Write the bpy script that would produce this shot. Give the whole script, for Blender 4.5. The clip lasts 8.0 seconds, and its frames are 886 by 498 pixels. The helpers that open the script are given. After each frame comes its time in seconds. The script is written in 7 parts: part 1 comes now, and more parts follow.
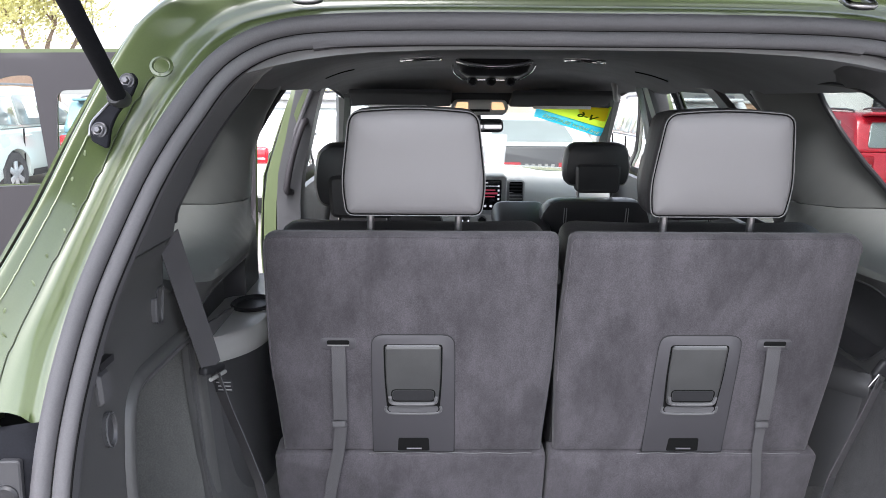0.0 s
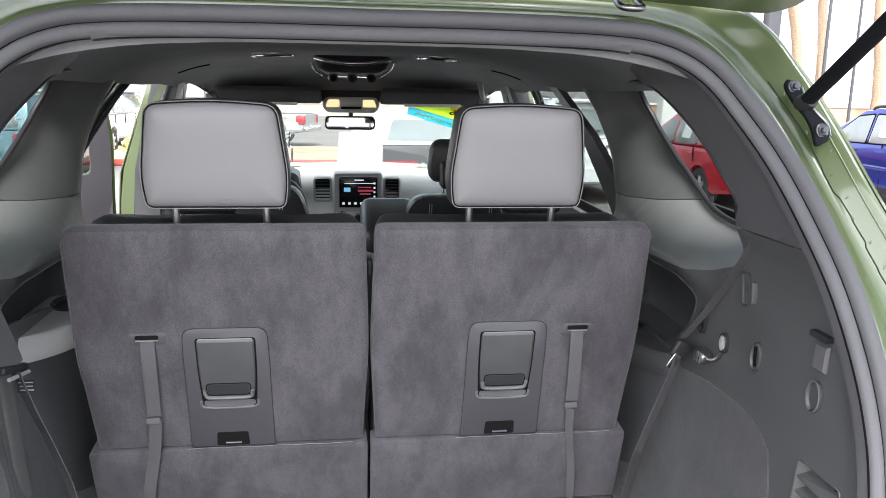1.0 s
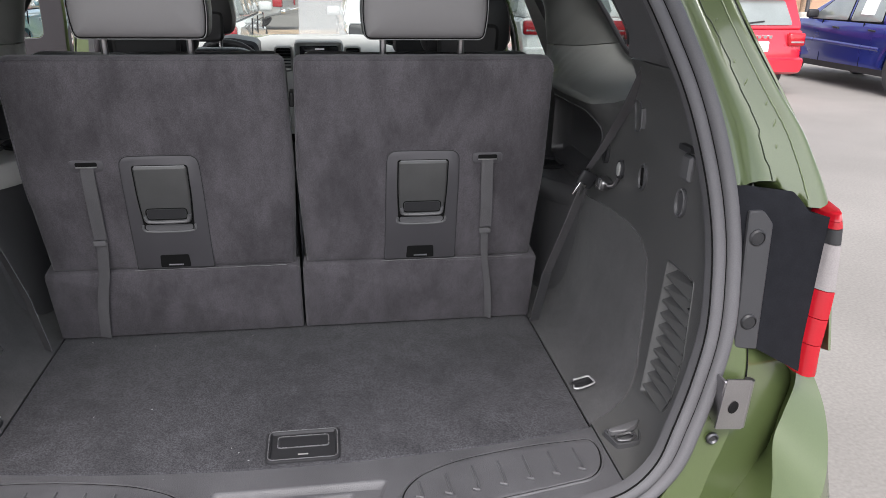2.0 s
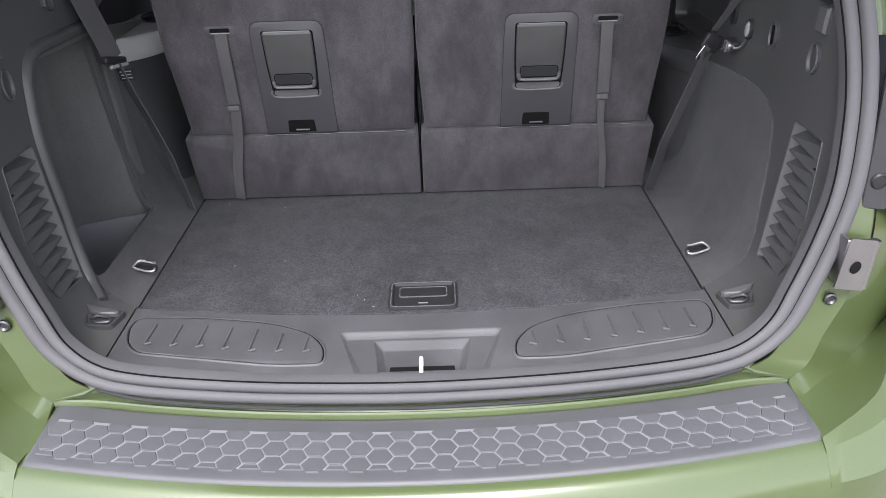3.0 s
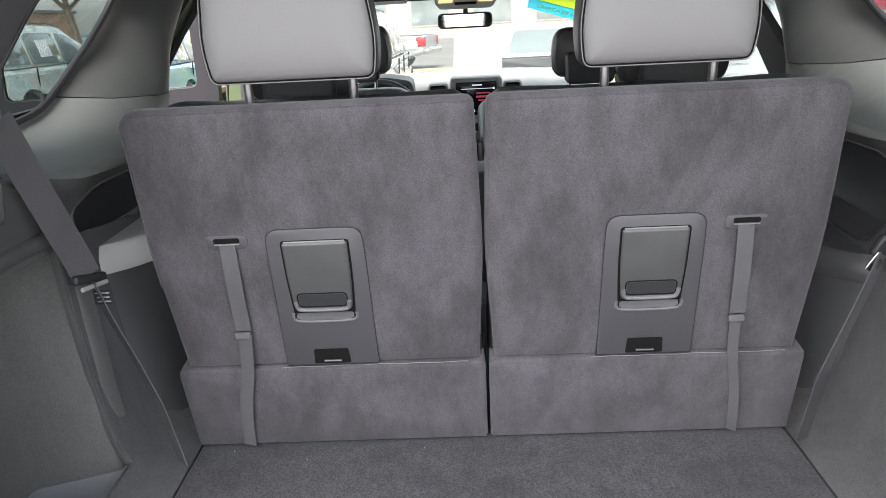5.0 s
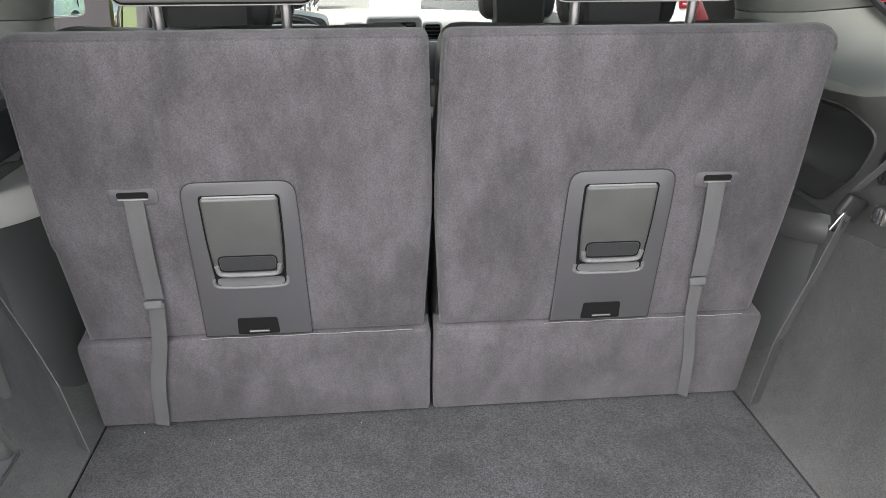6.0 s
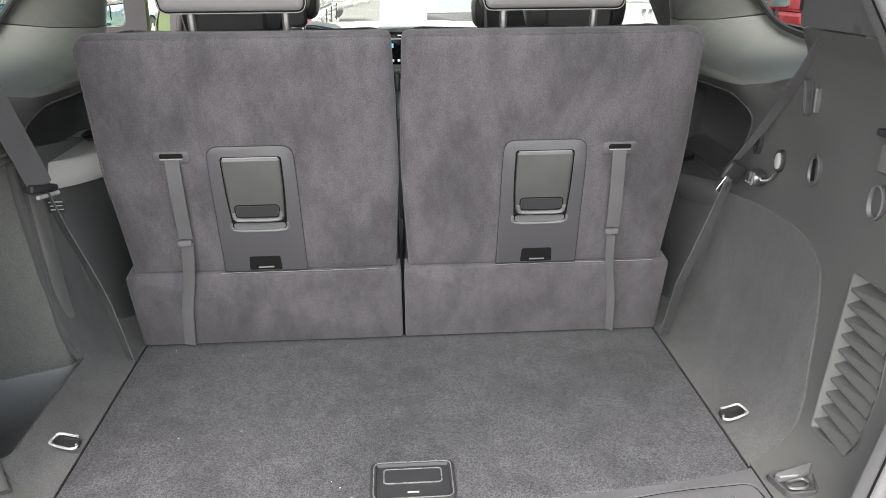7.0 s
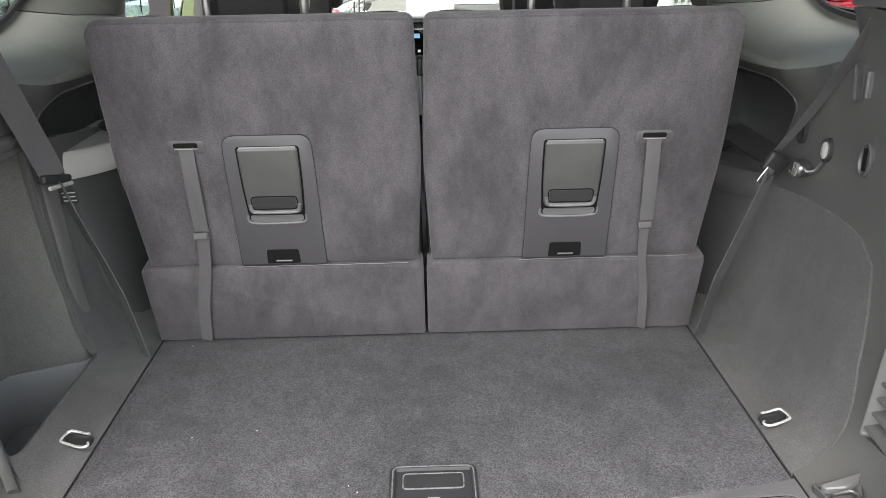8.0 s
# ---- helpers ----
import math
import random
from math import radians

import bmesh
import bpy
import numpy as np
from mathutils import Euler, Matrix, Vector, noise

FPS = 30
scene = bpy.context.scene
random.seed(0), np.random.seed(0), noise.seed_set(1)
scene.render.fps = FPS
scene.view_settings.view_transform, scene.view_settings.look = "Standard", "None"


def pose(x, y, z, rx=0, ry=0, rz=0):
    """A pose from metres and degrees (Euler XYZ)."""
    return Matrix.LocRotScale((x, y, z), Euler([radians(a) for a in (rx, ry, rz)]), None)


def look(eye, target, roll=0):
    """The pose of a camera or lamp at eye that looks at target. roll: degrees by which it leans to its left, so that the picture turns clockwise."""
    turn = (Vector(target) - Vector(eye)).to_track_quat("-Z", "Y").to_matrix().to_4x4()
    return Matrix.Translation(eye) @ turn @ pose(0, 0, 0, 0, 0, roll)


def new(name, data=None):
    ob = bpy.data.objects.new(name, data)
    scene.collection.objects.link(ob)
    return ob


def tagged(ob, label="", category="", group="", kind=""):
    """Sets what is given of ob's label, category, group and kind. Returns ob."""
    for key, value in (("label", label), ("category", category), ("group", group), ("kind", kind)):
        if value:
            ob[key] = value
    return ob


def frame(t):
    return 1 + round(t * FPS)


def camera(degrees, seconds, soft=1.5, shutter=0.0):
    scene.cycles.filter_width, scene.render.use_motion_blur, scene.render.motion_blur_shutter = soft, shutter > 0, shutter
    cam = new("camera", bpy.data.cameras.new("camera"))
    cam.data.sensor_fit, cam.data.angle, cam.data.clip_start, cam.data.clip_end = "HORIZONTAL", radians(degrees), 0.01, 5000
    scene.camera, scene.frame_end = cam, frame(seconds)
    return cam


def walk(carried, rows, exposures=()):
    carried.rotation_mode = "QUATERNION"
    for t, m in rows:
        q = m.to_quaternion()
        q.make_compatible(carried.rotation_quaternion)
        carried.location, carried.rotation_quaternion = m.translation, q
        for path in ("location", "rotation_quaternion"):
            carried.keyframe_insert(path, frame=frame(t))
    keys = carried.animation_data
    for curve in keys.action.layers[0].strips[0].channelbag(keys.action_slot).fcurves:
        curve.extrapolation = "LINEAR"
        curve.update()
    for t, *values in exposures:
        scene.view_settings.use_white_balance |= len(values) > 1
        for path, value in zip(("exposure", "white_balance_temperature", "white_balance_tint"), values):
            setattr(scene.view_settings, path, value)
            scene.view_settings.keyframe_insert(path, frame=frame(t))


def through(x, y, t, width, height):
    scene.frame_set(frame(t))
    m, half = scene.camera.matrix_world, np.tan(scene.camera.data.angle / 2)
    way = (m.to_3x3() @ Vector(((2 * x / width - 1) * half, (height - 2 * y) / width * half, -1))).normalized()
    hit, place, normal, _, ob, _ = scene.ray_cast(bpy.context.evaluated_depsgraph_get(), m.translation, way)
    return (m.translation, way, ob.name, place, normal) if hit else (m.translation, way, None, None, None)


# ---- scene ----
# ---- camera ----
cam = camera(60.7, 8.0, soft=0.6)
PATH = [
    (0, (-0.238, -1.385, 1.731), (-0.206, 0.562, 1.276), 0.5),
    (0.3, (-0.206, -1.367, 1.729), (-0.185, 0.581, 1.279), 0.4),
    (0.5, (-0.178, -1.373, 1.731), (-0.122, 0.574, 1.279), 0.6),
    (0.7, (-0.139, -1.383, 1.73), (-0.008, 0.561, 1.277), 0.8),
    (1, (-0.052, -1.427, 1.724), (0.213, 0.503, 1.272), 1.2),
    (1.2, (-0.015, -1.469, 1.72), (0.309, 0.451, 1.264), 1.4),
    (1.5, (0.043, -1.526, 1.702), (0.365, 0.384, 1.203), 1.1),
    (1.7, (0.067, -1.563, 1.68), (0.383, 0.323, 1.092), 1.0),
    (2.8, (0.073, -1.669, 1.584), (0.161, 0.084, 0.626), -0.6),
    (3, (0.048, -1.674, 1.597), (0.046, 0.074, 0.627), -1.9),
    (3.2, (0.020, -1.677, 1.608), (-0.086, 0.078, 0.654), -3.2),
    (3.3, (0.018, -1.682, 1.614), (-0.134, 0.088, 0.693), -3.7),
    (3.5, (0.032, -1.685, 1.638), (-0.166, 0.141, 0.848), -4.3),
    (3.7, (0.038, -1.685, 1.652), (-0.157, 0.188, 0.981), -4.2),
    (4, (0.052, -1.674, 1.665), (-0.141, 0.227, 1.075), -4.2),
    (4.5, (0.05, -1.567, 1.656), (-0.132, 0.345, 1.099), -3.9),
    (4.8, (-0.002, -1.367, 1.615), (-0.124, 0.547, 1.043), -3.4),
    (5, (-0.022, -1.187, 1.596), (-0.094, 0.706, 0.956), -3.0),
    (5.2, (-0.052, -1.016, 1.568), (-0.043, 0.844, 0.831), -2.1),
    (6.3, (-0.085, -1.113, 1.568), (0.096, 0.72, 0.792), 0.0),
    (6.5, (-0.033, -1.249, 1.574), (0.09, 0.601, 0.825), -0.4),
    (6.7, (-0.015, -1.344, 1.580), (0.105, 0.503, 0.82), -0.4),
    (7, (-0.006, -1.4, 1.589), (0.11, 0.451, 0.842), -0.4),
    (7.5, (-0.010, -1.38, 1.580), (0.092, 0.471, 0.832), -0.6),
    (8, (0.004, -1.343, 1.566), (0.047, 0.506, 0.804), -1.0),
]
EXPOSURES = [(0.0, 2.56, 6250, 14), (0.7, 2.72, 6350, 13), (1.0, 2.68, 6350, 12), (1.5, 2.10, 6500, 12), (1.8, 1.75, 6550, 12), (2.2, 1.85, 6450, 14), (3.0, 2.14, 6350, 14), (3.6, 2.12, 6350, 14), (4.0, 2.03, 6350, 12), (4.5, 2.16, 6350, 12), (5.0, 2.75, 6500, 11), (5.8, 2.85, 6700, 8), (6.5, 3.18, 6800, 8), (7.0, 2.93, 6800, 8), (8.0, 2.73, 6800, 8)]
walk(cam, [(t, look(eye, target, roll)) for t, eye, target, roll in PATH], EXPOSURES)

# ---- world, sun, exposure ----
world = bpy.data.worlds.new("World")
scene.world = world
world.use_nodes = True
wn, wl = world.node_tree.nodes, world.node_tree.links
sky = wn.new("ShaderNodeTexSky")
sky.sky_type, sky.sun_disc = "NISHITA", False
sky.sun_elevation, sky.sun_rotation = radians(52), radians(200)
sky.air_density, sky.dust_density = 1.0, 2.0
grey = wn.new("ShaderNodeRGBToBW")
haze = wn.new("ShaderNodeMix")
haze.data_type, haze.inputs["Factor"].default_value = "RGBA", 0.72
wl.new(sky.outputs[0], grey.inputs[0])
wl.new(sky.outputs[0], haze.inputs["A"])
wl.new(grey.outputs[0], haze.inputs["B"])
wl.new(haze.outputs["Result"], wn["Background"].inputs[0])
wn["Background"].inputs[1].default_value = 0.15
sun = new("sun", bpy.data.lights.new("sun", "SUN"))
sun.data.energy, sun.data.angle, sun.data.color = 1.2, radians(25), (1.0, 0.98, 0.95)
sun.matrix_world = look((0.5, -8, 14), (0, 0, 0))



# ---- materials ----
def material(name, colour, rough=0.5, metal=0.0, vary=0.15, scale=8.0, grain=0.0, grain_scale=400.0, coat=0.0, coat_rough=0.04, spec=0.5,
             stretch=(1, 1, 1), sheen=0.0, tint=None, piece=0.0, rough_vary=0.1):
    m = bpy.data.materials.new(name)
    m.use_nodes = True
    n, l = m.node_tree.nodes, m.node_tree.links
    b = n["Principled BSDF"]
    b.inputs["Roughness"].default_value, b.inputs["Metallic"].default_value = rough, metal
    b.inputs["Coat Weight"].default_value, b.inputs["Coat Roughness"].default_value = coat, coat_rough
    b.inputs["Specular IOR Level"].default_value = spec
    if sheen:
        b.inputs["Sheen Weight"].default_value, b.inputs["Sheen Roughness"].default_value = sheen, 0.6
    at = n.new("ShaderNodeTexCoord")
    mp = n.new("ShaderNodeMapping")
    mp.inputs["Scale"].default_value = stretch
    l.new(at.outputs["Object"], mp.inputs[0])
    big = n.new("ShaderNodeTexNoise")
    big.inputs["Scale"].default_value, big.inputs["Detail"].default_value = scale, 5
    fine = n.new("ShaderNodeTexNoise")
    fine.inputs["Scale"].default_value, fine.inputs["Detail"].default_value = grain_scale, 3
    l.new(mp.outputs[0], big.inputs["Vector"])
    l.new(mp.outputs[0], fine.inputs["Vector"])
    mix = n.new("ShaderNodeMix")
    mix.data_type = "RGBA"
    dark = [c * (1 - vary) for c in (tint or colour)]
    light = [min(1, c * (1 + vary)) for c in colour]
    mix.inputs["A"].default_value, mix.inputs["B"].default_value = (*dark, 1), (*light, 1)
    ramp = n.new("ShaderNodeMapRange")
    ramp.inputs["From Min"].default_value, ramp.inputs["From Max"].default_value = 0.3, 0.7
    l.new(big.outputs["Fac"], ramp.inputs["Value"])
    l.new(ramp.outputs[0], mix.inputs["Factor"])
    out = mix.outputs["Result"]
    speck = n.new("ShaderNodeMix")
    speck.data_type, speck.blend_type = "RGBA", "MULTIPLY"
    speck.inputs["Factor"].default_value = min(1, vary * 2)
    tone = n.new("ShaderNodeMapRange")
    tone.inputs["From Min"].default_value, tone.inputs["From Max"].default_value = 0.3, 0.7
    tone.inputs["To Min"].default_value, tone.inputs["To Max"].default_value = 0.55, 1.35
    l.new(fine.outputs["Fac"], tone.inputs["Value"])
    l.new(out, speck.inputs["A"])
    l.new(tone.outputs[0], speck.inputs["B"])
    out = speck.outputs["Result"]
    if piece:
        info = n.new("ShaderNodeObjectInfo")
        rnd = n.new("ShaderNodeMapRange")
        rnd.inputs["To Min"].default_value, rnd.inputs["To Max"].default_value = 1 - piece, 1 + piece
        l.new(info.outputs["Random"], rnd.inputs["Value"])
        mul = n.new("ShaderNodeMix")
        mul.data_type, mul.blend_type = "RGBA", "MULTIPLY"
        mul.inputs["Factor"].default_value = 1
        l.new(out, mul.inputs["A"])
        l.new(rnd.outputs[0], mul.inputs["B"])
        out = mul.outputs["Result"]
    l.new(out, b.inputs["Base Color"])
    rr = n.new("ShaderNodeMapRange")
    rr.inputs["To Min"].default_value, rr.inputs["To Max"].default_value = max(0.02, rough - rough_vary), min(1, rough + rough_vary)
    l.new(big.outputs["Fac"], rr.inputs["Value"])
    l.new(rr.outputs[0], b.inputs["Roughness"])
    if grain:
        bump = n.new("ShaderNodeBump")
        bump.inputs["Strength"].default_value, bump.inputs["Distance"].default_value = grain, 0.002
        l.new(fine.outputs["Fac"], bump.inputs["Height"])
        l.new(bump.outputs[0], b.inputs["Normal"])
    return m


def glass(name, colour, rough=0.0, mirror=0.08):
    """A thin pane: tinted see-through with a clear gloss."""
    m = bpy.data.materials.new(name)
    m.use_nodes = True
    n, l = m.node_tree.nodes, m.node_tree.links
    n.remove(n["Principled BSDF"])
    see, gloss, mix = n.new("ShaderNodeBsdfTransparent"), n.new("ShaderNodeBsdfGlossy"), n.new("ShaderNodeMixShader")
    see.inputs[0].default_value = (*colour, 1)
    gloss.inputs["Roughness"].default_value = rough
    mix.inputs[0].default_value = mirror
    l.new(see.outputs[0], mix.inputs[1])
    l.new(gloss.outputs[0], mix.inputs[2])
    l.new(mix.outputs[0], n["Material Output"].inputs[0])
    return m


def thin_sheet(name, colour, see=0.0, through=0.6, tint=(1, 1, 1)):
    """Paper or printed film on glass: lit from both sides, in part see-through."""
    m = bpy.data.materials.new(name)
    m.use_nodes = True
    n, l = m.node_tree.nodes, m.node_tree.links
    n.remove(n["Principled BSDF"])
    front, back, clear = n.new("ShaderNodeBsdfDiffuse"), n.new("ShaderNodeBsdfTranslucent"), n.new("ShaderNodeBsdfTransparent")
    one, two = n.new("ShaderNodeMixShader"), n.new("ShaderNodeMixShader")
    front.inputs[0].default_value, back.inputs[0].default_value = (*colour, 1), (*colour, 1)
    clear.inputs[0].default_value = (*tint, 1)
    one.inputs[0].default_value, two.inputs[0].default_value = through, see
    l.new(front.outputs[0], one.inputs[1])
    l.new(back.outputs[0], one.inputs[2])
    l.new(one.outputs[0], two.inputs[1])
    l.new(clear.outputs[0], two.inputs[2])
    l.new(two.outputs[0], n["Material Output"].inputs[0])
    return m


def glow(name, colour, strength):
    m = bpy.data.materials.new(name)
    m.use_nodes = True
    b = m.node_tree.nodes["Principled BSDF"]
    b.inputs["Base Color"].default_value = (*colour, 1)
    b.inputs["Emission Color"].default_value = (*colour, 1)
    b.inputs["Emission Strength"].default_value = strength
    return m


def pile(name, colour, patch, vary=0.35, fleck=0.25, brush=0.2):
    """Short-pile carpet: brushed patches, fine fibre specks and a soft relief."""
    m = bpy.data.materials.new(name)
    m.use_nodes = True
    n, l = m.node_tree.nodes, m.node_tree.links
    b = n["Principled BSDF"]
    b.inputs["Roughness"].default_value, b.inputs["Specular IOR Level"].default_value = 0.95, 0.1
    b.inputs["Sheen Weight"].default_value, b.inputs["Sheen Roughness"].default_value = 0.15, 0.5
    at = n.new("ShaderNodeTexCoord")
    warp = n.new("ShaderNodeMapping")
    warp.inputs["Scale"].default_value = (1.0, 1.0, 0.55)
    l.new(at.outputs["Object"], warp.inputs[0])
    one, two, fib = (n.new("ShaderNodeTexNoise") for _ in range(3))
    one.inputs["Scale"].default_value, one.inputs["Detail"].default_value, one.inputs["Distortion"].default_value = patch, 3, 0.6
    two.inputs["Scale"].default_value, two.inputs["Detail"].default_value = 420, 4
    fib.inputs["Scale"].default_value, fib.inputs["Detail"].default_value = 900, 2
    l.new(warp.outputs[0], one.inputs["Vector"])
    l.new(at.outputs["Object"], two.inputs["Vector"])
    l.new(at.outputs["Object"], fib.inputs["Vector"])
    def ramp(src, a, z, lo, hi):
        r = n.new("ShaderNodeMapRange")
        for k, v in (("From Min", a), ("From Max", z), ("To Min", lo), ("To Max", hi)):
            r.inputs[k].default_value = v
        l.new(src, r.inputs["Value"])
        return r.outputs[0]
    def times(x, y):
        t = n.new("ShaderNodeMath")
        t.operation = "MULTIPLY"
        l.new(x, t.inputs[0])
        l.new(y, t.inputs[1])
        return t.outputs[0]
    v = times(ramp(one.outputs["Fac"], 0.36, 0.52, 1 - vary, 1.0), ramp(two.outputs["Fac"], 0.35, 0.65, 1 - fleck, 1 + fleck))
    v = times(v, ramp(fib.outputs["Fac"], 0.3, 0.7, 0.86, 1.14))
    # strokes where the pile was brushed the other way
    stroke, lay = n.new("ShaderNodeTexNoise"), n.new("ShaderNodeMapping")
    lay.inputs["Rotation"].default_value, lay.inputs["Scale"].default_value = (0.3, 0.35, 0.5), (1.0, 0.8, 0.45)
    stroke.inputs["Scale"].default_value, stroke.inputs["Detail"].default_value, stroke.inputs["Roughness"].default_value = 24, 6, 0.72
    l.new(at.outputs["Object"], lay.inputs[0])
    l.new(lay.outputs[0], stroke.inputs["Vector"])
    v = times(v, ramp(stroke.outputs["Fac"], 0.34, 0.62, 1 - brush, 1 + 0.45 * brush))
    mix = n.new("ShaderNodeMix")
    mix.data_type, mix.blend_type = "RGBA", "MULTIPLY"
    mix.inputs["Factor"].default_value = 1
    mix.inputs["A"].default_value = (*colour, 1)
    l.new(v, mix.inputs["B"])
    l.new(mix.outputs["Result"], b.inputs["Base Color"])
    bump = n.new("ShaderNodeBump")
    bump.inputs["Strength"].default_value, bump.inputs["Distance"].default_value = 0.22, 0.0015
    l.new(two.outputs["Fac"], bump.inputs["Height"])
    l.new(bump.outputs[0], b.inputs["Normal"])
    return m


CARPET = pile("carpet", (0.080, 0.074, 0.081), 7, 0.26, 0.15, 0.22)
FLOORPILE = pile("cargo carpet", (0.054, 0.053, 0.058), 6, 0.20, 0.50, 0.20)
LINER = pile("side carpet", (0.079, 0.078, 0.080), 4, 0.15, 0.2, 0.12)
# lighter copy of the side carpet, with the left bay's light in the colour
BAYFELTLIT = pile("side bay felt in a lit tone", (0.115, 0.115, 0.110), 4, 0.12, 0.14, 0.08)
PLASTIC = material("charcoal plastic", (0.100, 0.099, 0.103), 0.42, vary=0.06, grain=0.15, grain_scale=900)
PLATE = material("release plate plastic", (0.067, 0.064, 0.070), 0.52, vary=0.06, grain=0.15, grain_scale=900)
QUARTER = material("quarter trim plastic", (0.080, 0.080, 0.079), 0.36, vary=0.06, grain=0.15, grain_scale=900)
TRIMDARK = material("black trim plastic", (0.062, 0.062, 0.065), 0.34, vary=0.06, grain=0.15, grain_scale=900)
PADPLASTIC = material("scuff pad plastic", (0.075, 0.075, 0.081), 0.48, vary=0.10, grain=0.08, grain_scale=700)
# paler than the pad itself: sky gleam in its smooth grooves, as colour
GROOVEGLEAM = material("smooth pad groove gleam", (0.20, 0.20, 0.215), 0.35, vary=0.08)
HEXPLASTIC = material("grained pad plastic", (0.082, 0.082, 0.089), 0.55, vary=0.12, grain=0.3, grain_scale=900, piece=0.06)
# paler pillar tone; on the ledge it stands for light from the window
PILLAR = material("pillar plastic", (0.200, 0.206, 0.197), 0.36, vary=0.06, grain=0.1, grain_scale=900)
PILLARTRIM = material("smooth pillar plastic", (0.122, 0.126, 0.121), 0.32, vary=0.06, grain=0.1, grain_scale=900)
SILLPLASTIC = material("sill plastic", (0.088, 0.087, 0.092), 0.38, vary=0.18, grain=0.4, grain_scale=700)
RUBBER = material("seal rubber", (0.080, 0.078, 0.083), 0.66, vary=0.1, scale=5, grain=0.12, grain_scale=500)
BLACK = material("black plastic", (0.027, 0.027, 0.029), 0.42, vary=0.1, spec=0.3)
# gloss-free black: the dark inside gaps and slots is put into the colour
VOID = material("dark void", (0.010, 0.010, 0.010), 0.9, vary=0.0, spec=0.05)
ROOFCLOTH = material("headliner cloth", (0.265, 0.271, 0.280), 0.9, vary=0.08, grain=0.2, grain_scale=1200, spec=0.2)
VINYL = material("grey vinyl", (0.19, 0.183, 0.186), 0.5, vary=0.04, scale=3, grain=0.12, grain_scale=900)
LEATHER = material("black leather", (0.032, 0.031, 0.032), 0.38, vary=0.12, grain=0.25, grain_scale=500)
PIPING = material("light piping", (0.18, 0.18, 0.18), 0.6, vary=0.05)
WEBBING = material("belt webbing", (0.095, 0.092, 0.096), 0.75, vary=0.1, grain=0.5, grain_scale=900, spec=0.2)
GREEN = material("green car paint", (0.068, 0.092, 0.033), 0.34, metal=0.08, vary=0.05, scale=3, coat=0.9, coat_rough=0.09)
SEALGAP = material("dark sealer edge", (0.020, 0.030, 0.010), 0.5, vary=0.1)
SEALER = material("painted sealer", (0.105, 0.135, 0.060), 0.45, vary=0.1, coat=0.6, grain=0.4, grain_scale=90)
STEEL = material("bare steel", (0.40, 0.39, 0.40), 0.36, metal=1.0, vary=0.07, scale=12)
BRIGHT = material("bright wire", (0.85, 0.85, 0.85), 0.25, metal=0.7, vary=0.03)
PLATED = material("bright plated trim", (0.9, 0.9, 0.9), 0.22, metal=0.5, vary=0.02)
BRACKET = material("black painted steel", (0.012, 0.0125, 0.015), 0.8, vary=0.15, scale=40, spec=0.06)
CHROME = material("chrome", (0.75, 0.75, 0.75), 0.12, metal=1.0, vary=0.03)
WHITEPART = material("white plastic", (0.8, 0.8, 0.78), 0.4, vary=0.02)
GREYTRIM = material("light grey trim", (0.32, 0.32, 0.31), 0.55, vary=0.05, grain=0.1, grain_scale=800)
DASH = material("grey dashboard", (0.48, 0.48, 0.46), 0.6, vary=0.06, grain=0.15, grain_scale=600)
AMBER = glow("warm map lamp", (1.0, 0.62, 0.32), 0.20)
SCREEN = material("dark screen", (0.012, 0.012, 0.014), 0.15, vary=0.0)
SCREENTEXT = glow("screen marks", (0.55, 0.56, 0.58), 0.15)
SCREENRED = glow("screen red marks", (0.40, 0.05, 0.08), 0.08)
SCREENBLUE = glow("screen blue marks", (0.22, 0.5, 0.7), 0.12)
CLEAR = glass("clear glass", (0.97, 0.985, 0.975), mirror=0.03)
# milky veil imitates washed-out glare; dark tint tones the bright outdoors down
VEILED = thin_sheet("veiled windscreen glass", (0.8, 0.8, 0.78), 0.95, 0.75, (0.54, 0.58, 0.555))
BOLT = material("dark plated bolt", (0.10, 0.10, 0.105), 0.4, metal=0.9, vary=0.1)
PRIVACY = glass("privacy glass", (0.48, 0.51, 0.50), mirror=0.03)
LAMPRED = material("red lamp lens", (0.36, 0.006, 0.014), 0.22, vary=0.05, coat=0.4)
LAMPCLEAR = material("clear lamp lens", (0.26, 0.24, 0.24), 0.15, vary=0.1, coat=1.0)
ASPHALT = material("asphalt", (0.205, 0.193, 0.178), 0.9, vary=0.14, scale=0.5, grain=0.6, grain_scale=60, spec=0.2)
CONCRETE = material("kerb concrete", (0.42, 0.39, 0.35), 0.9, vary=0.15, scale=2, grain=0.4, grain_scale=60)
REDKERB = material("red painted kerb", (0.55, 0.08, 0.06), 0.7, vary=0.15, scale=2)
STUCCO = material("white stucco", (0.80, 0.78, 0.74), 0.9, vary=0.05, scale=1, grain=0.3, grain_scale=40)
PALETAN = material("pale tan stucco", (0.60, 0.48, 0.38), 0.9, vary=0.08, scale=1, grain=0.3, grain_scale=30)
TANWALL = material("tan block wall", (0.42, 0.27, 0.18), 0.9, vary=0.12, scale=2, grain=0.3, grain_scale=30)
EARTH = material("tan gravel bed", (0.40, 0.29, 0.19), 0.95, vary=0.25, scale=1.5, grain=0.5, grain_scale=30)
BARK = material("palm bark", (0.30, 0.21, 0.14), 0.9, vary=0.3, scale=12, stretch=(1, 1, 4), grain=0.6, grain_scale=40)
WOODBARK = material("tree bark", (0.20, 0.15, 0.11), 0.9, vary=0.3, scale=8, stretch=(1, 1, 0.3), grain=0.6, grain_scale=60)
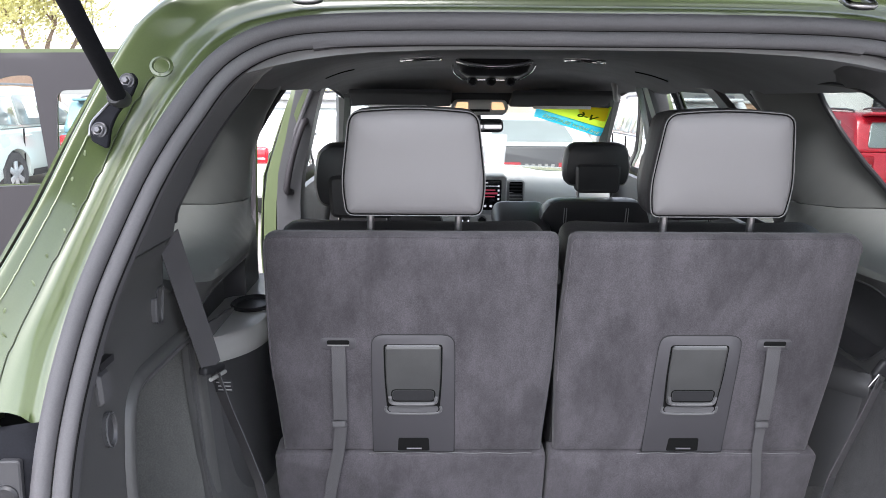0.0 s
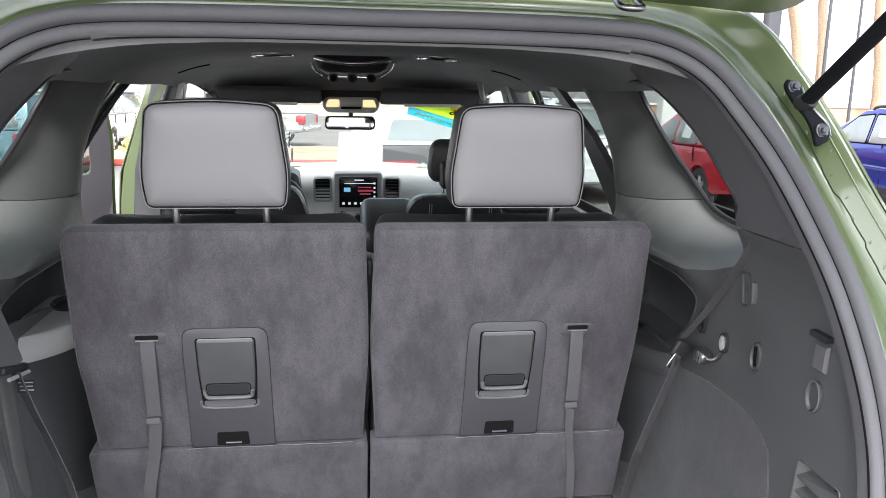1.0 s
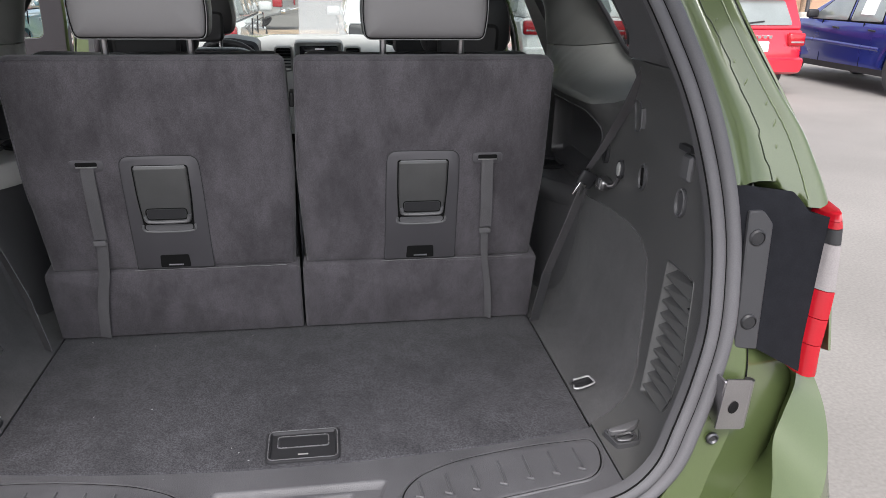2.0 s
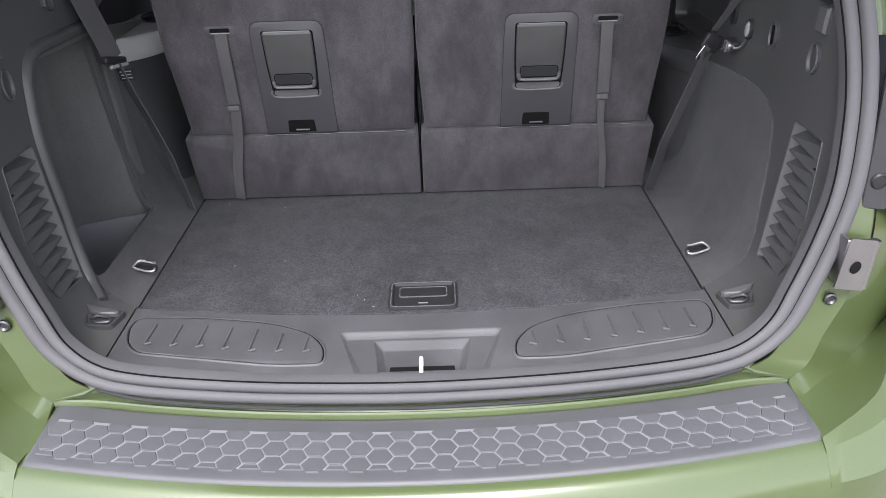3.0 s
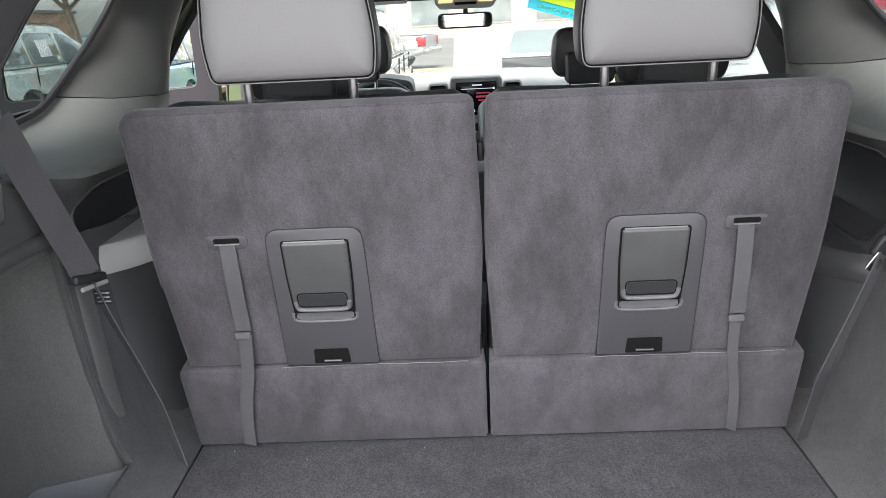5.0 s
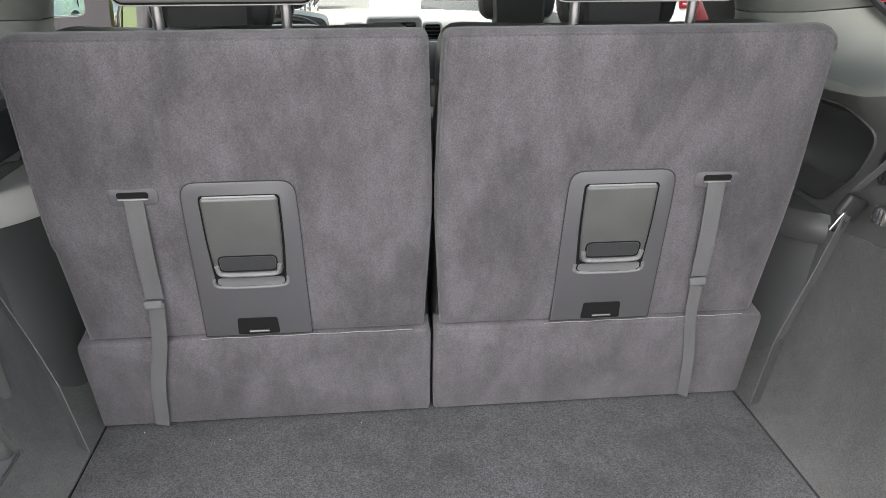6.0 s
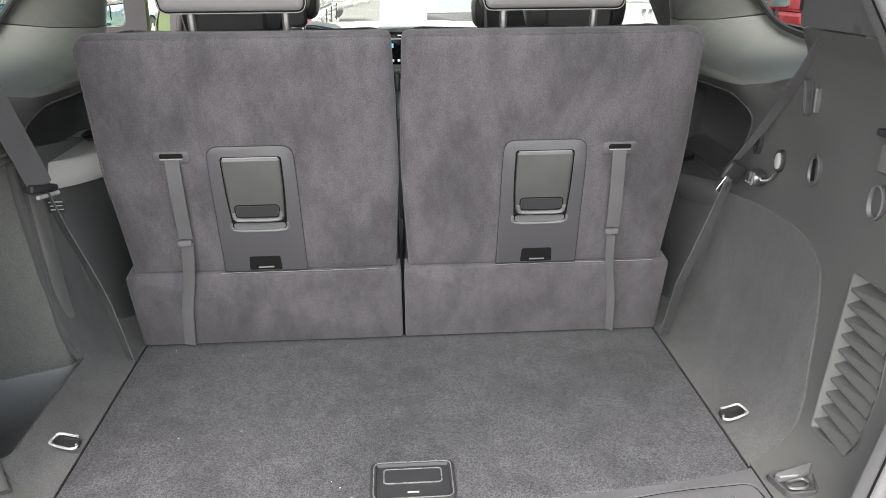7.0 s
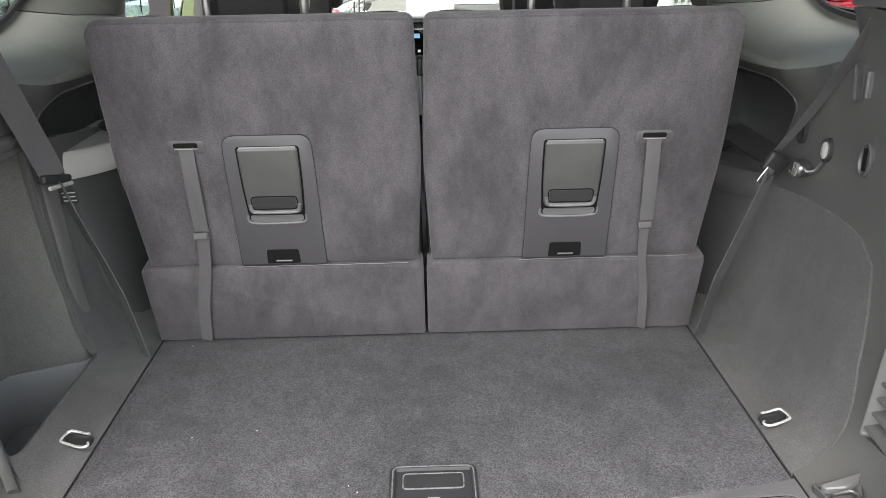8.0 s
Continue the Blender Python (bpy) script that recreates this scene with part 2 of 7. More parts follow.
FROND = material("palm frond", (0.13, 0.20, 0.05), 0.6, vary=0.3, scale=3, piece=0.2)
LEAF = thin_sheet("yellow green leaf", (0.62, 0.60, 0.30), 0.0, 0.5)
POLE = material("grey pole metal", (0.20, 0.20, 0.21), 0.5, metal=0.6, vary=0.1)
TYRE = material("tyre rubber", (0.045, 0.045, 0.046), 0.8, vary=0.2, scale=20)
ALLOY = material("alloy rim", (0.72, 0.72, 0.72), 0.35, metal=0.6, vary=0.1)
CARGLASS = material("car glass", (0.20, 0.225, 0.215), 0.05, vary=0.15, scale=1.5, coat=1.0)
PAPER = material("white paper", (0.8, 0.8, 0.79), 0.7, vary=0.02)


# lightened black for thin rims that paint the glint on plastic edges
RIMGLINT = material("glint on black plastic rim", (0.12, 0.12, 0.124), 0.28, vary=0.1, scale=40)


# ---- mesh tools ----
def finish(name, bm, mat, parent=None, label="", sharp=38):
    bmesh.ops.recalc_face_normals(bm, faces=bm.faces)
    me = bpy.data.meshes.new(name)
    for f in bm.faces:
        f.smooth = True
    for e in bm.edges:
        e.smooth = len(e.link_faces) == 2 and e.calc_face_angle(0) < radians(sharp)
    bm.to_mesh(me)
    bm.free()
    me.materials.append(mat)
    ob = new(name, me)
    if parent:
        ob.parent = parent
    if label:
        ob["label"] = label
    return ob


def part(name, bm, mat, parent, label="", sharp=38):
    return finish(name, bm, mat, parent, label, sharp)


def thing(name, label, category, m=None, group="", kind=""):
    ob = new(name)
    ob.empty_display_size = 0.1
    if m is not None:
        ob.matrix_world = m
    return tagged(ob, label, category, group, kind)


def spline(points, n=8, closed=False):
    """A smooth curve through the points."""
    p = [Vector(q) for q in points]
    k = len(p)
    out = []
    for i in range(k if closed else k - 1):
        a, b, c, d = (p[(i + j) % k] if closed else p[min(max(i + j, 0), k - 1)] for j in (-1, 0, 1, 2))
        for s in range(n):
            t = s / n
            out.append(0.5 * (2 * b + (c - a) * t + (2 * a - 5 * b + 4 * c - d) * t * t + (3 * b - a - 3 * c + d) * t ** 3))
    if not closed:
        out.append(p[-1])
    return out


def rounded(points, r, n=4):
    """A polygon with its corners rounded; r is one radius or one for each corner."""
    k = len(points)
    out = []
    for i, q in enumerate(points):
        b = Vector(q)
        a, c = Vector(points[i - 1]) - b, Vector(points[(i + 1) % k]) - b
        rad = r[i] if isinstance(r, (list, tuple)) else r
        if rad <= 0:
            out.append(b)
            continue
        d = min(rad, a.length * 0.49, c.length * 0.49)
        s, e = b + a.normalized() * d, b + c.normalized() * d
        for j in range(n + 1):
            t = j / n
            out.append((1 - t) ** 2 * s + 2 * t * (1 - t) * b + t * t * e)
    return out


def rect(cx, cy, w, h, r=0.0, n=4):
    p = [(cx - w / 2, cy - h / 2), (cx + w / 2, cy - h / 2), (cx + w / 2, cy + h / 2), (cx - w / 2, cy + h / 2)]
    return rounded(p, r, n) if r else [Vector(q) for q in p]


def circle(cx, cy, rx, ry=None, n=20):
    ry = ry or rx
    return [Vector((cx + rx * math.cos(2 * math.pi * i / n), cy + ry * math.sin(2 * math.pi * i / n))) for i in range(n)]


def area(loop):
    return sum(a.x * b.y - b.x * a.y for a, b in zip(loop, loop[1:] + loop[:1])) / 2


def inset(loop, d):
    """The loop moved inwards by d, corner by corner; where its bends are tighter than d it shrinks as a whole."""
    k, sign = len(loop), 1 if area(loop) > 0 else -1
    out = []
    for i in range(k):
        a, b, c = loop[i - 1], loop[i], loop[(i + 1) % k]
        u, v = (b - a), (c - b)
        if u.length < 1e-9 or v.length < 1e-9:
            out.append(b.copy())
            continue
        u, v = u.normalized(), v.normalized()
        nu, nv = Vector((-u.y, u.x)) * sign, Vector((-v.y, v.x)) * sign
        m = nu + nv
        out.append(b + (m * (d / max(0.35, 1 + nu.dot(nv))) if m.length > 1e-6 else nu * d))
    if d > 0 and any((out[i] - out[i - 1]).dot(loop[i] - loop[i - 1]) < -1e-12 for i in range(k)):
        xs, ys = [p.x for p in loop], [p.y for p in loop]
        cx, cy = (min(xs) + max(xs)) / 2, (min(ys) + max(ys)) / 2
        fx, fy = 1 - 2 * d / (max(xs) - min(xs)), 1 - 2 * d / (max(ys) - min(ys))
        out = [Vector((cx + (p.x - cx) * max(0.05, fx), cy + (p.y - cy) * max(0.05, fy))) for p in loop]
    return out


def slab(outline, steps, where, bm=None, caps=(True, True)):
    """A solid from one outline: rings at (inset, depth), set in the world by where(u, v, depth)."""
    bm = bm or bmesh.new()
    base = [Vector(p[:2]) for p in outline]
    rings = []
    for d, depth in steps:
        rings.append([bm.verts.new(where(p.x, p.y, depth)) for p in (inset(base, d) if d else base)])
    k = len(base)
    for lo, hi in zip(rings, rings[1:]):
        for i in range(k):
            bm.faces.new((lo[i], lo[(i + 1) % k], hi[(i + 1) % k], hi[i]))
    if caps[0]:
        bm.faces.new(rings[0])
    if caps[1]:
        bm.faces.new(rings[-1])
    return bm


def soft(depth, r, start=0.0):
    """Steps of a slab with a rounded front edge."""
    return [(0, start)] + [(r * (1 - math.cos(a)), depth - r + r * math.sin(a)) for a in (0, 0.4, 0.8, 1.2, math.pi / 2)]


def inside(p, loop):
    hit, j = False, len(loop) - 1
    for i in range(len(loop)):
        a, b = loop[i], loop[j]
        if (a.y > p.y) != (b.y > p.y) and p.x < (b.x - a.x) * (p.y - a.y) / (b.y - a.y) + a.x:
            hit = not hit
        j = i
    return hit


def thicken(bm, thick, facing=None):
    """Gives a sheet a back at that distance, away from where it faces, and closes its rim."""
    bmesh.ops.recalc_face_normals(bm, faces=bm.faces)
    bm.normal_update()
    if facing and sum((f.normal * f.calc_area() for f in bm.faces), Vector()).dot(Vector(facing)) < 0:
        bmesh.ops.reverse_faces(bm, faces=bm.faces)
        bm.normal_update()
    old = list(bm.faces)
    rim = [e for e in bm.edges if len(e.link_faces) == 1]
    back = {v: bm.verts.new(v.co - v.normal * thick) for v in list(bm.verts)}
    for f in old:
        bm.faces.new([back[v] for v in reversed(f.verts)])
    for e in rim:
        a, b = e.verts
        bm.faces.new((a, b, back[b], back[a]))
    return bm


def panel(outer, holes, where, step, thick=0.0, facing=None, bm=None):
    """A sheet with holes, cut from a plan (u, v) and laid on the surface where(u, v); thick gives it a back."""
    from mathutils import geometry
    bm = bm or bmesh.new()
    loops = [[Vector(p[:2]) for p in lp] for lp in [outer, *holes]]
    verts, edges = [], []
    for lp in loops:
        fine = []
        for a, b in zip(lp, lp[1:] + lp[:1]):
            k = max(1, int((b - a).length / step))
            fine += [a.lerp(b, i / k) for i in range(k)]
        s = len(verts)
        verts += fine
        edges += [(s + i, s + (i + 1) % len(fine)) for i in range(len(fine))]
    us, vs = [p.x for p in loops[0]], [p.y for p in loops[0]]
    for i in range(1, int((max(us) - min(us)) / step) + 1):
        for j in range(1, int((max(vs) - min(vs)) / step) + 1):
            q = Vector((min(us) + i * step + (j % 2) * step * 0.4, min(vs) + j * step))
            if inside(q, loops[0]) and not any(inside(q, h) for h in loops[1:]):
                verts.append(q)
    pts, _, tris, *_ = geometry.delaunay_2d_cdt(verts, edges, [], 0, 1e-6)
    made = {}
    faces = []
    for t in tris:
        c = sum((pts[i] for i in t), Vector((0, 0))) / len(t)
        if inside(c, loops[0]) and not any(inside(c, h) for h in loops[1:]):
            for i in t:
                if i not in made:
                    made[i] = bm.verts.new(where(pts[i].x, pts[i].y))
            faces.append(bm.faces.new([made[i] for i in t]))
    if thick:
        thicken(bm, thick, facing)
    return bm


def sweep(path, profile, closed=False, out=None, bm=None, caps=True, grow=None):
    """A profile (a, b) drawn along a path; out(i, tangent) gives the direction of a."""
    bm = bm or bmesh.new()
    p = [Vector(q) for q in path]
    k, rings = len(p), []
    side = None
    for i in range(k):
        t = (p[(i + 1) % k] - p[i - 1]) if closed else (p[min(i + 1, k - 1)] - p[max(i - 1, 0)])
        t.normalize()
        if out:
            a = Vector(out(i, t))
        else:
            a = side if side is not None else (Vector((0, 0, 1)) if abs(t.z) < 0.9 else Vector((1, 0, 0)))
        a = (a - t * a.dot(t)).normalized()
        side = a
        b = t.cross(a)
        g = grow(i) if grow else 1.0
        rings.append([bm.verts.new(p[i] + a * u * g + b * v) for u, v in profile])
    m = len(profile)
    for i in range(k if closed else k - 1):
        lo, hi = rings[i], rings[(i + 1) % k]
        for j in range(m):
            bm.faces.new((lo[j], lo[(j + 1) % m], hi[(j + 1) % m], hi[j]))
    if caps and not closed:
        bm.faces.new(rings[0])
        bm.faces.new(rings[-1])
    return bm


def tube(path, r, n=10, closed=False, bm=None):
    return sweep(path, [(r * math.cos(2 * math.pi * i / n), r * math.sin(2 * math.pi * i / n)) for i in range(n)], closed, None, bm)


def lathe(profile, n=20, m=None, bm=None):
    """(radius, height) turned about z, then moved by m."""
    bm = bm or bmesh.new()
    m = m or Matrix()
    rings = []
    for r, z in profile:
        rings.append([bm.verts.new(m @ Vector((max(r, 1e-4) * math.cos(2 * math.pi * i / n), max(r, 1e-4) * math.sin(2 * math.pi * i / n), z))) for i in range(n)])
    for lo, hi in zip(rings, rings[1:]):
        for i in range(n):
            bm.faces.new((lo[i], lo[(i + 1) % n], hi[(i + 1) % n], hi[i]))
    bm.faces.new(rings[0])
    bm.faces.new(rings[-1])
    return bm


def block(w, d, h, r=0.01, m=None, seg=3):
    """A box with rounded edges, centred, moved by m."""
    bm = bmesh.new()
    bmesh.ops.create_cube(bm, size=1, matrix=Matrix.Diagonal((w, d, h, 1)))
    if r:
        bmesh.ops.bevel(bm, geom=list(bm.edges), offset=min(r, w * 0.45, d * 0.45, h * 0.45), segments=seg, affect="EDGES", profile=0.5)
    if m is not None:
        bmesh.ops.transform(bm, matrix=m, verts=list(bm.verts))
    return bm


def lerp(x, xs, ys):
    return float(np.interp(x, xs, ys))


# ---- the green car: shared forms ----
REAR = np.polyfit([0.70, 0.80, 1.10, 1.46, 1.65, 1.80, 1.90], [-0.70, -0.67, -0.565, -0.435, -0.30, -0.17, -0.09], 4)


def rear_y(x, z):
    """The tail's rake, with the sill bowed out in the middle."""
    bow = max(0.0, 1 - (x / 0.62) ** 2) * lerp(z, [0.80, 1.0], [0.028, 0.0])
    return float(np.polyval(REAR, z)) - bow


CROSS_X = [0.556, 0.600, 0.632, 0.652, 0.665, 0.677, 0.686, 0.692, 0.695, 0.699, 0.715, 0.705, 0.670, 0.620, 0.570, 0.520]
CROSS_Z = [0.7985, 0.803, 0.819, 0.845, 0.890, 0.980, 1.100, 1.200, 1.300, 1.370, 1.445, 1.500, 1.600, 1.700, 1.760, 1.785]
CROSS_S = np.concatenate([[0], np.cumsum(np.hypot(np.diff(CROSS_X), np.diff(CROSS_Z)))])
SEAL_IN_X = [0.54, 0.59, 0.62, 0.65, 0.675, 0.684, 0.686, 0.678, 0.660, 0.635, 0.605, 0.570, 0.530, 0.470]
SEAL_IN_Z = [0.830, 0.866, 0.92, 0.99, 1.07, 1.15, 1.23, 1.32, 1.42, 1.505, 1.59, 1.66, 1.722, 1.758]


def height_to_s(z):
    return lerp(z, CROSS_Z, CROSS_S)


EDGE = [(-0.10, 1.416), (0.00, 1.413), (0.10, 1.413), (0.20, 1.425), (0.29, 1.460), (0.39, 1.508), (0.465, 1.556), (0.525, 1.600), (0.560, 1.642), (0.572, 1.682)]
EDGE_LINE = [p.to_2d() for p in spline([(*p, 0) for p in EDGE], 14)]


def wall(side, y, s, off=0.0):
    """The inner side of the cargo bay: y along the car, s up along the cross-section."""
    x, z = lerp(s, CROSS_S, CROSS_X), lerp(s, CROSS_S, CROSS_Z)
    seal_x = lerp(z, SEAL_IN_Z, SEAL_IN_X)
    # the ledge under the window rolls inwards, ahead of the belt
    x -= 0.034 * math.exp(-((z - 1.335) / 0.045) ** 2) * lerp(y, [-0.10, 0.04, 0.35, 0.55], [0, 1, 1, 0])
    if z > 1.335:
        # out to the glass under and ahead of the window, level with the seal behind it
        here = Vector((y, z))
        d, e = min(((here - q).length, q.x) for q in EDGE_LINE)
        low = lerp(e, [0.20, 0.45], [0.664, 0.708])
        k = min(1.0, d / lerp(e, [0.20, 0.45], [0.088, 0.18]))
        out = 0.80 + (low - 0.80) * k * k * (3 - 2 * k)
        out -= lerp(z, [1.50, 1.62, 1.70, 1.76], [0.0, 0.022, 0.058, 0.12])
        tail = seal_x + lerp(z, [1.33, 1.42, 1.47, 1.55], [0.022, 0.030, 0.022, 0.014])
        m = lerp(y, [-0.135, -0.085], [0, 1]) if z < 1.47 else lerp(y, [-0.02, 0.25], [0, 1])
        full = tail + (out - tail) * m
        x += (full - x) * lerp(z, [1.335, 1.36], [0, 1])
    if z > 1.15:
        # the front edge of the pillar rolls away towards the door
        turn = y - lerp(z, [1.20, 1.32, 1.41, 1.48, 1.54, 1.61, 1.69], [0.54, 0.55, 0.565, 0.605, 0.645, 0.70, 0.76])
        if turn > 0:
            x += min(4.6 * turn * turn, 0.05 + 0.4 * turn)
    if z > 0.83:
        back = rear_y(x, z)
        k = min(1.0, max(0.0, (y - back) / 0.07))
        x = seal_x + (x - seal_x) * k * k * (3 - 2 * k)
    return Vector((side * (x - off), y, z))


def yz(points):
    return [(y, height_to_s(z)) for y, z in points]


WINDOW_REAR = [(0.56, 1.703), (0.40, 1.713), (0.15, 1.712), (0.01, 1.695), (-0.067, 1.645), (-0.105, 1.606), (-0.140, 1.560), (-0.165, 1.515), (-0.150, 1.487)]

suv = thing("suv", "olive green sport utility car, its liftgate and a rear door open", "car")


# ---- cargo bay: side trims ----
def side_trims(side):
    sealy = lambda z: rear_y(0.65, z) + 0.008
    # upper trim of the rearmost pillar, over the window
    edge = [(sealy(z), z) for z in (1.466, 1.52, 1.58, 1.64, 1.70, 1.74, 1.765)]
    outline = edge + [(0.05, 1.778), (0.35, 1.778), (0.56, 1.768)] + WINDOW_REAR + [(-0.135, 1.460)]
    face = (-side, 0, 0)
    part("pillar_trim", panel(yz(outline), [], lambda y, s: wall(side, y, s), 0.022, 0.012, face), PLASTIC, suv)
    # trim of the pillar behind the rear door
    outline = [(0.255, 1.447)] + EDGE[4:] + [(0.57, 1.705), (0.56, 1.765), (1.22, 1.765), (1.00, 1.72), (0.95, 1.69), (0.87, 1.61), (0.80, 1.54), (0.75, 1.48), (0.70, 1.41), (0.52, 1.412), (0.38, 1.425)]
    part("pillar_trim", panel(yz(outline), [], lambda y, s: wall(side, y, s), 0.016, 0.012, face), PILLARTRIM, suv)
    # lower quarter trim with a recess for the speaker
    outline = [(sealy(z), z) for z in (1.462, 1.40, 1.30, 1.20, 1.10, 1.0, 0.93, 0.87)] + [(-0.630, 0.820)]
    brow = [(0.655, 1.318), (0.45, 1.318), (0.25, 1.321), (0.12, 1.326), (0.03, 1.334), (-0.04, 1.350), (-0.095, 1.380), (-0.128, 1.415)]
    outline = yz(outline) + [(-0.615, 0.0), (0.56, 0.0)] + yz([(0.58, 1.0), (0.60, 1.15)] + brow + [(-0.13, 1.456)])
    # ledge split off the same trim and coloured paler where window light falls
    ledge = yz(brow + EDGE[:4] + [(0.25, 1.4450), (0.38, 1.4230), (0.52, 1.4100), (0.70, 1.408)])
    part("lit_window_ledge", panel(ledge, [], lambda y, s: wall(side, y, s), 0.012, 0.012, face), PILLAR, suv, "smooth grey ledge under the quarter window, paler to show the window's light")
    pocket = yz(rounded([Vector(p) for p in [(0.40, 1.300), (0.08, 1.312), (0.01, 1.280), (0.045, 1.20), (0.12, 1.13), (0.40, 1.13)]], 0.03))
    holes = [pocket]
    holes.append(GRILLE)
    if side < 0:
        holes.append(BAY)
    trim = part("quarter_trim", panel(outline, holes, lambda y, s: wall(side, y, s), 0.012, 0.012, face), QUARTER, suv)
    loop = [Vector(p[:2]) for p in pocket]
    part("pocket", slab(loop, [(0, -0.004), (0.004, 0.0), (0.012, -0.03), (0.03, -0.045)], lambda y, s, d: wall(side, y, s, d + 0.002), caps=(False, True)), TRIMDARK, trim, "dark recessed speaker pocket")
    # black strip added behind the seam to stop light leaking through
    seam = [wall(side, y, height_to_s(z), -0.015) for y, z in [(0.22, 1.450), (0.255, 1.446), (0.38, 1.424), (0.52, 1.411), (0.62, 1.410), (0.69, 1.409)]]
    part("seam_backing", sweep(spline(seam, 4), [(-0.006, -0.002), (0.006, -0.002), (0.006, 0.002), (-0.006, 0.002)], out=lambda i, t: (0, 0, 1)), BLACK, suv)
    # painted flange of the door opening ahead of the pillar
    line = [wall(side, y + 0.012, height_to_s(z), -0.010) for y, z in [(0.62, 1.20), (0.66, 1.32), (0.70, 1.41), (0.75, 1.48), (0.80, 1.54), (0.87, 1.61), (0.95, 1.69)]]
    part("opening_flange", sweep(spline(line, 3), [(-0.004, -0.003), (0.030, -0.003), (0.030, 0.003), (-0.004, 0.003)], out=lambda i, t: (side, 0.25, 0)), GREYTRIM, suv)
    # black gasket along the window's lower and front edge
    line = [wall(side, p.x - 0.003, height_to_s(p.y + 0.006), -0.004) for p in EDGE_LINE[::3]]
    part("window_gasket", tube(line, 0.0065, 8), BLACK, suv, "black gasket along the quarter window")
    line = spline([wall(side, y, height_to_s(z), -0.001) for y, z in WINDOW_REAR], 4)
    part("window_gasket", tube(line, 0.004, 8), BLACK, suv)
    return trim


BAY = rounded([Vector(p) for p in [(-0.040, height_to_s(1.236)), (-0.285, height_to_s(1.246)), (-0.312, height_to_s(1.225)), (-0.343, height_to_s(1.12)), (-0.348, height_to_s(0.97)), (-0.358, height_to_s(0.89)), (-0.372, 0.104), (-0.345, 0.094), (-0.040, 0.094)]], [0.01, 0.02, 0.03, 0.05, 0.05, 0.03, 0.01, 0.01, 0.01])
GRILLE = rounded([Vector(p) for p in yz([(-0.384, 1.122), (-0.490, 1.122), (-0.509, 0.99), (-0.509, 0.89), (-0.497, 0.866), (-0.404, 0.856)])], 0.008)
GREYBIN = material("smooth bin plastic", (0.20, 0.202, 0.21), 0.30, vary=0.05)
quarter = {side: side_trims(side) for side in (-1, 1)}


def carpet_side(side):
    k = height_to_s
    if side > 0:
        outline = [(0.30, k(1.09)), (0.05, k(1.108)), (-0.08, k(1.124)), (-0.19, k(1.128)), (-0.255, k(1.121)), (-0.305, k(1.09)), (-0.325, k(1.03)), (-0.345, k(0.94)), (-0.372, 0.125), (-0.39, 0.06), (-0.42, 0.0), (0.30, 0.0)]
        holes = []
    else:
        outline = [(0.30, k(1.20)), (0.05, k(1.235)), (-0.08, k(1.252)), (-0.20, k(1.256)), (-0.285, k(1.252)), (-0.320, k(1.225)), (-0.350, k(1.12)), (-0.356, k(0.97)), (-0.368, k(0.88)), (-0.382, 0.10), (-0.405, 0.05), (-0.43, 0.0), (0.30, 0.0)]
        holes = [BAY]
    return part("carpet_panel", panel(outline, holes, lambda y, s: wall(side, y, s, 0.004), 0.025, 0.006, (-side, 0, 0)), LINER, quarter[side], "dark grey felt side carpet")


for side in (-1, 1):
    carpet_side(side)


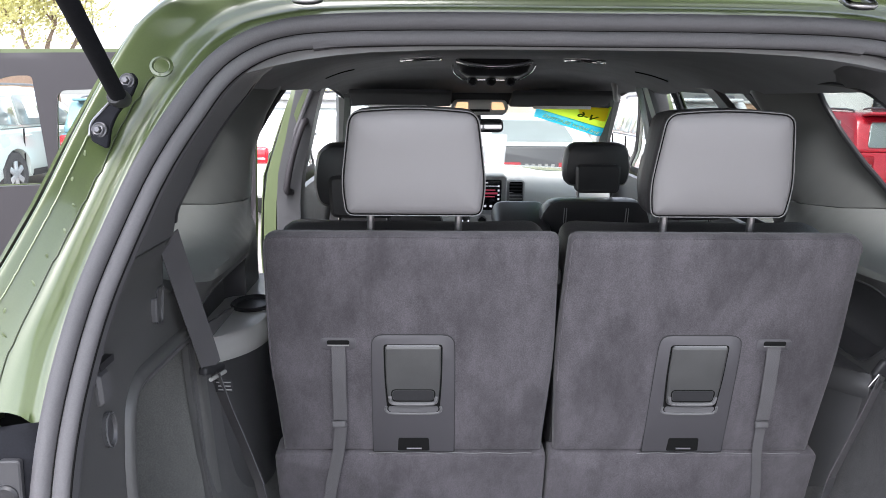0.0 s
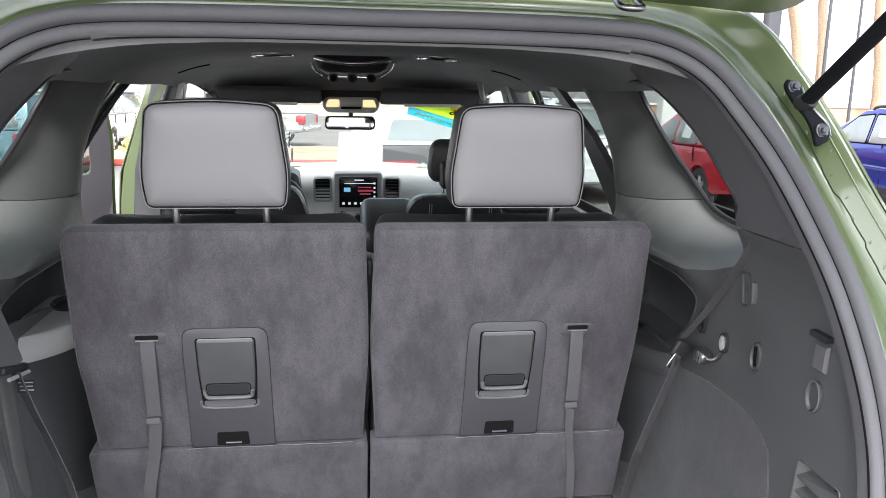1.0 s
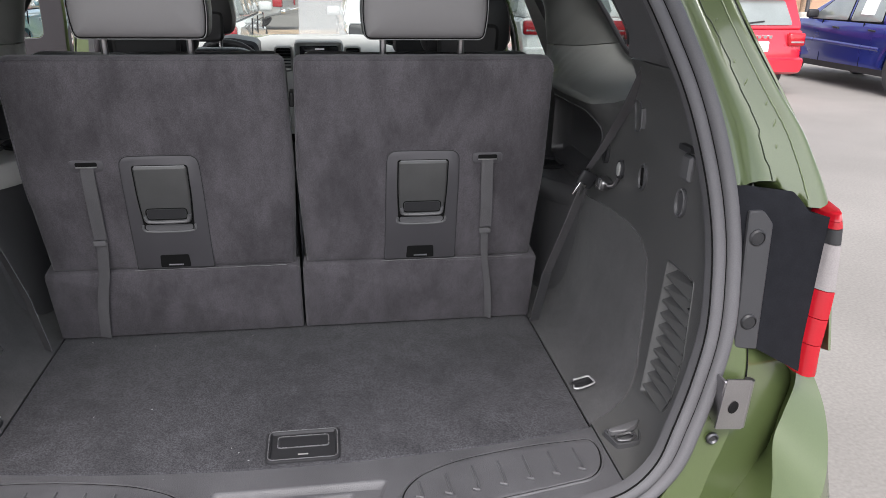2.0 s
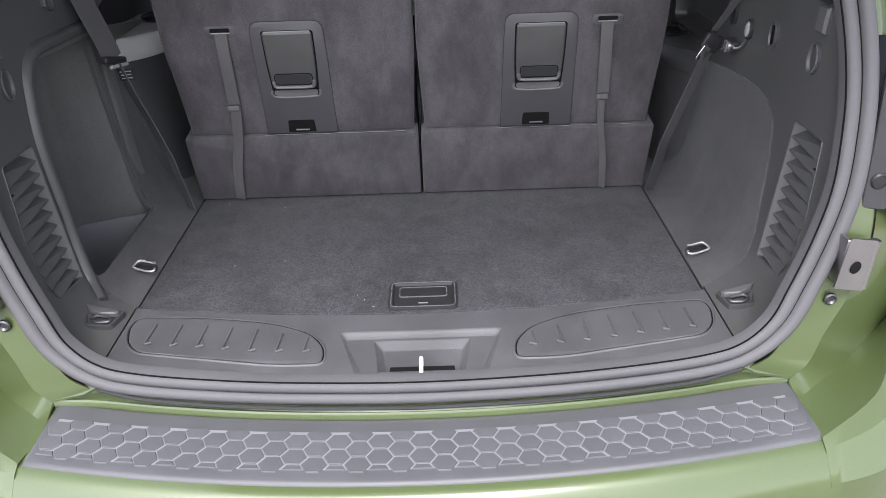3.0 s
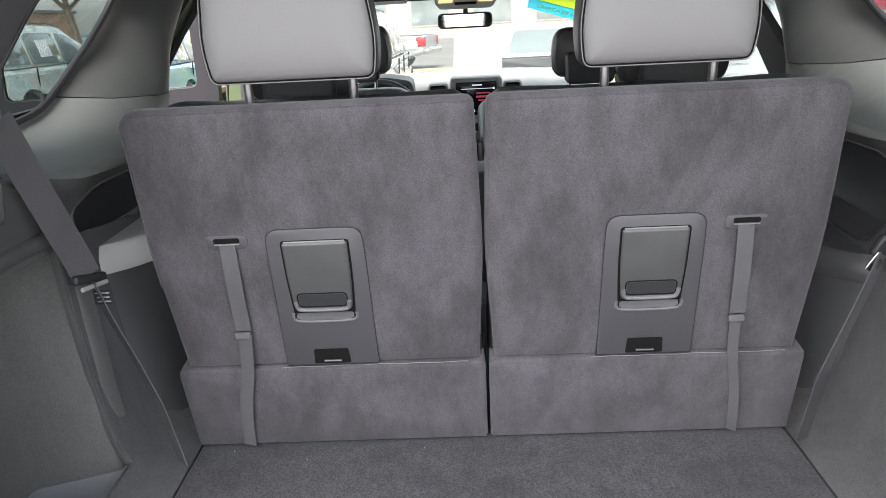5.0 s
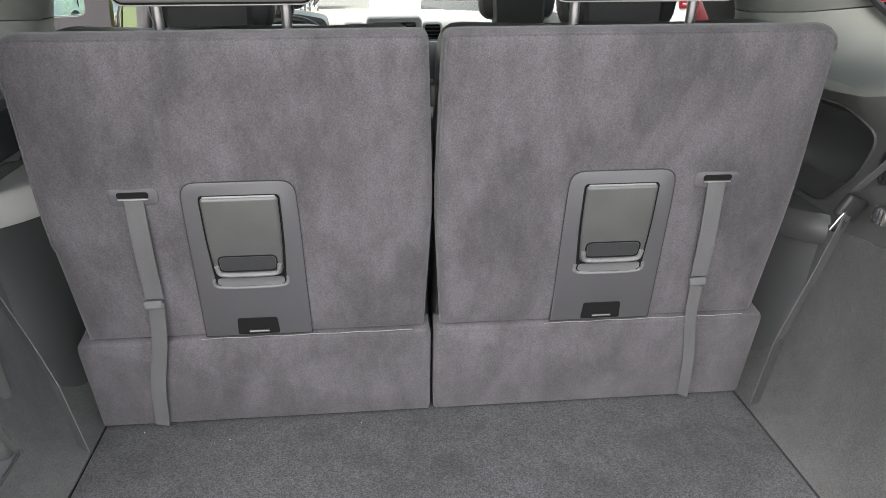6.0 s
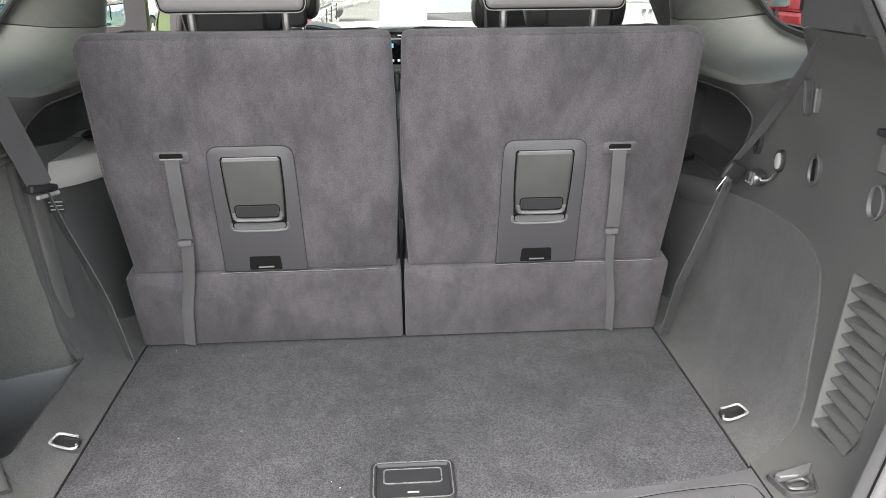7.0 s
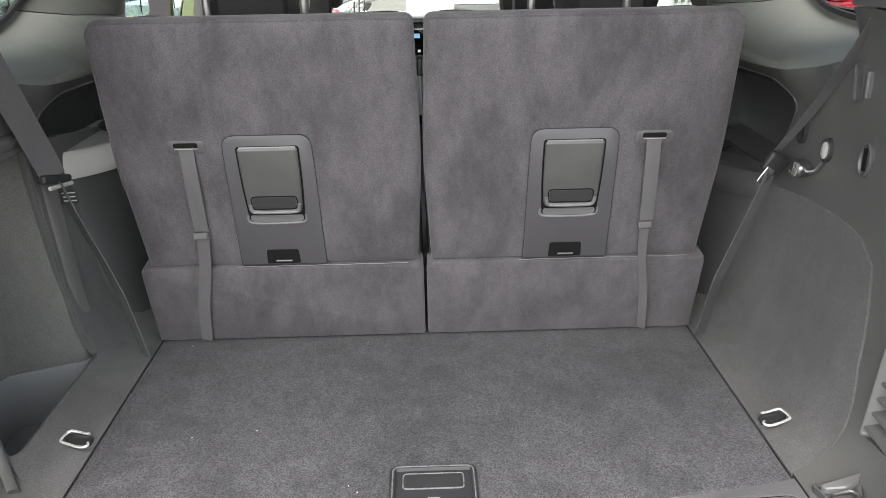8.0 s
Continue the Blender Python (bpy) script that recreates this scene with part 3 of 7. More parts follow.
# the bay behind the left carpet: its own felt wall behind the wheel arch, and a smooth bin below
def left_bay():
    q = quarter[-1]
    plan = spline([(-0.790, -0.395, 0), (-0.800, -0.30, 0), (-0.803, -0.14, 0), (-0.798, -0.092, 0), (-0.775, -0.078, 0), (-0.725, -0.058, 0), (-0.682, -0.042, 0), (-0.664, -0.026, 0), (-0.660, 0.01, 0)], 4)
    def sheet(levels, grow):
        bm = bmesh.new()
        rows = []
        for z, lean_in in levels:
            row = []
            for i, p in enumerate(plan):
                k = i / (len(plan) - 1)
                x = p.x - 0.030 * max(0.0, (z - 0.88) / 0.37) * k * k + lean_in
                row.append(bm.verts.new((x + grow, p.y + 0.02 * max(0.0, (z - 0.95) / 0.3) * (k > 0.3) - grow * 0.8, z)))
            rows.append(row)
        for lo, hi in zip(rows, rows[1:]):
            for i in range(len(plan) - 1):
                bm.faces.new((lo[i], lo[i + 1], hi[i + 1], hi[i]))
        thicken(bm, 0.005, (0.6, -0.8, 0))
        return bm
    # bay wall in the lightened felt, so its light is painted on
    part("bay_carpet", sheet([(z, 0.0) for z in np.linspace(0.806, 1.268, 16)], 0.0), BAYFELTLIT, q, "dark felt lining of the side bay")
    tub = part("storage_bin", sheet([(0.695, 0.004), (0.76, 0.002), (0.806, 0.001), (0.8125, 0.0)], 0.004), GREYBIN, q, "smooth grey storage bin below the floor edge")
    part("bin_floor", slab([Vector(p) for p in [(-0.82, -0.42), (-0.60, -0.42), (-0.60, 0.02), (-0.82, 0.02)]], [(0, 0.0), (0, 0.008)], lambda x, y, d: Vector((x, y, 0.690 + d))), GREYBIN, tub)
    part("bin_side", slab([Vector(p) for p in [(-0.42, 0.695), (0.02, 0.695), (0.02, 0.815), (-0.42, 0.815)]], [(0, 0.0), (0, 0.006)], lambda y, z, d: Vector((-0.632 + d, y, z))), GREYBIN, tub)
    # black sheets added to close the bay; its inner shade is their colour
    part("bay_dark_top", slab([Vector(p) for p in [(-0.84, -0.40), (-0.712, -0.40), (-0.712, 0.0), (-0.84, 0.0)]], [(0, 0.0), (0, 0.006)], lambda x, y, d: Vector((x, y, 1.270 + d))), VOID, q)
    part("bay_dark_end", slab([Vector(p) for p in [(-0.84, 0.69), (-0.712, 0.69), (-0.712, 1.275), (-0.84, 1.275)]], [(0, 0.0), (0, 0.008)], lambda x, z, d: Vector((x, -0.405 + d, z))), VOID, q)
    # wide soft band round the bay
    line = [wall(-1, y, height_to_s(z), 0.003) for y, z in [(-0.045, 1.258), (-0.18, 1.262), (-0.275, 1.262), (-0.318, 1.238), (-0.338, 1.19), (-0.357, 1.11), (-0.363, 0.97), (-0.374, 0.89), (-0.391, 0.84), (-0.425, 0.814)]]
    part("band", sweep(spline(line, 6), [(-0.002, -0.013), (0.005, -0.010), (0.009, -0.003), (0.009, 0.003), (0.005, 0.010), (-0.002, 0.013)], out=lambda i, t: (1, 0, 0.1)), QUARTER, q, "wide raised band round the side bay")


left_bay()


def louvres(side):
    """The air outlet grille beside the opening: overlapping wedge blades in a recess that is deep along its front edge."""
    deep = lambda y: lerp(y, [-0.505, -0.41], [0.005, 0.024])
    slant = lambda y: 0.024 * lerp(y, [-0.47, -0.41], [0, 1])
    where = lambda y, s, d: wall(side, y, s, d) if d >= 0 else wall(side, y - slant(y) * min(1.0, -d / 0.024), s, d * deep(y) / 0.024)
    grille = part("air_grille", slab(GRILLE, [(-0.0015, 0.0), (-0.0008, 0.0016), (0.001, 0.0010), (0.0015, -0.001), (0.0015, -0.024)], where, caps=(False, True)), QUARTER, quarter[side], "dark louvred air outlet grille")
    n, step = 10, 0.0247
    for i in range(n):
        z = 0.868 + i * step
        inner = lerp(z, [0.86, 1.11], [-0.4060, -0.3860])
        outer = lerp(z, [0.87, 0.90, 0.99, 1.118], [-0.495, -0.505, -0.505, -0.487])
        bm = bmesh.new()
        rows = []
        for y, drop in ((inner, 0.0), (outer, 0.006)):
            d = deep(y)
            at = lambda zz, o: wall(side, y - slant(y) * min(1.0, max(0.0, -o) / 0.024), height_to_s(zz - drop), o)
            rows.append([bm.verts.new(at(zz, o)) for zz, o in ((z + 0.001, 0.0005), (z + 0.004, 0.0012), (z + step * 1.05, -d * 0.92), (z + step * 1.05, -d - 0.004), (z, -d - 0.004))])
        for k in range(5):
            bm.faces.new((rows[0][k], rows[0][(k + 1) % 5], rows[1][(k + 1) % 5], rows[1][k]))
        bm.faces.new(rows[0])
        bm.faces.new(rows[1])
        part("slat", bm, QUARTER, grille, sharp=20)


def trim_details(side):
    q = quarter[side]
    put = lambda y, z: (lambda u, v, d: wall(side, y + u, height_to_s(z + v), d))
    # oval plug, slotted oval, rectangular latch, hanging hook
    part("plug", slab(circle(0, 0, 0.018, 0.027), [(0.0, -0.002), (0, 0.005), (0.003, 0.007), (0.005, 0.003), (0.008, 0.004)], put(-0.397, 1.236)), TRIMDARK, q)
    ring = side > 0 and part("slot_cover", slab(circle(0, 0, 0.017, 0.028), [(0.0, -0.002), (0, 0.004), (0.003, 0.006), (0.005, 0.002), (0.007, 0.0025)], put(-0.222, 1.235)), TRIMDARK, q)
    if side > 0:
        part("slot", slab(rounded([Vector(p) for p in [(-0.004, -0.018), (0.003, -0.018), (0.007, 0.018), (0.0, 0.018)]], 0.003), [(0, 0.0), (0, 0.005)], put(-0.222, 1.235)), VOID, ring)
    # thin pale ring paints the glint on the plug's rim
    part("plug_rim", tube([put(-0.397, 1.236)(p.x, p.y, 0.0066) for p in circle(0, 0, 0.0165, 0.0255)], 0.0013, 6, True), RIMGLINT, q)
    latch = part("grab_latch", slab(rect(0, 0, 0.034, 0.046, 0.004), [(0, -0.002), (0, 0.004), (0.004, 0.009)], put(-0.40, 1.302)), PLASTIC, q)
    part("slot", slab(rect(0, 0, 0.045, 0.010, 0.002), [(0, -0.002), (0, 0.011)], put(-0.392, 1.335)), BLACK, latch)
    hook = part("coat_hook", slab(rounded([Vector(p) for p in [(-0.010, -0.030), (0.016, -0.036), (0.030, 0.03), (-0.004, 0.032)]], 0.010), [(0, -0.002), (0, 0.002), (0.003, 0.003), (0.006, -0.012)], put(-0.165, 1.345)), TRIMDARK, q)
    part("hook_bar", slab(rect(0, 0, 0.007, 0.042, 0.003), [(0, -0.01), (0, 0.006), (0.002, 0.008)], put(-0.188, 1.345)), PLASTIC, hook)
    if side > 0:
        knob = part("strap_knob", slab(circle(0, 0, 0.015, 0.021), [(0, 0), (0, 0.006), (0.002, 0.008), (0.004, 0.006)], put(-0.108, 1.220)), BLACK, q)
        part("cap", slab(circle(0, 0, 0.010, 0.0155), [(0, 0.004), (0, 0.0085), (0.003, 0.0105)], put(-0.108, 1.220)), GREYTRIM, knob, "pale round cap")
        part("clip_ring", slab(circle(0, 0, 0.013, 0.026), [(0, 0), (0, 0.008), (0.004, 0.008), (0.004, 0.0)], put(-0.018, 1.235), caps=(True, True)), BLACK, q)


for side in (-1, 1):
    louvres(side)
    trim_details(side)


# ---- cargo floor, sill ----
def floor_edge(x):
    return -0.482 + 0.050 * (abs(x) / 0.553) ** 2


floor_loop = [Vector((-0.5480, 0.075)), Vector((-0.5480, floor_edge(0.553)))] + [Vector((x, floor_edge(x))) for x in np.linspace(-0.5, 0.5, 21)] + [Vector((0.5480, floor_edge(0.553))), Vector((0.5480, 0.075))]
cargo_board = thing("cargo_floor_board", "dark grey carpeted cargo floor board with a black lift latch", "floor board")
part("board", slab(floor_loop, [(0, -0.025), (0, -0.004), (0.002, -0.001), (0.006, 0.0)], lambda x, y, d: Vector((x, y, 0.801 + d))), FLOORPILE, cargo_board)
latch = part("latch", slab(rect(0.005, -0.427, 0.134, 0.096, 0.014), [(0, 0.0), (0, 0.0035), (0.003, 0.0055), (0.008, 0.0055), (0.0105, 0.001)], lambda x, y, d: Vector((x, y, 0.801 + d))), BLACK, cargo_board, "black plastic lift latch")
part("latch_paddle", slab(rect(0.005, -0.415, 0.092, 0.034, 0.006), [(0, 0.0), (0, 0.0022), (0.002, 0.0032), (0.006, 0.0028)], lambda x, y, d: Vector((x, y, 0.801 + d))), BLACK, latch)
# pale outlines paint the highlight on paddle and bezel lip
part("paddle_rim", tube([Vector((p.x, p.y, 0.8036)) for p in rect(0.005, -0.415, 0.092, 0.034, 0.007)], 0.0013, 6, True), RIMGLINT, latch)
part("bezel_edge", tube([Vector((p.x, p.y, 0.8064)) for p in rect(0.005, -0.427, 0.124, 0.086, 0.012)], 0.0012, 6, True), RIMGLINT, latch)
part("latch_mark", slab(rect(0.005, -0.452, 0.018, 0.003), [(0, 0.0), (0, 0.0018)], lambda x, y, d: Vector((x, y, 0.801 + d))), GREYTRIM, latch)

sill_z = lambda x, y: 0.797 - lerp(y, [-0.70, -0.675, -0.65, -0.61], [0.020, 0.011, 0.004, 0.0])
sill_loop = [Vector((x, floor_edge(x) + 0.004)) for x in np.linspace(-0.5535, 0.5535, 23)] + [Vector((0.5535, -0.645))] + [Vector((x, rear_y(x, 0.80) + 0.004)) for x in np.linspace(0.5, -0.5, 21)] + [Vector((-0.5535, -0.645))]
hollow = rounded([Vector(p) for p in [(-0.084, -0.553), (0.092, -0.553), (0.077, -0.657), (-0.069, -0.657)]], 0.006)
dip = rounded([Vector(p) for p in [(-0.148, -0.536), (0.152, -0.536), (0.118, -0.660), (-0.108, -0.660)]], 0.014)
on_sill = lambda x, y, d: Vector((x, y, sill_z(x, y) + d))
sill = part("sill_trim", panel(sill_loop, [dip], lambda x, y: on_sill(x, y, 0), 0.02, 0.008, (0, 0, 1)), SILLPLASTIC, suv, "ribbed black plastic sill trim")
fade = lambda y: lerp(y, [-0.660, -0.63, -0.56], [0.12, 0.55, 1.0])
part("recess_slope", slab(dip, [(-0.003, 0.0006), (0.0, 0.0004), (0.003, -0.002), (0.010, -0.0085), (0.014, -0.0095)], lambda x, y, d: on_sill(x, y, d * fade(y)), caps=(False, False)), SILLPLASTIC, sill)
part("recess_floor", panel(inset(dip, 0.012), [hollow], lambda x, y: on_sill(x, y, -0.0090 * fade(y)), 0.02, 0.004, (0, 0, 1)), SILLPLASTIC, sill)
part("striker_recess", slab(hollow, [(-0.004, 0.0006), (-0.001, 0.0004), (0.002, -0.002), (0.014, -0.016), (0.017, -0.017)], lambda x, y, d: on_sill(x, y, d * lerp(y, [-0.66, -0.55], [1.9, 0.5]) - 0.009 * fade(y)), caps=(False, True)), SILLPLASTIC, sill)
# unseen black sheet added below the floor, so gaps at its edge read dark
part("floor_gap_dark", slab(rect(0, -0.27, 1.20, 0.70), [(0, 0), (0, 0.01)], lambda x, y, d: Vector((x, y, 0.715 + d))), VOID, suv)
part("slot", slab([Vector(p) for p in [(-0.056, -0.643), (0.064, -0.643), (0.060, -0.617), (-0.052, -0.617)]], [(0, 0.0), (0, 0.004)], lambda x, y, d: Vector((x, y, 0.7665 + d + (y + 0.64) * 0.30))), VOID, sill)
part("latch_striker", tube(spline([(0.003, -0.655, 0.765), (0.003, -0.650, 0.795), (0.003, -0.632, 0.802), (0.003, -0.618, 0.795), (0.003, -0.612, 0.765)], 6), 0.0036), WHITEPART, suv, "shiny pale latch striker loop")
step_loop = rounded([Vector(p) for p in [(-0.538, -0.464), (-0.405, -0.472), (-0.270, -0.499), (-0.198, -0.536), (-0.168, -0.580), (-0.166, -0.625), (-0.250, -0.626), (-0.385, -0.602), (-0.508, -0.578), (-0.535, -0.545), (-0.546, -0.496)]], [0.028, 0.06, 0.06, 0.04, 0.03, 0.016, 0.05, 0.06, 0.02, 0.02, 0.02])
for side in (-1, 1):
    loop = [Vector((p.x * -side, p.y)) for p in step_loop]
    pad = part("step_pad", slab(loop, [(-0.005, -0.004), (-0.004, 0.0006), (-0.002, 0.0022), (0.0, 0.0020), (0.0006, -0.0015), (0.003, -0.0015), (0.0036, 0.0012), (0.007, 0.0018), (0.014, 0.0012)], lambda x, y, d: Vector((x, y, sill_z(x, y) + d))), SILLPLASTIC, sill)
    # black tube in the border groove, its shade given as colour
    part("pad_groove_shade", tube([Vector((p.x, p.y, sill_z(p.x, p.y) - 0.0010)) for p in inset(loop, 0.0018)], 0.0017, 6, True), VOID, pad)
    for i in range(7):
        x = -0.495 + i * 0.0487
        top = lerp(x, [-0.5, -0.39, -0.30, -0.20], [-0.492, -0.503, -0.520, -0.552])
        low = lerp(x, [-0.5, -0.39, -0.30, -0.20], [-0.555, -0.571, -0.587, -0.594])
        q = [(-side * x, top, sill_z(x, top) + 0.002), (-side * (x - 0.003), low, sill_z(x, low) + 0.003)]
        part("ridge", tube(q, 0.0022, 6), SILLPLASTIC, pad)
        part("ridge_foot", tube([Vector(q[1]), Vector(q[1]) + Vector((-side * 0.012, 0.004, 0.0008))], 0.0026, 6), SILLPLASTIC, pad)


# ---- weather seal round the opening ----
def half(points):
    return points + [(-x, z) for x, z in points[-2:0:-1]]


seal_half = [(0.0, 0.798), (0.2, 0.801), (0.34, 0.806), (0.47, 0.815)] + list(zip(SEAL_IN_X, SEAL_IN_Z)) + [(0.38, 1.771), (0.2, 1.775), (0.0, 1.775)]
seal_path = spline([(x, rear_y(x, z), z) for x, z in half(seal_half)], 5, True)
outwards = lambda i, t: Vector((t.z, 0, -t.x))
flip = 1 if outwards(0, seal_path[3] - seal_path[0]).z < 0 else -1
lobes = [(-0.004, 0.025), (-0.004, -0.004), (0.000, -0.008), (0.007, -0.0095), (0.014, -0.008), (0.017, -0.003), (0.019, -0.003), (0.0215, -0.0095), (0.027, -0.0135), (0.035, -0.0135), (0.041, -0.010), (0.044, -0.002), (0.044, 0.025)]


def seal_profile(sign):
    return [(a, b * sign) for a, b in lobes]


first = (seal_path[1] - seal_path[-1]).normalized()
normal = first.cross(Vector((0, 0, -1)))
tight = lambda i: lerp(seal_path[i].z, [0.79, 0.90], [0.80, 1.0])
part("weather_seal", sweep(seal_path, seal_profile(1 if normal.y > 0 else -1), True, lambda i, t: Vector((t.z, 0, -t.x)) * flip, caps=False, grow=tight), RUBBER, suv, "thick grey-black rubber weather seal", sharp=50)
# black strips along the grooves between the lobes, painting in their shade
for a0, depth in ((0.0168, -0.0036), (-0.0062, -0.0020)):
    groove = [(a0 + 0.0005, depth), (a0 + 0.0020, depth), (a0 + 0.0020, depth + 0.003), (a0 + 0.0005, depth + 0.003)]
    part("seal_groove_shade", sweep(seal_path, [(u, v * (1 if normal.y > 0 else -1)) for u, v in groove], True, lambda i, t: Vector((t.z, 0, -t.x)) * flip, caps=False, grow=tight), VOID, suv)
# painted lip of the body under the seal, along the bottom
low_half = [(0.0, 0.7515), (0.15, 0.7515), (0.30, 0.7515), (0.45, 0.752), (0.55, 0.752), (0.634, 0.753)]
lip_y = lambda x: -0.7085 + 0.073 * (x / 0.64) ** 2 - lerp(x, [0.55, 0.634], [0, 0.012])
lip = spline([(-x, lip_y(x), z) for x, z in low_half[:0:-1]] + [(x, lip_y(x), z) for x, z in low_half], 5)
part("body_flange", sweep(lip, [(-0.030, -0.030), (-0.018, -0.028), (-0.006, -0.010), (-0.001, -0.006), (0.0022, -0.003), (0.0022, -0.001), (-0.001, 0.0015), (-0.030, 0.002)], out=lambda i, t: Vector((-t.z, 0, t.x))), GREEN, suv, "painted body flange under the seal")

# painted sheet between the seal and the lip
bm = bmesh.new()
rows = []
for x in np.linspace(-0.632, 0.632, 43):
    zs = lerp(abs(x), [0.0, 0.2, 0.34, 0.47, 0.54, 0.59], [0.798, 0.801, 0.806, 0.815, 0.830, 0.866]) - 0.026
    zs = min(zs, lerp(abs(x), [0.53, 0.56, 0.632], [0.80, 0.778, 0.757]))
    top, low = Vector((x, rear_y(x, zs) + lerp(abs(x), [0.5, 0.56, 0.632], [0.006, 0.012, 0.026]), zs)), Vector((x, lip_y(abs(x)) + 0.004, 0.7500))
    rows.append([bm.verts.new(p) for p in (top + Vector((0, 0.012, 0.01)), top, top.lerp(low, 0.5) + Vector((0, 0.004, -0.002)), low)])
for lo, hi in zip(rows, rows[1:]):
    for i in range(3):
        bm.faces.new((lo[i], lo[i + 1], hi[i + 1], hi[i]))
thicken(bm, 0.002, (0, -1, 0))
part("sill_sheet", bm, GREEN, suv, "painted sheet under the seal", sharp=60)
# black tube drawn under the seal in place of the shaded gap
part("seal_gap_shade", tube([(x, rear_y(x, z) + 0.001, z) for x, z in [(x, lerp(abs(x), [0.0, 0.2, 0.34, 0.47, 0.54], [0.798, 0.801, 0.806, 0.815, 0.830]) - 0.0385) for x in np.linspace(-0.54, 0.54, 37)]], 0.0035, 8), BLACK, suv, "black line standing in for the shade under the seal")

# narrow trim band inside the seal, across the top of the opening
band = [(x, rear_y(x, z), z) for x, z in [(0.415, 1.761), (0.36, 1.7665), (0.2, 1.771), (0, 1.771)]]
band = spline(band + [(-x, y, z) for x, y, z in band[-2::-1]], 5)
part("header_trim", sweep(band, [(0.012, -0.004), (0.002, 0.000), (-0.001, 0.012), (0.002, 0.05), (0.014, 0.08)] if band[1].x < band[0].x else [(0, 0)], out=lambda i, t: (0, 0, 1)), RUBBER, suv, "smooth trim lip over the opening")

# ---- painted channel between the seal and the outer skin ----
PAIRS = [((0.535, 0.735), (0.575, 0.685)), ((0.595, 0.800), (0.690, 0.725)), ((0.655, 0.86), (0.800, 0.770)), ((0.700, 1.02), (0.860, 0.98)), ((0.728, 1.20), (0.908, 1.20)), ((0.722, 1.35), (0.874, 1.35)), ((0.700, 1.45), (0.821, 1.45)), ((0.675, 1.54), (0.777, 1.55)),
         ((0.645, 1.63), (0.747, 1.65)), ((0.605, 1.715), (0.720, 1.735)), ((0.550, 1.785), (0.685, 1.812)), ((0.470, 1.815), (0.610, 1.862)), ((0.38, 1.826), (0.45, 1.875)), ((0.20, 1.830), (0.20, 1.882)), ((0.0, 1.830), (0.0, 1.884))]
CHANNEL_U = [-0.12, 0.0, 0.06, 0.12, 0.25, 0.38, 0.48, 0.58, 0.80, 0.90, 0.96, 1.0, 1.03]
CHANNEL_D = [0.010, 0.003, 0.002, 0.008, 0.026, 0.035, 0.035, 0.029, 0.012, 0.003, 0.000, 0.004, 0.020]


def channel(side):
    a = spline([(*p, 0) for p, _ in PAIRS], 24)
    b = spline([(*q, 0) for _, q in PAIRS], 24)
    us = np.linspace(-0.12, 1.03, 36)
    ds = np.interp(us, CHANNEL_U, CHANNEL_D)
    ds[1:-1] = (ds[:-2] + 2 * ds[1:-1] + ds[2:]) / 4
    rim = lambda x: lerp(x, [0.815, 0.845, 0.886], [1.294, 1.262, 1.254])

    def at(p, q, u, lift=0.0):
        x, z = p.x + (q.x - p.x) * u, p.y + (q.y - p.y) * u
        k = lerp(z, [1.78, 1.86], [1, 0.4])
        sunk = 0.085 * lerp(z, [0.965, 0.985], [0, 1]) * lerp(z - rim(x), [-0.010, -0.002], [1, 0]) * lerp(u, [0.08, 0.14], [0, 1])
        return Vector((side * x, rear_y(x, z) + float(np.interp(u, us, ds)) * k + 0.010 + sunk - lift, z))

    bm = bmesh.new()
    rows = [[bm.verts.new(at(p, q, u)) for u in us] for p, q in list(zip(a, b))[72::2]]
    for lo, hi in zip(rows, rows[1:]):
        for i in range(len(us) - 1):
            bm.faces.new((lo[i], lo[i + 1], hi[i + 1], hi[i]))
    ch = part("tailgate_channel", bm, GREEN, suv, "glossy olive green painted door channel", sharp=60)
    # brushed body sealer: an uneven edge towards the seal, a thin ridge along its outer side
    rng = random.Random(5 + side)
    edge, ridge, u = [], [], 0.50
    for i, (p, q) in enumerate(list(zip(a, b))[106:216]):
        if i % 9 == 0:
            step = rng.uniform(-0.035, 0.035)
        u = 0.52 + (u - 0.52) * 0.9 + step * (0.6 if i % 9 < 2 else 0.05)
        edge.append(at(p, q, u, 0.0008))
        if i < 95:
            ridge.append(at(p, q, 0.80 + rng.uniform(-0.003, 0.003), 0.0005))
    part("sealer_edge", tube(edge, 0.0011, 6), SEALGAP, ch)
    part("body_sealer", tube(ridge, 0.0016, 6), SEALER, ch)
    for p, q in list(zip(a, b))[120:216:8]:
        m = Matrix.Translation(at(p, q, rng.uniform(0.55, 0.76), 0.0005)) @ pose(0, 0, 0, 90 + rng.uniform(-15, 15), rng.uniform(-30, 30))
        part("sealer_blob", lathe([(0.0022, 0), (0.0016, 0.0005), (0.0006, 0.0008)], 8, m @ Matrix.Diagonal((1, rng.uniform(1.4, 3.5), 1, 1))), SEALER, ch)
    # round rubber plug in the upper corner
    if side < 0:
        part("body_plug", lathe([(0.017, 0), (0.017, 0.003), (0.013, 0.005), (0.011, 0.003), (0.004, 0.004)], 20, Matrix.Translation((side * 0.640, rear_y(0.64, 1.735) + 0.012, 1.735)) @ pose(0, 0, 0, 60, 0, 10)), GREEN, ch)
    return ch


for side in (-1, 1):
    channel(side)


# ---- tail lamp, its black mounting, stop bracket ----
TAIL_Y = -0.545


FLANGE = material("satin black flange", (0.040, 0.040, 0.043), 0.5, vary=0.08, grain=0.1, grain_scale=900, spec=0.35)


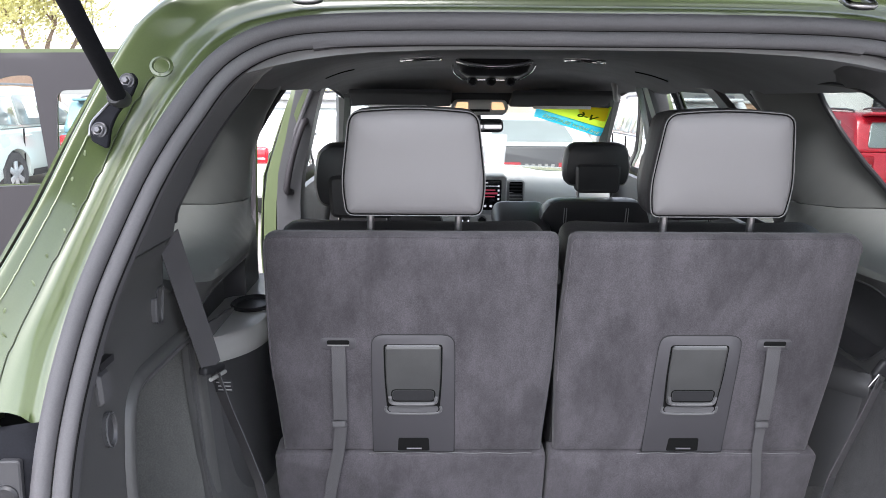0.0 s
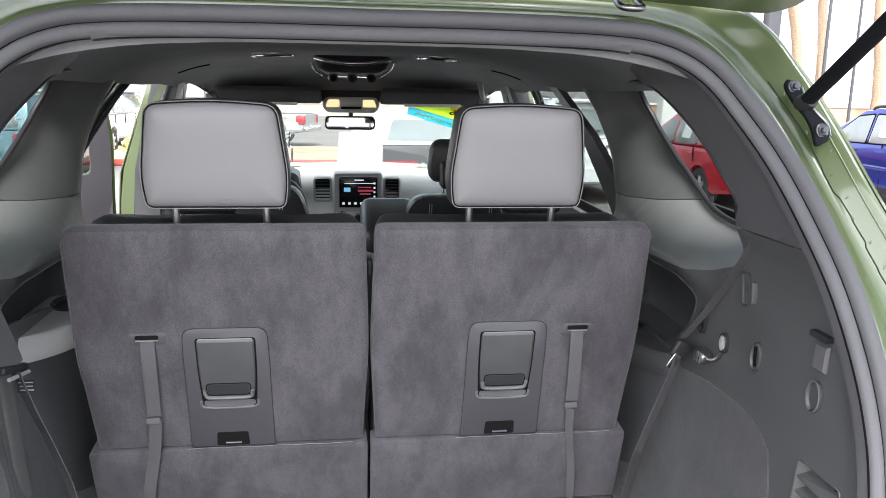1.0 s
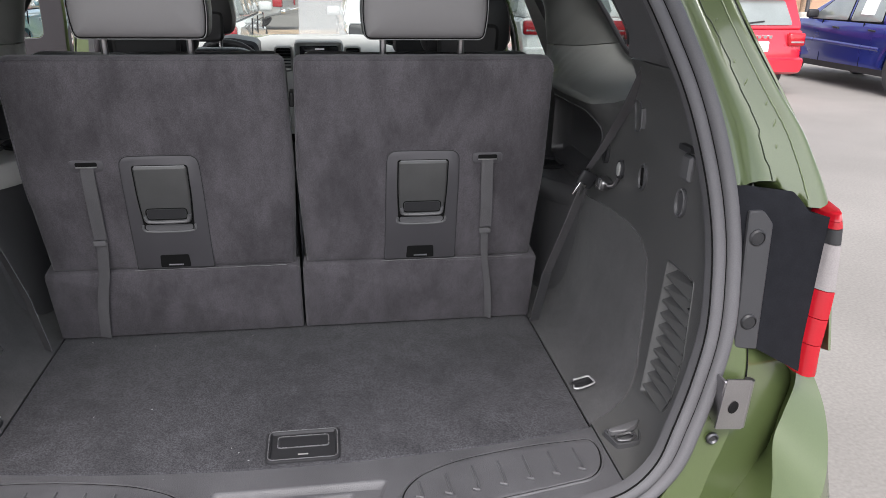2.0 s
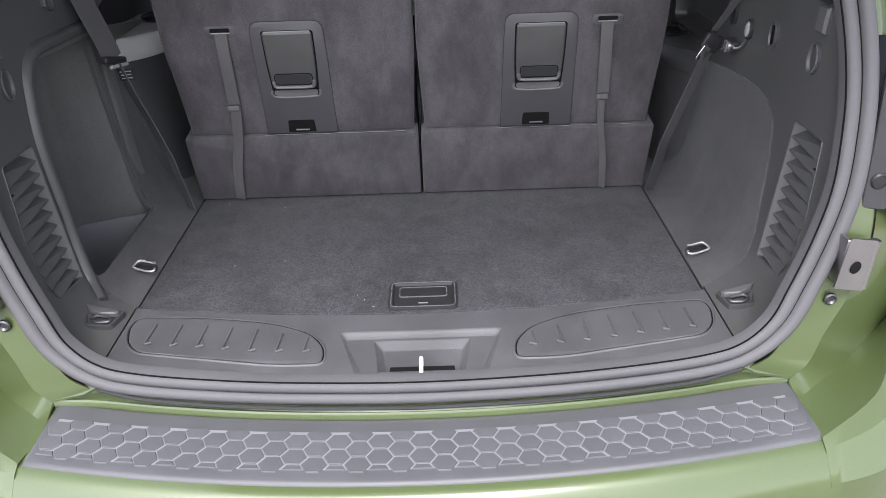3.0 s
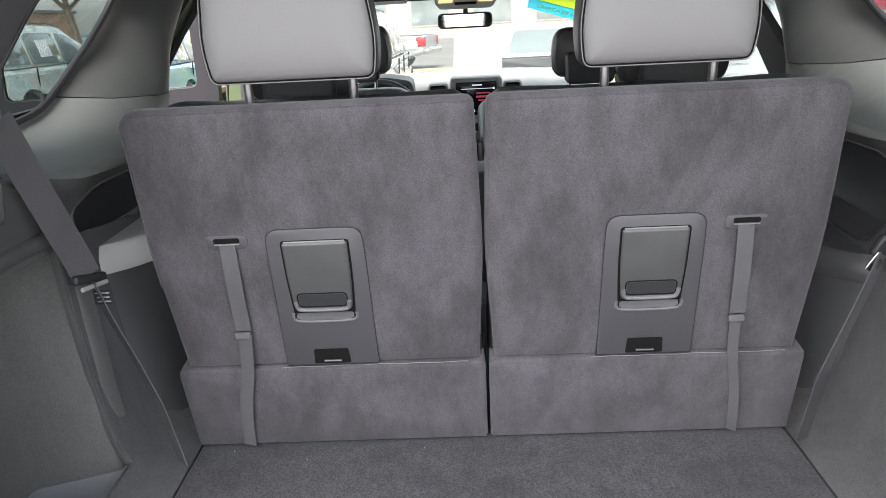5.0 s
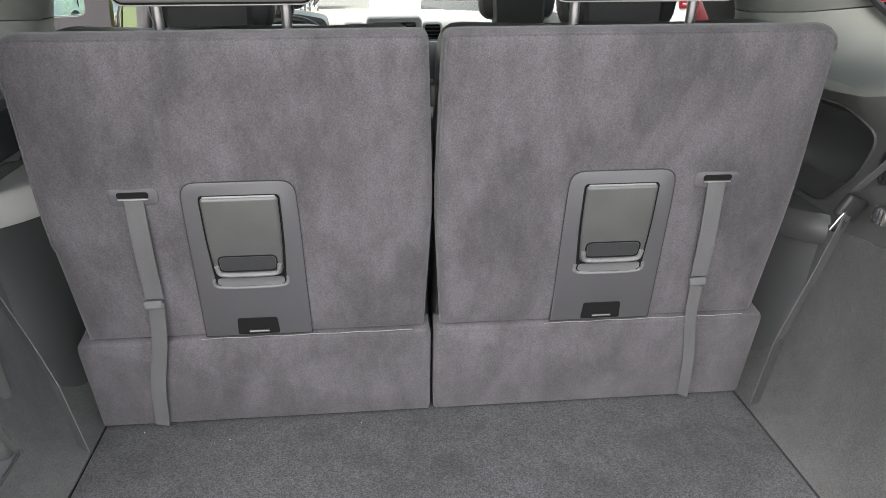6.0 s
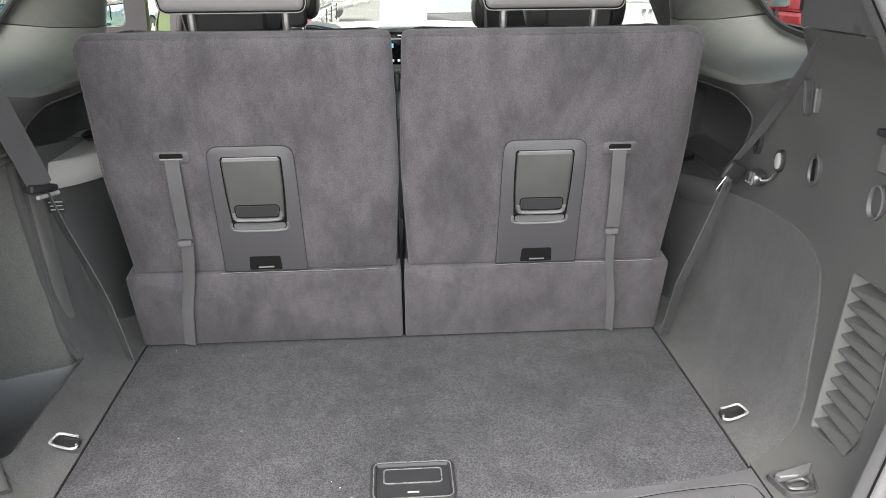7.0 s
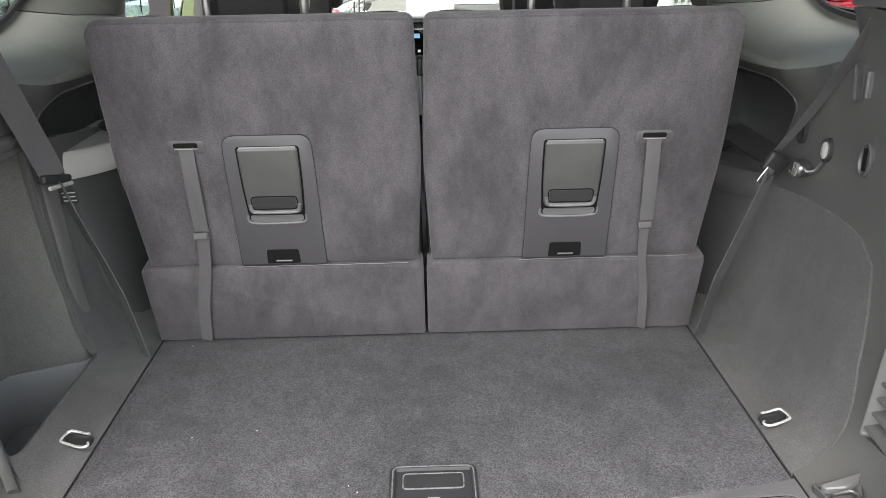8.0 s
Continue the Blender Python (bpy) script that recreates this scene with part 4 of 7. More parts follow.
def tail_lamp(side):
    rake = lambda z: TAIL_Y + (z - 1.2) * 0.12
    back = lambda x, z: Vector((side * x, rake(z) + 0.55 * max(0.0, z - 1.262) + 0.012 * max(0.0, (0.735 - x) / 0.02), z))
    lamp = part("tail_light", panel(rounded([Vector(p) for p in [(0.716, 1.038), (0.773, 1.030), (0.866, 0.978), (0.884, 1.251), (0.852, 1.257), (0.842, 1.264), (0.832, 1.280), (0.822, 1.291), (0.738, 1.302), (0.718, 1.300)]], 0.004), [], back, 0.012, 0.07, (0, -1, 0)), BRACKET, suv, "tail lamp unit in a black plastic mounting")
    part("mounting_flange", slab(rounded([Vector(p) for p in [(0.730, 1.036), (0.772, 1.031), (0.778, 1.246), (0.760, 1.268), (0.735, 1.268)]], 0.005), [(0, 0.0), (0, -0.006), (0.002, -0.008)],
         lambda x, z, d: Vector((side * x, rake(z) + d, z))), FLANGE, lamp)
    for x, z in ((0.752, 1.224), (0.752, 1.081)):
        part("bolt_cap", lathe([(0.0145, 0), (0.0145, 0.003), (0.0115, 0.006), (0.011, 0.004), (0.003, 0.005)], 18, Matrix.Translation((side * x, rake(z) - 0.006, z)) @ pose(0, 0, 0, 90)), BLACK, lamp)
    # lenses wrap round the corner of the body
    def lens(z0, z1, mat, label):
        bm = bmesh.new()
        rows = []
        for z in np.linspace(z0, z1, 6):
            xi = lerp(z, [1.03, 1.25, 1.284], [0.860, 0.882, 0.892])
            far = lerp(z, [1.20, 1.284], [0.07, 0.035])
            y0 = rake(z)
            bulge = 0.02 * math.sin(math.pi * (z - 0.97) / 0.33) if 0.97 < z < 1.30 else 0
            w = lerp(z, [1.13, 1.235, 1.27], [1.0, 0.62, 0.25])
            row = [(xi - 0.004, y0 + far), (xi - 0.004, y0 + 0.01), (xi + 0.003, y0 - 0.008), (xi + 0.011, y0 - 0.013 - bulge * 0.3), (xi + 0.023, y0 - 0.012 - bulge * 0.5), (xi + 0.033, y0 - 0.002 - bulge * 0.2), (xi + 0.039 + bulge * 0.25, y0 + 0.016), (xi + 0.043 + bulge * 0.3, y0 + 0.03), (xi + 0.045 + bulge * 0.3, y0 + far)]
            rows.append([bm.verts.new((side * (xi + (x - xi) * w), y + 0.35 * max(0.0, z - 1.25), z + 0.22 * (x - xi - 0.012) * min(1.0, max(0.0, (z - 1.19) / 0.05)))) for x, y in row])
        for lo, hi in zip(rows, rows[1:]):
            for i in range(len(rows[0])):
                k = (i + 1) % len(rows[0])
                bm.faces.new((lo[i], lo[k], hi[k], hi[i]))
        bm.faces.new(rows[0])
        bm.faces.new(rows[-1])
        part("lens", bm, mat, lamp, label, sharp=60)
    lens(0.977, 1.0345, LAMPRED, "glossy red lens")
    lens(1.036, 1.0815, LAMPRED, "glossy red lens")
    lens(1.083, 1.130, LAMPRED, "glossy red lens")
    lens(1.1315, 1.2085, LAMPCLEAR, "clear reversing lens")
    lens(1.210, 1.234, BLACK, "")
    lens(1.2355, 1.247, LAMPRED, "glossy red lens")
    lens(1.248, 1.260, LAMPRED, "glossy red lens")
    # folded steel stop beside the seal
    bracket = part("stop_bracket", slab(rounded([Vector(p) for p in [(0.680, 0.925), (0.742, 0.905), (0.748, 0.998), (0.690, 1.015)]], 0.004), [(0, 0.0), (0, -0.004)],
                   lambda x, z, d: Vector((side * x, -0.628 + d + (x - 0.7) * 0.35, z))), STEEL, suv, "bare steel stop bracket")
    part("bracket_curl", tube([(side * 0.7415, -0.6095, 0.907), (side * 0.7465, -0.6078, 0.996)], 0.0085, 12), STEEL, bracket)
    part("bracket_leg", slab(rounded([Vector(p) for p in [(-0.628, 0.925), (-0.595, 0.930), (-0.590, 1.010), (-0.635, 1.012)]], 0.004), [(0, 0.0), (0, 0.004)],
         lambda y, z, d: Vector((side * (0.686 + d), y, z))), STEEL, bracket)
    part("bolt_hole", lathe([(0.011, 0), (0.011, 0.0015), (0.009, 0.002)], 14, Matrix.Translation((side * 0.713, -0.6275, 0.957)) @ pose(0, 0, 0, 90, 0, side * 19)), VOID, bracket)
    part("screw", lathe([(0.011, 0), (0.011, 0.004), (0.008, 0.006), (0.005, 0.003), (0.002, 0.003)], 14, Matrix.Translation((side * 0.690, -0.618, 0.893)) @ pose(0, 0, 0, 90)), BOLT, suv)


for side in (-1, 1):
    tail_lamp(side)

# ---- rear bumper with a honeycomb scuff pad ----
PAD_TOP, PAD_LOW = (lambda x: -0.7095 + 0.073 * (x / 0.64) ** 2), (lambda x: -0.855 + 0.070 * (x / 0.64) ** 2)


def bumper():
    bm = bmesh.new()
    rows = []
    for x in np.linspace(-0.64, 0.64, 33):
        y0, y1 = PAD_TOP(x) + 0.012, PAD_LOW(x)
        prof = [(y0, 0.728), (y0 - 0.010, 0.738), ((y0 + y1) / 2, 0.738), (y1 - 0.006, 0.738), (y1 - 0.022, 0.728), (y1 - 0.048, 0.690), (y1 - 0.060, 0.62), (y1 - 0.058, 0.50), (y1 - 0.03, 0.36)]
        rows.append([bm.verts.new((x, y, z)) for y, z in prof])
    for lo, hi in zip(rows, rows[1:]):
        for i in range(len(rows[0]) - 1):
            bm.faces.new((lo[i], lo[i + 1], hi[i + 1], hi[i]))
    thicken(bm, 0.004)
    ob = part("bumper", bm, GREEN, suv, "olive green painted rear bumper", sharp=60)
    loop = [Vector((x, PAD_TOP(x))) for x in np.linspace(-0.633, 0.640, 33)] + [Vector((x, PAD_LOW(x))) for x in np.linspace(0.640, -0.629, 33)]
    pad = part("scuff_pad", slab(loop, [(-0.001, -0.014), (0, -0.006), (0.003, -0.002), (0.008, -0.0005), (0.016, 0.0)], lambda x, y, d: Vector((x, y, 0.744 + d))), PADPLASTIC, ob, "grey-black scuff pad with raised honeycomb")
    # pale slab below the hexagons, showing the gleam painted into the grooves
    field = [Vector((x, -0.766 + 0.056 * (x / 0.6) ** 2 + 0.0225)) for x in np.linspace(-0.610, 0.615, 33)] + [Vector((x, -0.766 + 0.056 * (x / 0.6) ** 2 - 0.0600)) for x in np.linspace(0.615, -0.610, 33)]
    part("groove_field", slab(field, [(0, -0.002), (0, 0.0006)], lambda x, y, d: Vector((x, y, 0.744 + d))), GROOVEGLEAM, pad)
    # raised hexagons in columns, cut off along the upper and lower border
    r, h = 0.0222, 0.0168
    full = [Vector(p) for p in [(r, 0), (r / 2, h), (-r / 2, h), (-r, 0), (-r / 2, -h), (r / 2, -h)]]
    topped = [Vector(p) for p in [(r, 0), (r * 0.80, h * 0.4), (-r * 0.80, h * 0.4), (-r, 0), (-r / 2, -h), (r / 2, -h)]]
    stub = [Vector(p) for p in [(r / 2, h), (-r / 2, h), (-r * 0.80, h * 0.40), (r * 0.80, h * 0.40)]]
    meshes = {}
    for i in range(-18, 19):
        x = 0.005 + i * 0.0336
        mid = -0.766 + 0.056 * (x / 0.6) ** 2
        if abs(x) > 0.612:
            continue
        slope = math.degrees(math.atan(0.112 * x / 0.36))
        for key, shape, dy in ([("full", full, 0.0), ("full", full, -0.0336), ("stub", stub, -0.0672)] if i % 2 == 0 else [("topped", topped, 0.0168), ("full", full, -0.0168), ("full", full, -0.0504)]):
            if key not in meshes:
                bm = slab([p * 0.915 for p in shape], [(-0.0004, -0.001), (0, 0.0016), (0.0008, 0.0026)], lambda u, v, d: Vector((u, v, d)), caps=(False, True))
                piece = part("hexagon", bm, HEXPLASTIC, pad)
                meshes[key] = piece.data
            else:
                piece = new("hexagon", meshes[key])
                piece.parent = pad
            piece.matrix_local = pose(x, mid + dy, 0.744, 0, 0, slope * 0.9)
    for x in (-0.30, 0.05, 0.40):
        part("sensor", lathe([(0.012, 0), (0.012, 0.003), (0.009, 0.004)], 18, Matrix.Translation((x, PAD_LOW(x) - 0.055, 0.655)) @ pose(0, 0, 0, 90)), GREEN, ob)


CORNER = (
    ((0.705, -0.572, 1.06), (0.690, -0.590, 0.99), (0.674, -0.606, 0.93), (0.650, -0.626, 0.88), (0.620, -0.640, 0.838), (0.592, -0.652, 0.800), (0.545, -0.660, 0.778)),
    ((0.757, -0.565, 1.045), (0.753, -0.585, 0.991), (0.738, -0.598, 0.935), (0.722, -0.610, 0.881), (0.688, -0.632, 0.831), (0.663, -0.648, 0.781), (0.634, -0.652, 0.752)),
    ((0.874, -0.510, 0.972), (0.893, -0.513, 0.928), (0.878, -0.521, 0.872), (0.861, -0.530, 0.805), (0.814, -0.557, 0.764), (0.752, -0.596, 0.731), (0.634, -0.690, 0.736)),
    ((0.885, -0.530, 0.968), (0.878, -0.545, 0.936), (0.856, -0.560, 0.889), (0.833, -0.580, 0.846), (0.805, -0.640, 0.795), (0.748, -0.715, 0.764), (0.633, -0.787, 0.744)),
    ((0.930, -0.495, 0.958), (0.945, -0.545, 0.890), (0.930, -0.600, 0.830), (0.886, -0.660, 0.780), (0.795, -0.722, 0.760), (0.718, -0.772, 0.746), (0.633, -0.804, 0.735)),
    ((0.955, -0.440, 0.880), (0.962, -0.505, 0.810), (0.950, -0.585, 0.760), (0.910, -0.675, 0.722), (0.820, -0.765, 0.705), (0.720, -0.815, 0.695), (0.638, -0.834, 0.690)),
)


def bumper_corner(side):
    """The moulded corner between the seal's ledge, the undercut under it and the outer bumper."""
    rows = [spline(r, 5) for r in CORNER]
    lip = [p + Vector((0.003, 0.007, -0.003)) for p in rows[1]]
    dish = [p.lerp(q, 0.5) + Vector((0.0, 0.006, -0.006)) for p, q in zip(rows[2], rows[3])]
    low = [[Vector((p.x + dx, p.y - dy, z + 0.25 * k * max(0.0, p.z - 0.69))) for p in rows[-1]] for dx, dy, z, k in ((0.004, 0.012, 0.56, 1), (-0.02, -0.02, 0.36, 0))]
    order = [rows[0], rows[1], lip, rows[2], dish, rows[3], rows[4], rows[5], *low]
    bm = bmesh.new()
    grid = [[bm.verts.new((side * p.x, p.y, p.z)) for p in r] for r in order]
    for lo, hi in zip(grid, grid[1:]):
        for i in range(len(lo) - 1):
            bm.faces.new((lo[i], lo[i + 1], hi[i + 1], hi[i]))
    thicken(bm, 0.003)
    corner = part("bumper_corner", bm, GREEN, suv, "olive green moulded bumper corner", sharp=30)
    gap = [Vector((side * p.x, p.y - 0.0015, p.z)) for p in rows[1][:8]]
    part("panel_gap", tube(gap, 0.0014, 6), VOID, corner)


bumper()
for side in (-1, 1):
    bumper_corner(side)


# ---- outer skin, roof, glass ----
def skin_x(y, z):
    full = lerp(z, [0.3, 0.6, 1.0, 1.30, 1.45, 1.60, 1.72, 1.80, 1.86], [0.90, 0.95, 0.965, 0.94, 0.885, 0.825, 0.765, 0.72, 0.67])
    tail = lerp(z, [0.76, 0.98, 1.20, 1.27, 1.35, 1.45, 1.55, 1.65, 1.735, 1.812, 1.862], [0.905, 0.905, 0.908, 0.898, 0.872, 0.825, 0.782, 0.752, 0.725, 0.69, 0.62])
    k = min(1, max(0, (y - rear_y(0.7, z)) / 0.45))
    k = 1 - (1 - k) ** 2
    front = lerp(y, [2.8, 3.6, 4.15], [0, 0.03, 0.16])
    return tail * (1 - k) + full * k - front


QUARTER_GLASS = rounded([Vector(p) for p in [(-0.20, 1.405), (0.54, 1.41), (0.73, 1.57), (0.87, 1.712), (0.10, 1.735), (-0.06, 1.66)]], 0.03)
REAR_DOOR = [(0.92, 0.50), (0.80, 0.72), (0.70, 0.95), (0.68, 1.20), (0.76, 1.40), (0.90, 1.55), (1.02, 1.66), (1.12, 1.73), (1.72, 1.74), (1.76, 1.40), (1.78, 0.46)]


def arch(cy, r, z0=0.34):
    return [Vector((cy + r * math.cos(a), z0 + r * math.sin(a))) for a in np.linspace(math.pi, 0, 13)]


def skin(side):
    back = [Vector((rear_y(0.75, z) + 0.022, z)) for z in (1.86, 1.80, 1.72, 1.64, 1.55, 1.45, 1.35, 1.20, 1.02)]
    line = back + [Vector((-0.40, 0.95)), Vector((-0.25, 0.40))] + arch(0.60, 0.42) + arch(3.62, 0.42) + [Vector((4.25, 0.40)), Vector((4.28, 0.85)), Vector((4.10, 1.05)), Vector((3.35, 1.14)), Vector((3.15, 1.18)), Vector((2.42, 1.68)), Vector((2.2, 1.77)), Vector((1.2, 1.845)), Vector((0.4, 1.86))]
    front_glass = rounded([Vector(p) for p in [(1.86, 1.22), (3.00, 1.20), (2.42, 1.62), (2.15, 1.72), (1.86, 1.735)]], 0.03)
    holes = [QUARTER_GLASS, front_glass]
    if side < 0:
        holes.append([Vector(p) for p in REAR_DOOR])
    else:
        holes.append(rounded([Vector(p) for p in [(0.80, 1.22), (1.82, 1.22), (1.80, 1.73), (1.14, 1.72), (0.96, 1.60)]], 0.03))
    where = lambda y, z: Vector((side * skin_x(y, z), y, z))
    body = part("body_side", panel(line, holes, where, 0.09, 0.004), GREEN, suv, "glossy olive green bodywork")
    off = lambda y, z, d: Vector((side * (skin_x(y, z) - 0.012 + d), y, z))
    for i, h in enumerate(holes):
        if side < 0 and i == 2:
            continue
        pane = part("window_pane", panel(inset(h, -0.012), [], lambda y, z: off(y, z, 0), 0.09, 0.004), CLEAR if i == 1 else PRIVACY, suv, "clear side glass" if i == 1 else "dark tinted privacy glass")
        pane.visible_shadow = False
        part("window_gasket", panel(inset(h, -0.02), [inset(h, 0.012)], lambda y, z: off(y, z, -0.006), 0.06, 0.006), BLACK, pane)


for side in (-1, 1):
    skin(side)
roof_z = lambda x, y: 1.885 - 0.05 * (x / 0.7) ** 2 - lerp(y, [-0.12, 0.6, 1.2, 2.0, 2.45], [0.0, -0.008, 0.0, 0.06, 0.16])
part("roof", panel([(-0.66, -0.105), (0.66, -0.105), (0.70, 0.6), (0.72, 1.5), (0.68, 2.42), (-0.68, 2.42), (-0.72, 1.5), (-0.70, 0.6)], [], lambda x, y: Vector((x, y, roof_z(x, y))), 0.12, 0.004), GREEN, suv)


def liner(x, y):
    z = 1.782 - 0.095 * (abs(x) / 0.66) ** 4 * lerp(y, [1.7, 2.35], [1.0, 0.35]) - lerp(y, [-0.17, 0.0, 1.5, 2.0, 2.3, 2.52], [0.016, 0.0, 0.0, 0.035, 0.095, 0.185])
    return Vector((x, y, z))


headliner = part("headliner", panel([(-0.54, -0.165), (0.54, -0.165), (0.63, 0.0), (0.665, 0.6), (0.69, 1.2), (0.70, 2.2), (0.66, 2.50), (0, 2.54), (-0.66, 2.50), (-0.70, 2.2), (-0.69, 1.2), (-0.665, 0.6), (-0.63, 0.0)], [], liner, 0.05, 0.02, (0, 0, -1)), ROOFCLOTH, suv, "dark grey cloth headliner")
for x in (-0.275, 0.28):
    ring = part("speaker_ring", lathe([(0.071, -0.002), (0.071, 0.005), (0.067, 0.010), (0.061, 0.010), (0.057, 0.002)], 32, Matrix.Translation(liner(x, 1.25)) @ pose(0, 0, 0, 180)), PLATED, headliner, "bright ring round a ceiling vent")
    part("chrome_hoop", tube([liner(x + 0.069 * math.cos(a), 1.25 + 0.069 * math.sin(a)) + Vector((0, 0, -0.007)) for a in np.linspace(0, 2 * math.pi, 33)[:-1]], 0.0045, 8, True), CHROME, ring)
    part("vent_disc", lathe([(0.0585, 0.001), (0.057, 0.0035), (0.05, 0.0045), (0.02, 0.0048)], 28, Matrix.Translation(liner(x, 1.25)) @ pose(0, 0, 0, 180)), VOID, ring)
dome = part("overhead_console", slab(rounded([Vector(p) for p in [(-0.155, 1.50), (0.145, 1.50), (0.110, 1.76), (-0.120, 1.76)]], 0.05), [(0, 0.0), (0.004, -0.022), (0.016, -0.046), (0.04, -0.060)], lambda x, y, d: liner(x, y) + Vector((0, 0, d))), BLACK, headliner, "overhead console with three knobs")
blade = spline([liner(x, y) + Vector((0, 0, z)) for x, y, z in [(-0.145, 1.500, -0.010), (-0.105, 1.488, -0.020), (-0.055, 1.482, -0.027), (-0.005, 1.480, -0.029), (0.045, 1.482, -0.027), (0.095, 1.488, -0.020), (0.135, 1.500, -0.010)]], 5)
part("chrome_edge", sweep(blade, [(0.008 * math.cos(a), 0.010 * math.sin(a)) for a in np.linspace(0, 2 * math.pi, 13)[:-1]], out=lambda i, t: (0, 0, 1)), CHROME, dome)
rim = spline([liner(x, y) + Vector((0, 0, z)) for x, y, z in [(-0.160, 1.52, -0.020), (-0.154, 1.60, -0.040), (-0.128, 1.66, -0.058), (-0.105, 1.68, -0.066), (-0.005, 1.685, -0.066), (0.095, 1.68, -0.066), (0.118, 1.66, -0.058), (0.144, 1.60, -0.040), (0.150, 1.52, -0.020)]], 5)
part("front_edge", tube(rim, 0.0036, 8), CHROME, dome)
for x in (-0.080, -0.005, 0.070):
    turn = Matrix.Translation(liner(x, 1.665) + Vector((0, 0, -0.066))) @ pose(0, 0, 0, 118)
    knob = part("knob", lathe([(0.016, -0.010), (0.016, 0.014), (0.012, 0.017), (0.004, 0.017)], 18, turn), BLACK, dome)
    part("knob_ring", lathe([(0.0165, 0.008), (0.0200, 0.010), (0.0195, 0.0155), (0.0150, 0.017)], 18, turn), CHROME, knob)
for s in (-1, 1):
    part("roof_slit", tube(spline([liner(s * x, 1.42 + (0.62 - x) * 1.3) + Vector((0, 0, -0.001)) for x in (0.53, 0.575, 0.62)], 4), 0.0035, 6), VOID, headliner)
# grab handle over the passenger door
part("grab_handle", tube(spline([(0.585, 2.12, 1.70), (0.598, 2.13, 1.665), (0.612, 2.17, 1.635), (0.632, 2.23, 1.612), (0.645, 2.25, 1.63)], 5), 0.013, 10), GREYTRIM, headliner)

# ---- front: windscreen, visors, mirror, dashboard ----
screen_at = lambda x, v: Vector((x, 2.47 + v * 0.78 - 0.10 * (x / 0.7) ** 2, 1.625 - v * 0.50))
pane = part("windscreen", panel([(-0.66, 0.0), (0.66, 0.0), (0.78, 1.0), (-0.78, 1.0)], [], screen_at, 0.1, 0.0), VEILED, suv, "clear windscreen with paper and painted lettering")
pane.visible_shadow = False
part("glass_band", panel([(-0.665, -0.01), (0.665, -0.01), (0.67, 0.035), (-0.67, 0.035)], [], lambda x, v: screen_at(x, v) + Vector((0, -0.006, 0)), 0.05, 0.002), BLACK, pane)
VISOR = material("dark visor cloth", (0.06, 0.06, 0.064), 0.9, vary=0.08, grain=0.2, grain_scale=1200, spec=0.2)
part("windscreen_header", sweep([(x, 2.455 - 0.05 * (x / 0.66) ** 2, 1.612 - 0.012 * (x / 0.66) ** 2) for x in np.linspace(-0.64, 0.64, 17)], [(-0.036, -0.012), (-0.030, -0.020), (0.03, -0.02), (0.045, 0.02), (-0.03, 0.02)], out=lambda i, t: (0, 0, 1)), VISOR, headliner, "dark header over the windscreen")
LAMPGREY = material("pale lamp housing", (0.55, 0.55, 0.53), 0.5, vary=0.04)
for s in (-1, 1):
    part("pillar_trim", sweep([(s * 0.665, 2.44, 1.64), (s * 0.72, 2.85, 1.39), (s * 0.785, 3.20, 1.15)], [(-0.03, -0.04), (0.03, -0.04), (0.045, 0.0), (0.03, 0.04), (-0.03, 0.04)], out=lambda i, t: (s, 0, 0)), PILLAR, suv)
    plane = lambda x, v, d: Vector((x, 2.32 + v, 1.606 - 0.34 * v + d))
    visor = part("sun_visor", slab(rect(s * 0.385, 0, 0.485, 0.20, 0.025), [(0, 0.012), (0, 0.0), (0.004, -0.006), (0.012, -0.008)], plane), VISOR, headliner, "dark sun visor folded against the roof")
    part("visor_label", slab(rect(s * 0.405, 1.572, 0.285, 0.026, 0.004), [(0, 0.0), (0, 0.003)], lambda x, z, d: Vector((x, 2.395 - d, z))), PAPER, visor, "white warning label strip")
mirror = part("rear_view_mirror", slab(rect(-0.004, 1.472, 0.252, 0.068, 0.026), [(0.012, 0.03), (0, 0.015), (0, 0.0), (0.005, -0.004)], lambda x, z, d: Vector((x, 2.45 + d + 0.035 * (z - 1.472), z - 0.035 * d))), BLACK, suv)
MIRROR = material("mirror glass", (0.85, 0.86, 0.86), 0.02, metal=1.0, vary=0.0, rough_vary=0.01)
part("mirror_glass", slab(rect(-0.004, 1.472, 0.236, 0.052, 0.02), [(0, -0.003), (0, -0.0055)], lambda x, z, d: Vector((x, 2.45 + d + 0.035 * (z - 1.472), z - 0.035 * d))), MIRROR, mirror)
part("mirror_stem", tube([(0.0, 2.455, 1.49), (0.0, 2.53, 1.555)], 0.012), BLACK, mirror)
lamp = part("map_lamp", slab(rounded([Vector(p) for p in [(-0.118, 1.524), (0.120, 1.524), (0.146, 1.560), (0.128, 1.600), (-0.126, 1.600), (-0.144, 1.560)]], 0.018), [(0, 0.05), (0, 0.004), (0.006, 0.0)], lambda x, z, d: Vector((x, 2.42 + d, z))), LAMPGREY, suv, "grey map lamp console with warm lit lenses")
for s in (-1, 1):
    part("lens", slab(rounded([Vector(p) for p in [(0.001 + s * 0.058, 1.552), (0.001 + s * 0.126, 1.552), (0.001 + s * 0.112, 1.588), (0.001 + s * 0.058, 1.588)]], 0.006), [(0, 0), (0, -0.003)], lambda x, z, d: Vector((x, 2.42 + d, z))), AMBER, lamp)
part("speaker_bar", slab(rect(0.001, 1.548, 0.10, 0.012, 0.003), [(0, 0), (0, -0.003)], lambda x, z, d: Vector((x, 2.42 + d, z))), VOID, lamp)

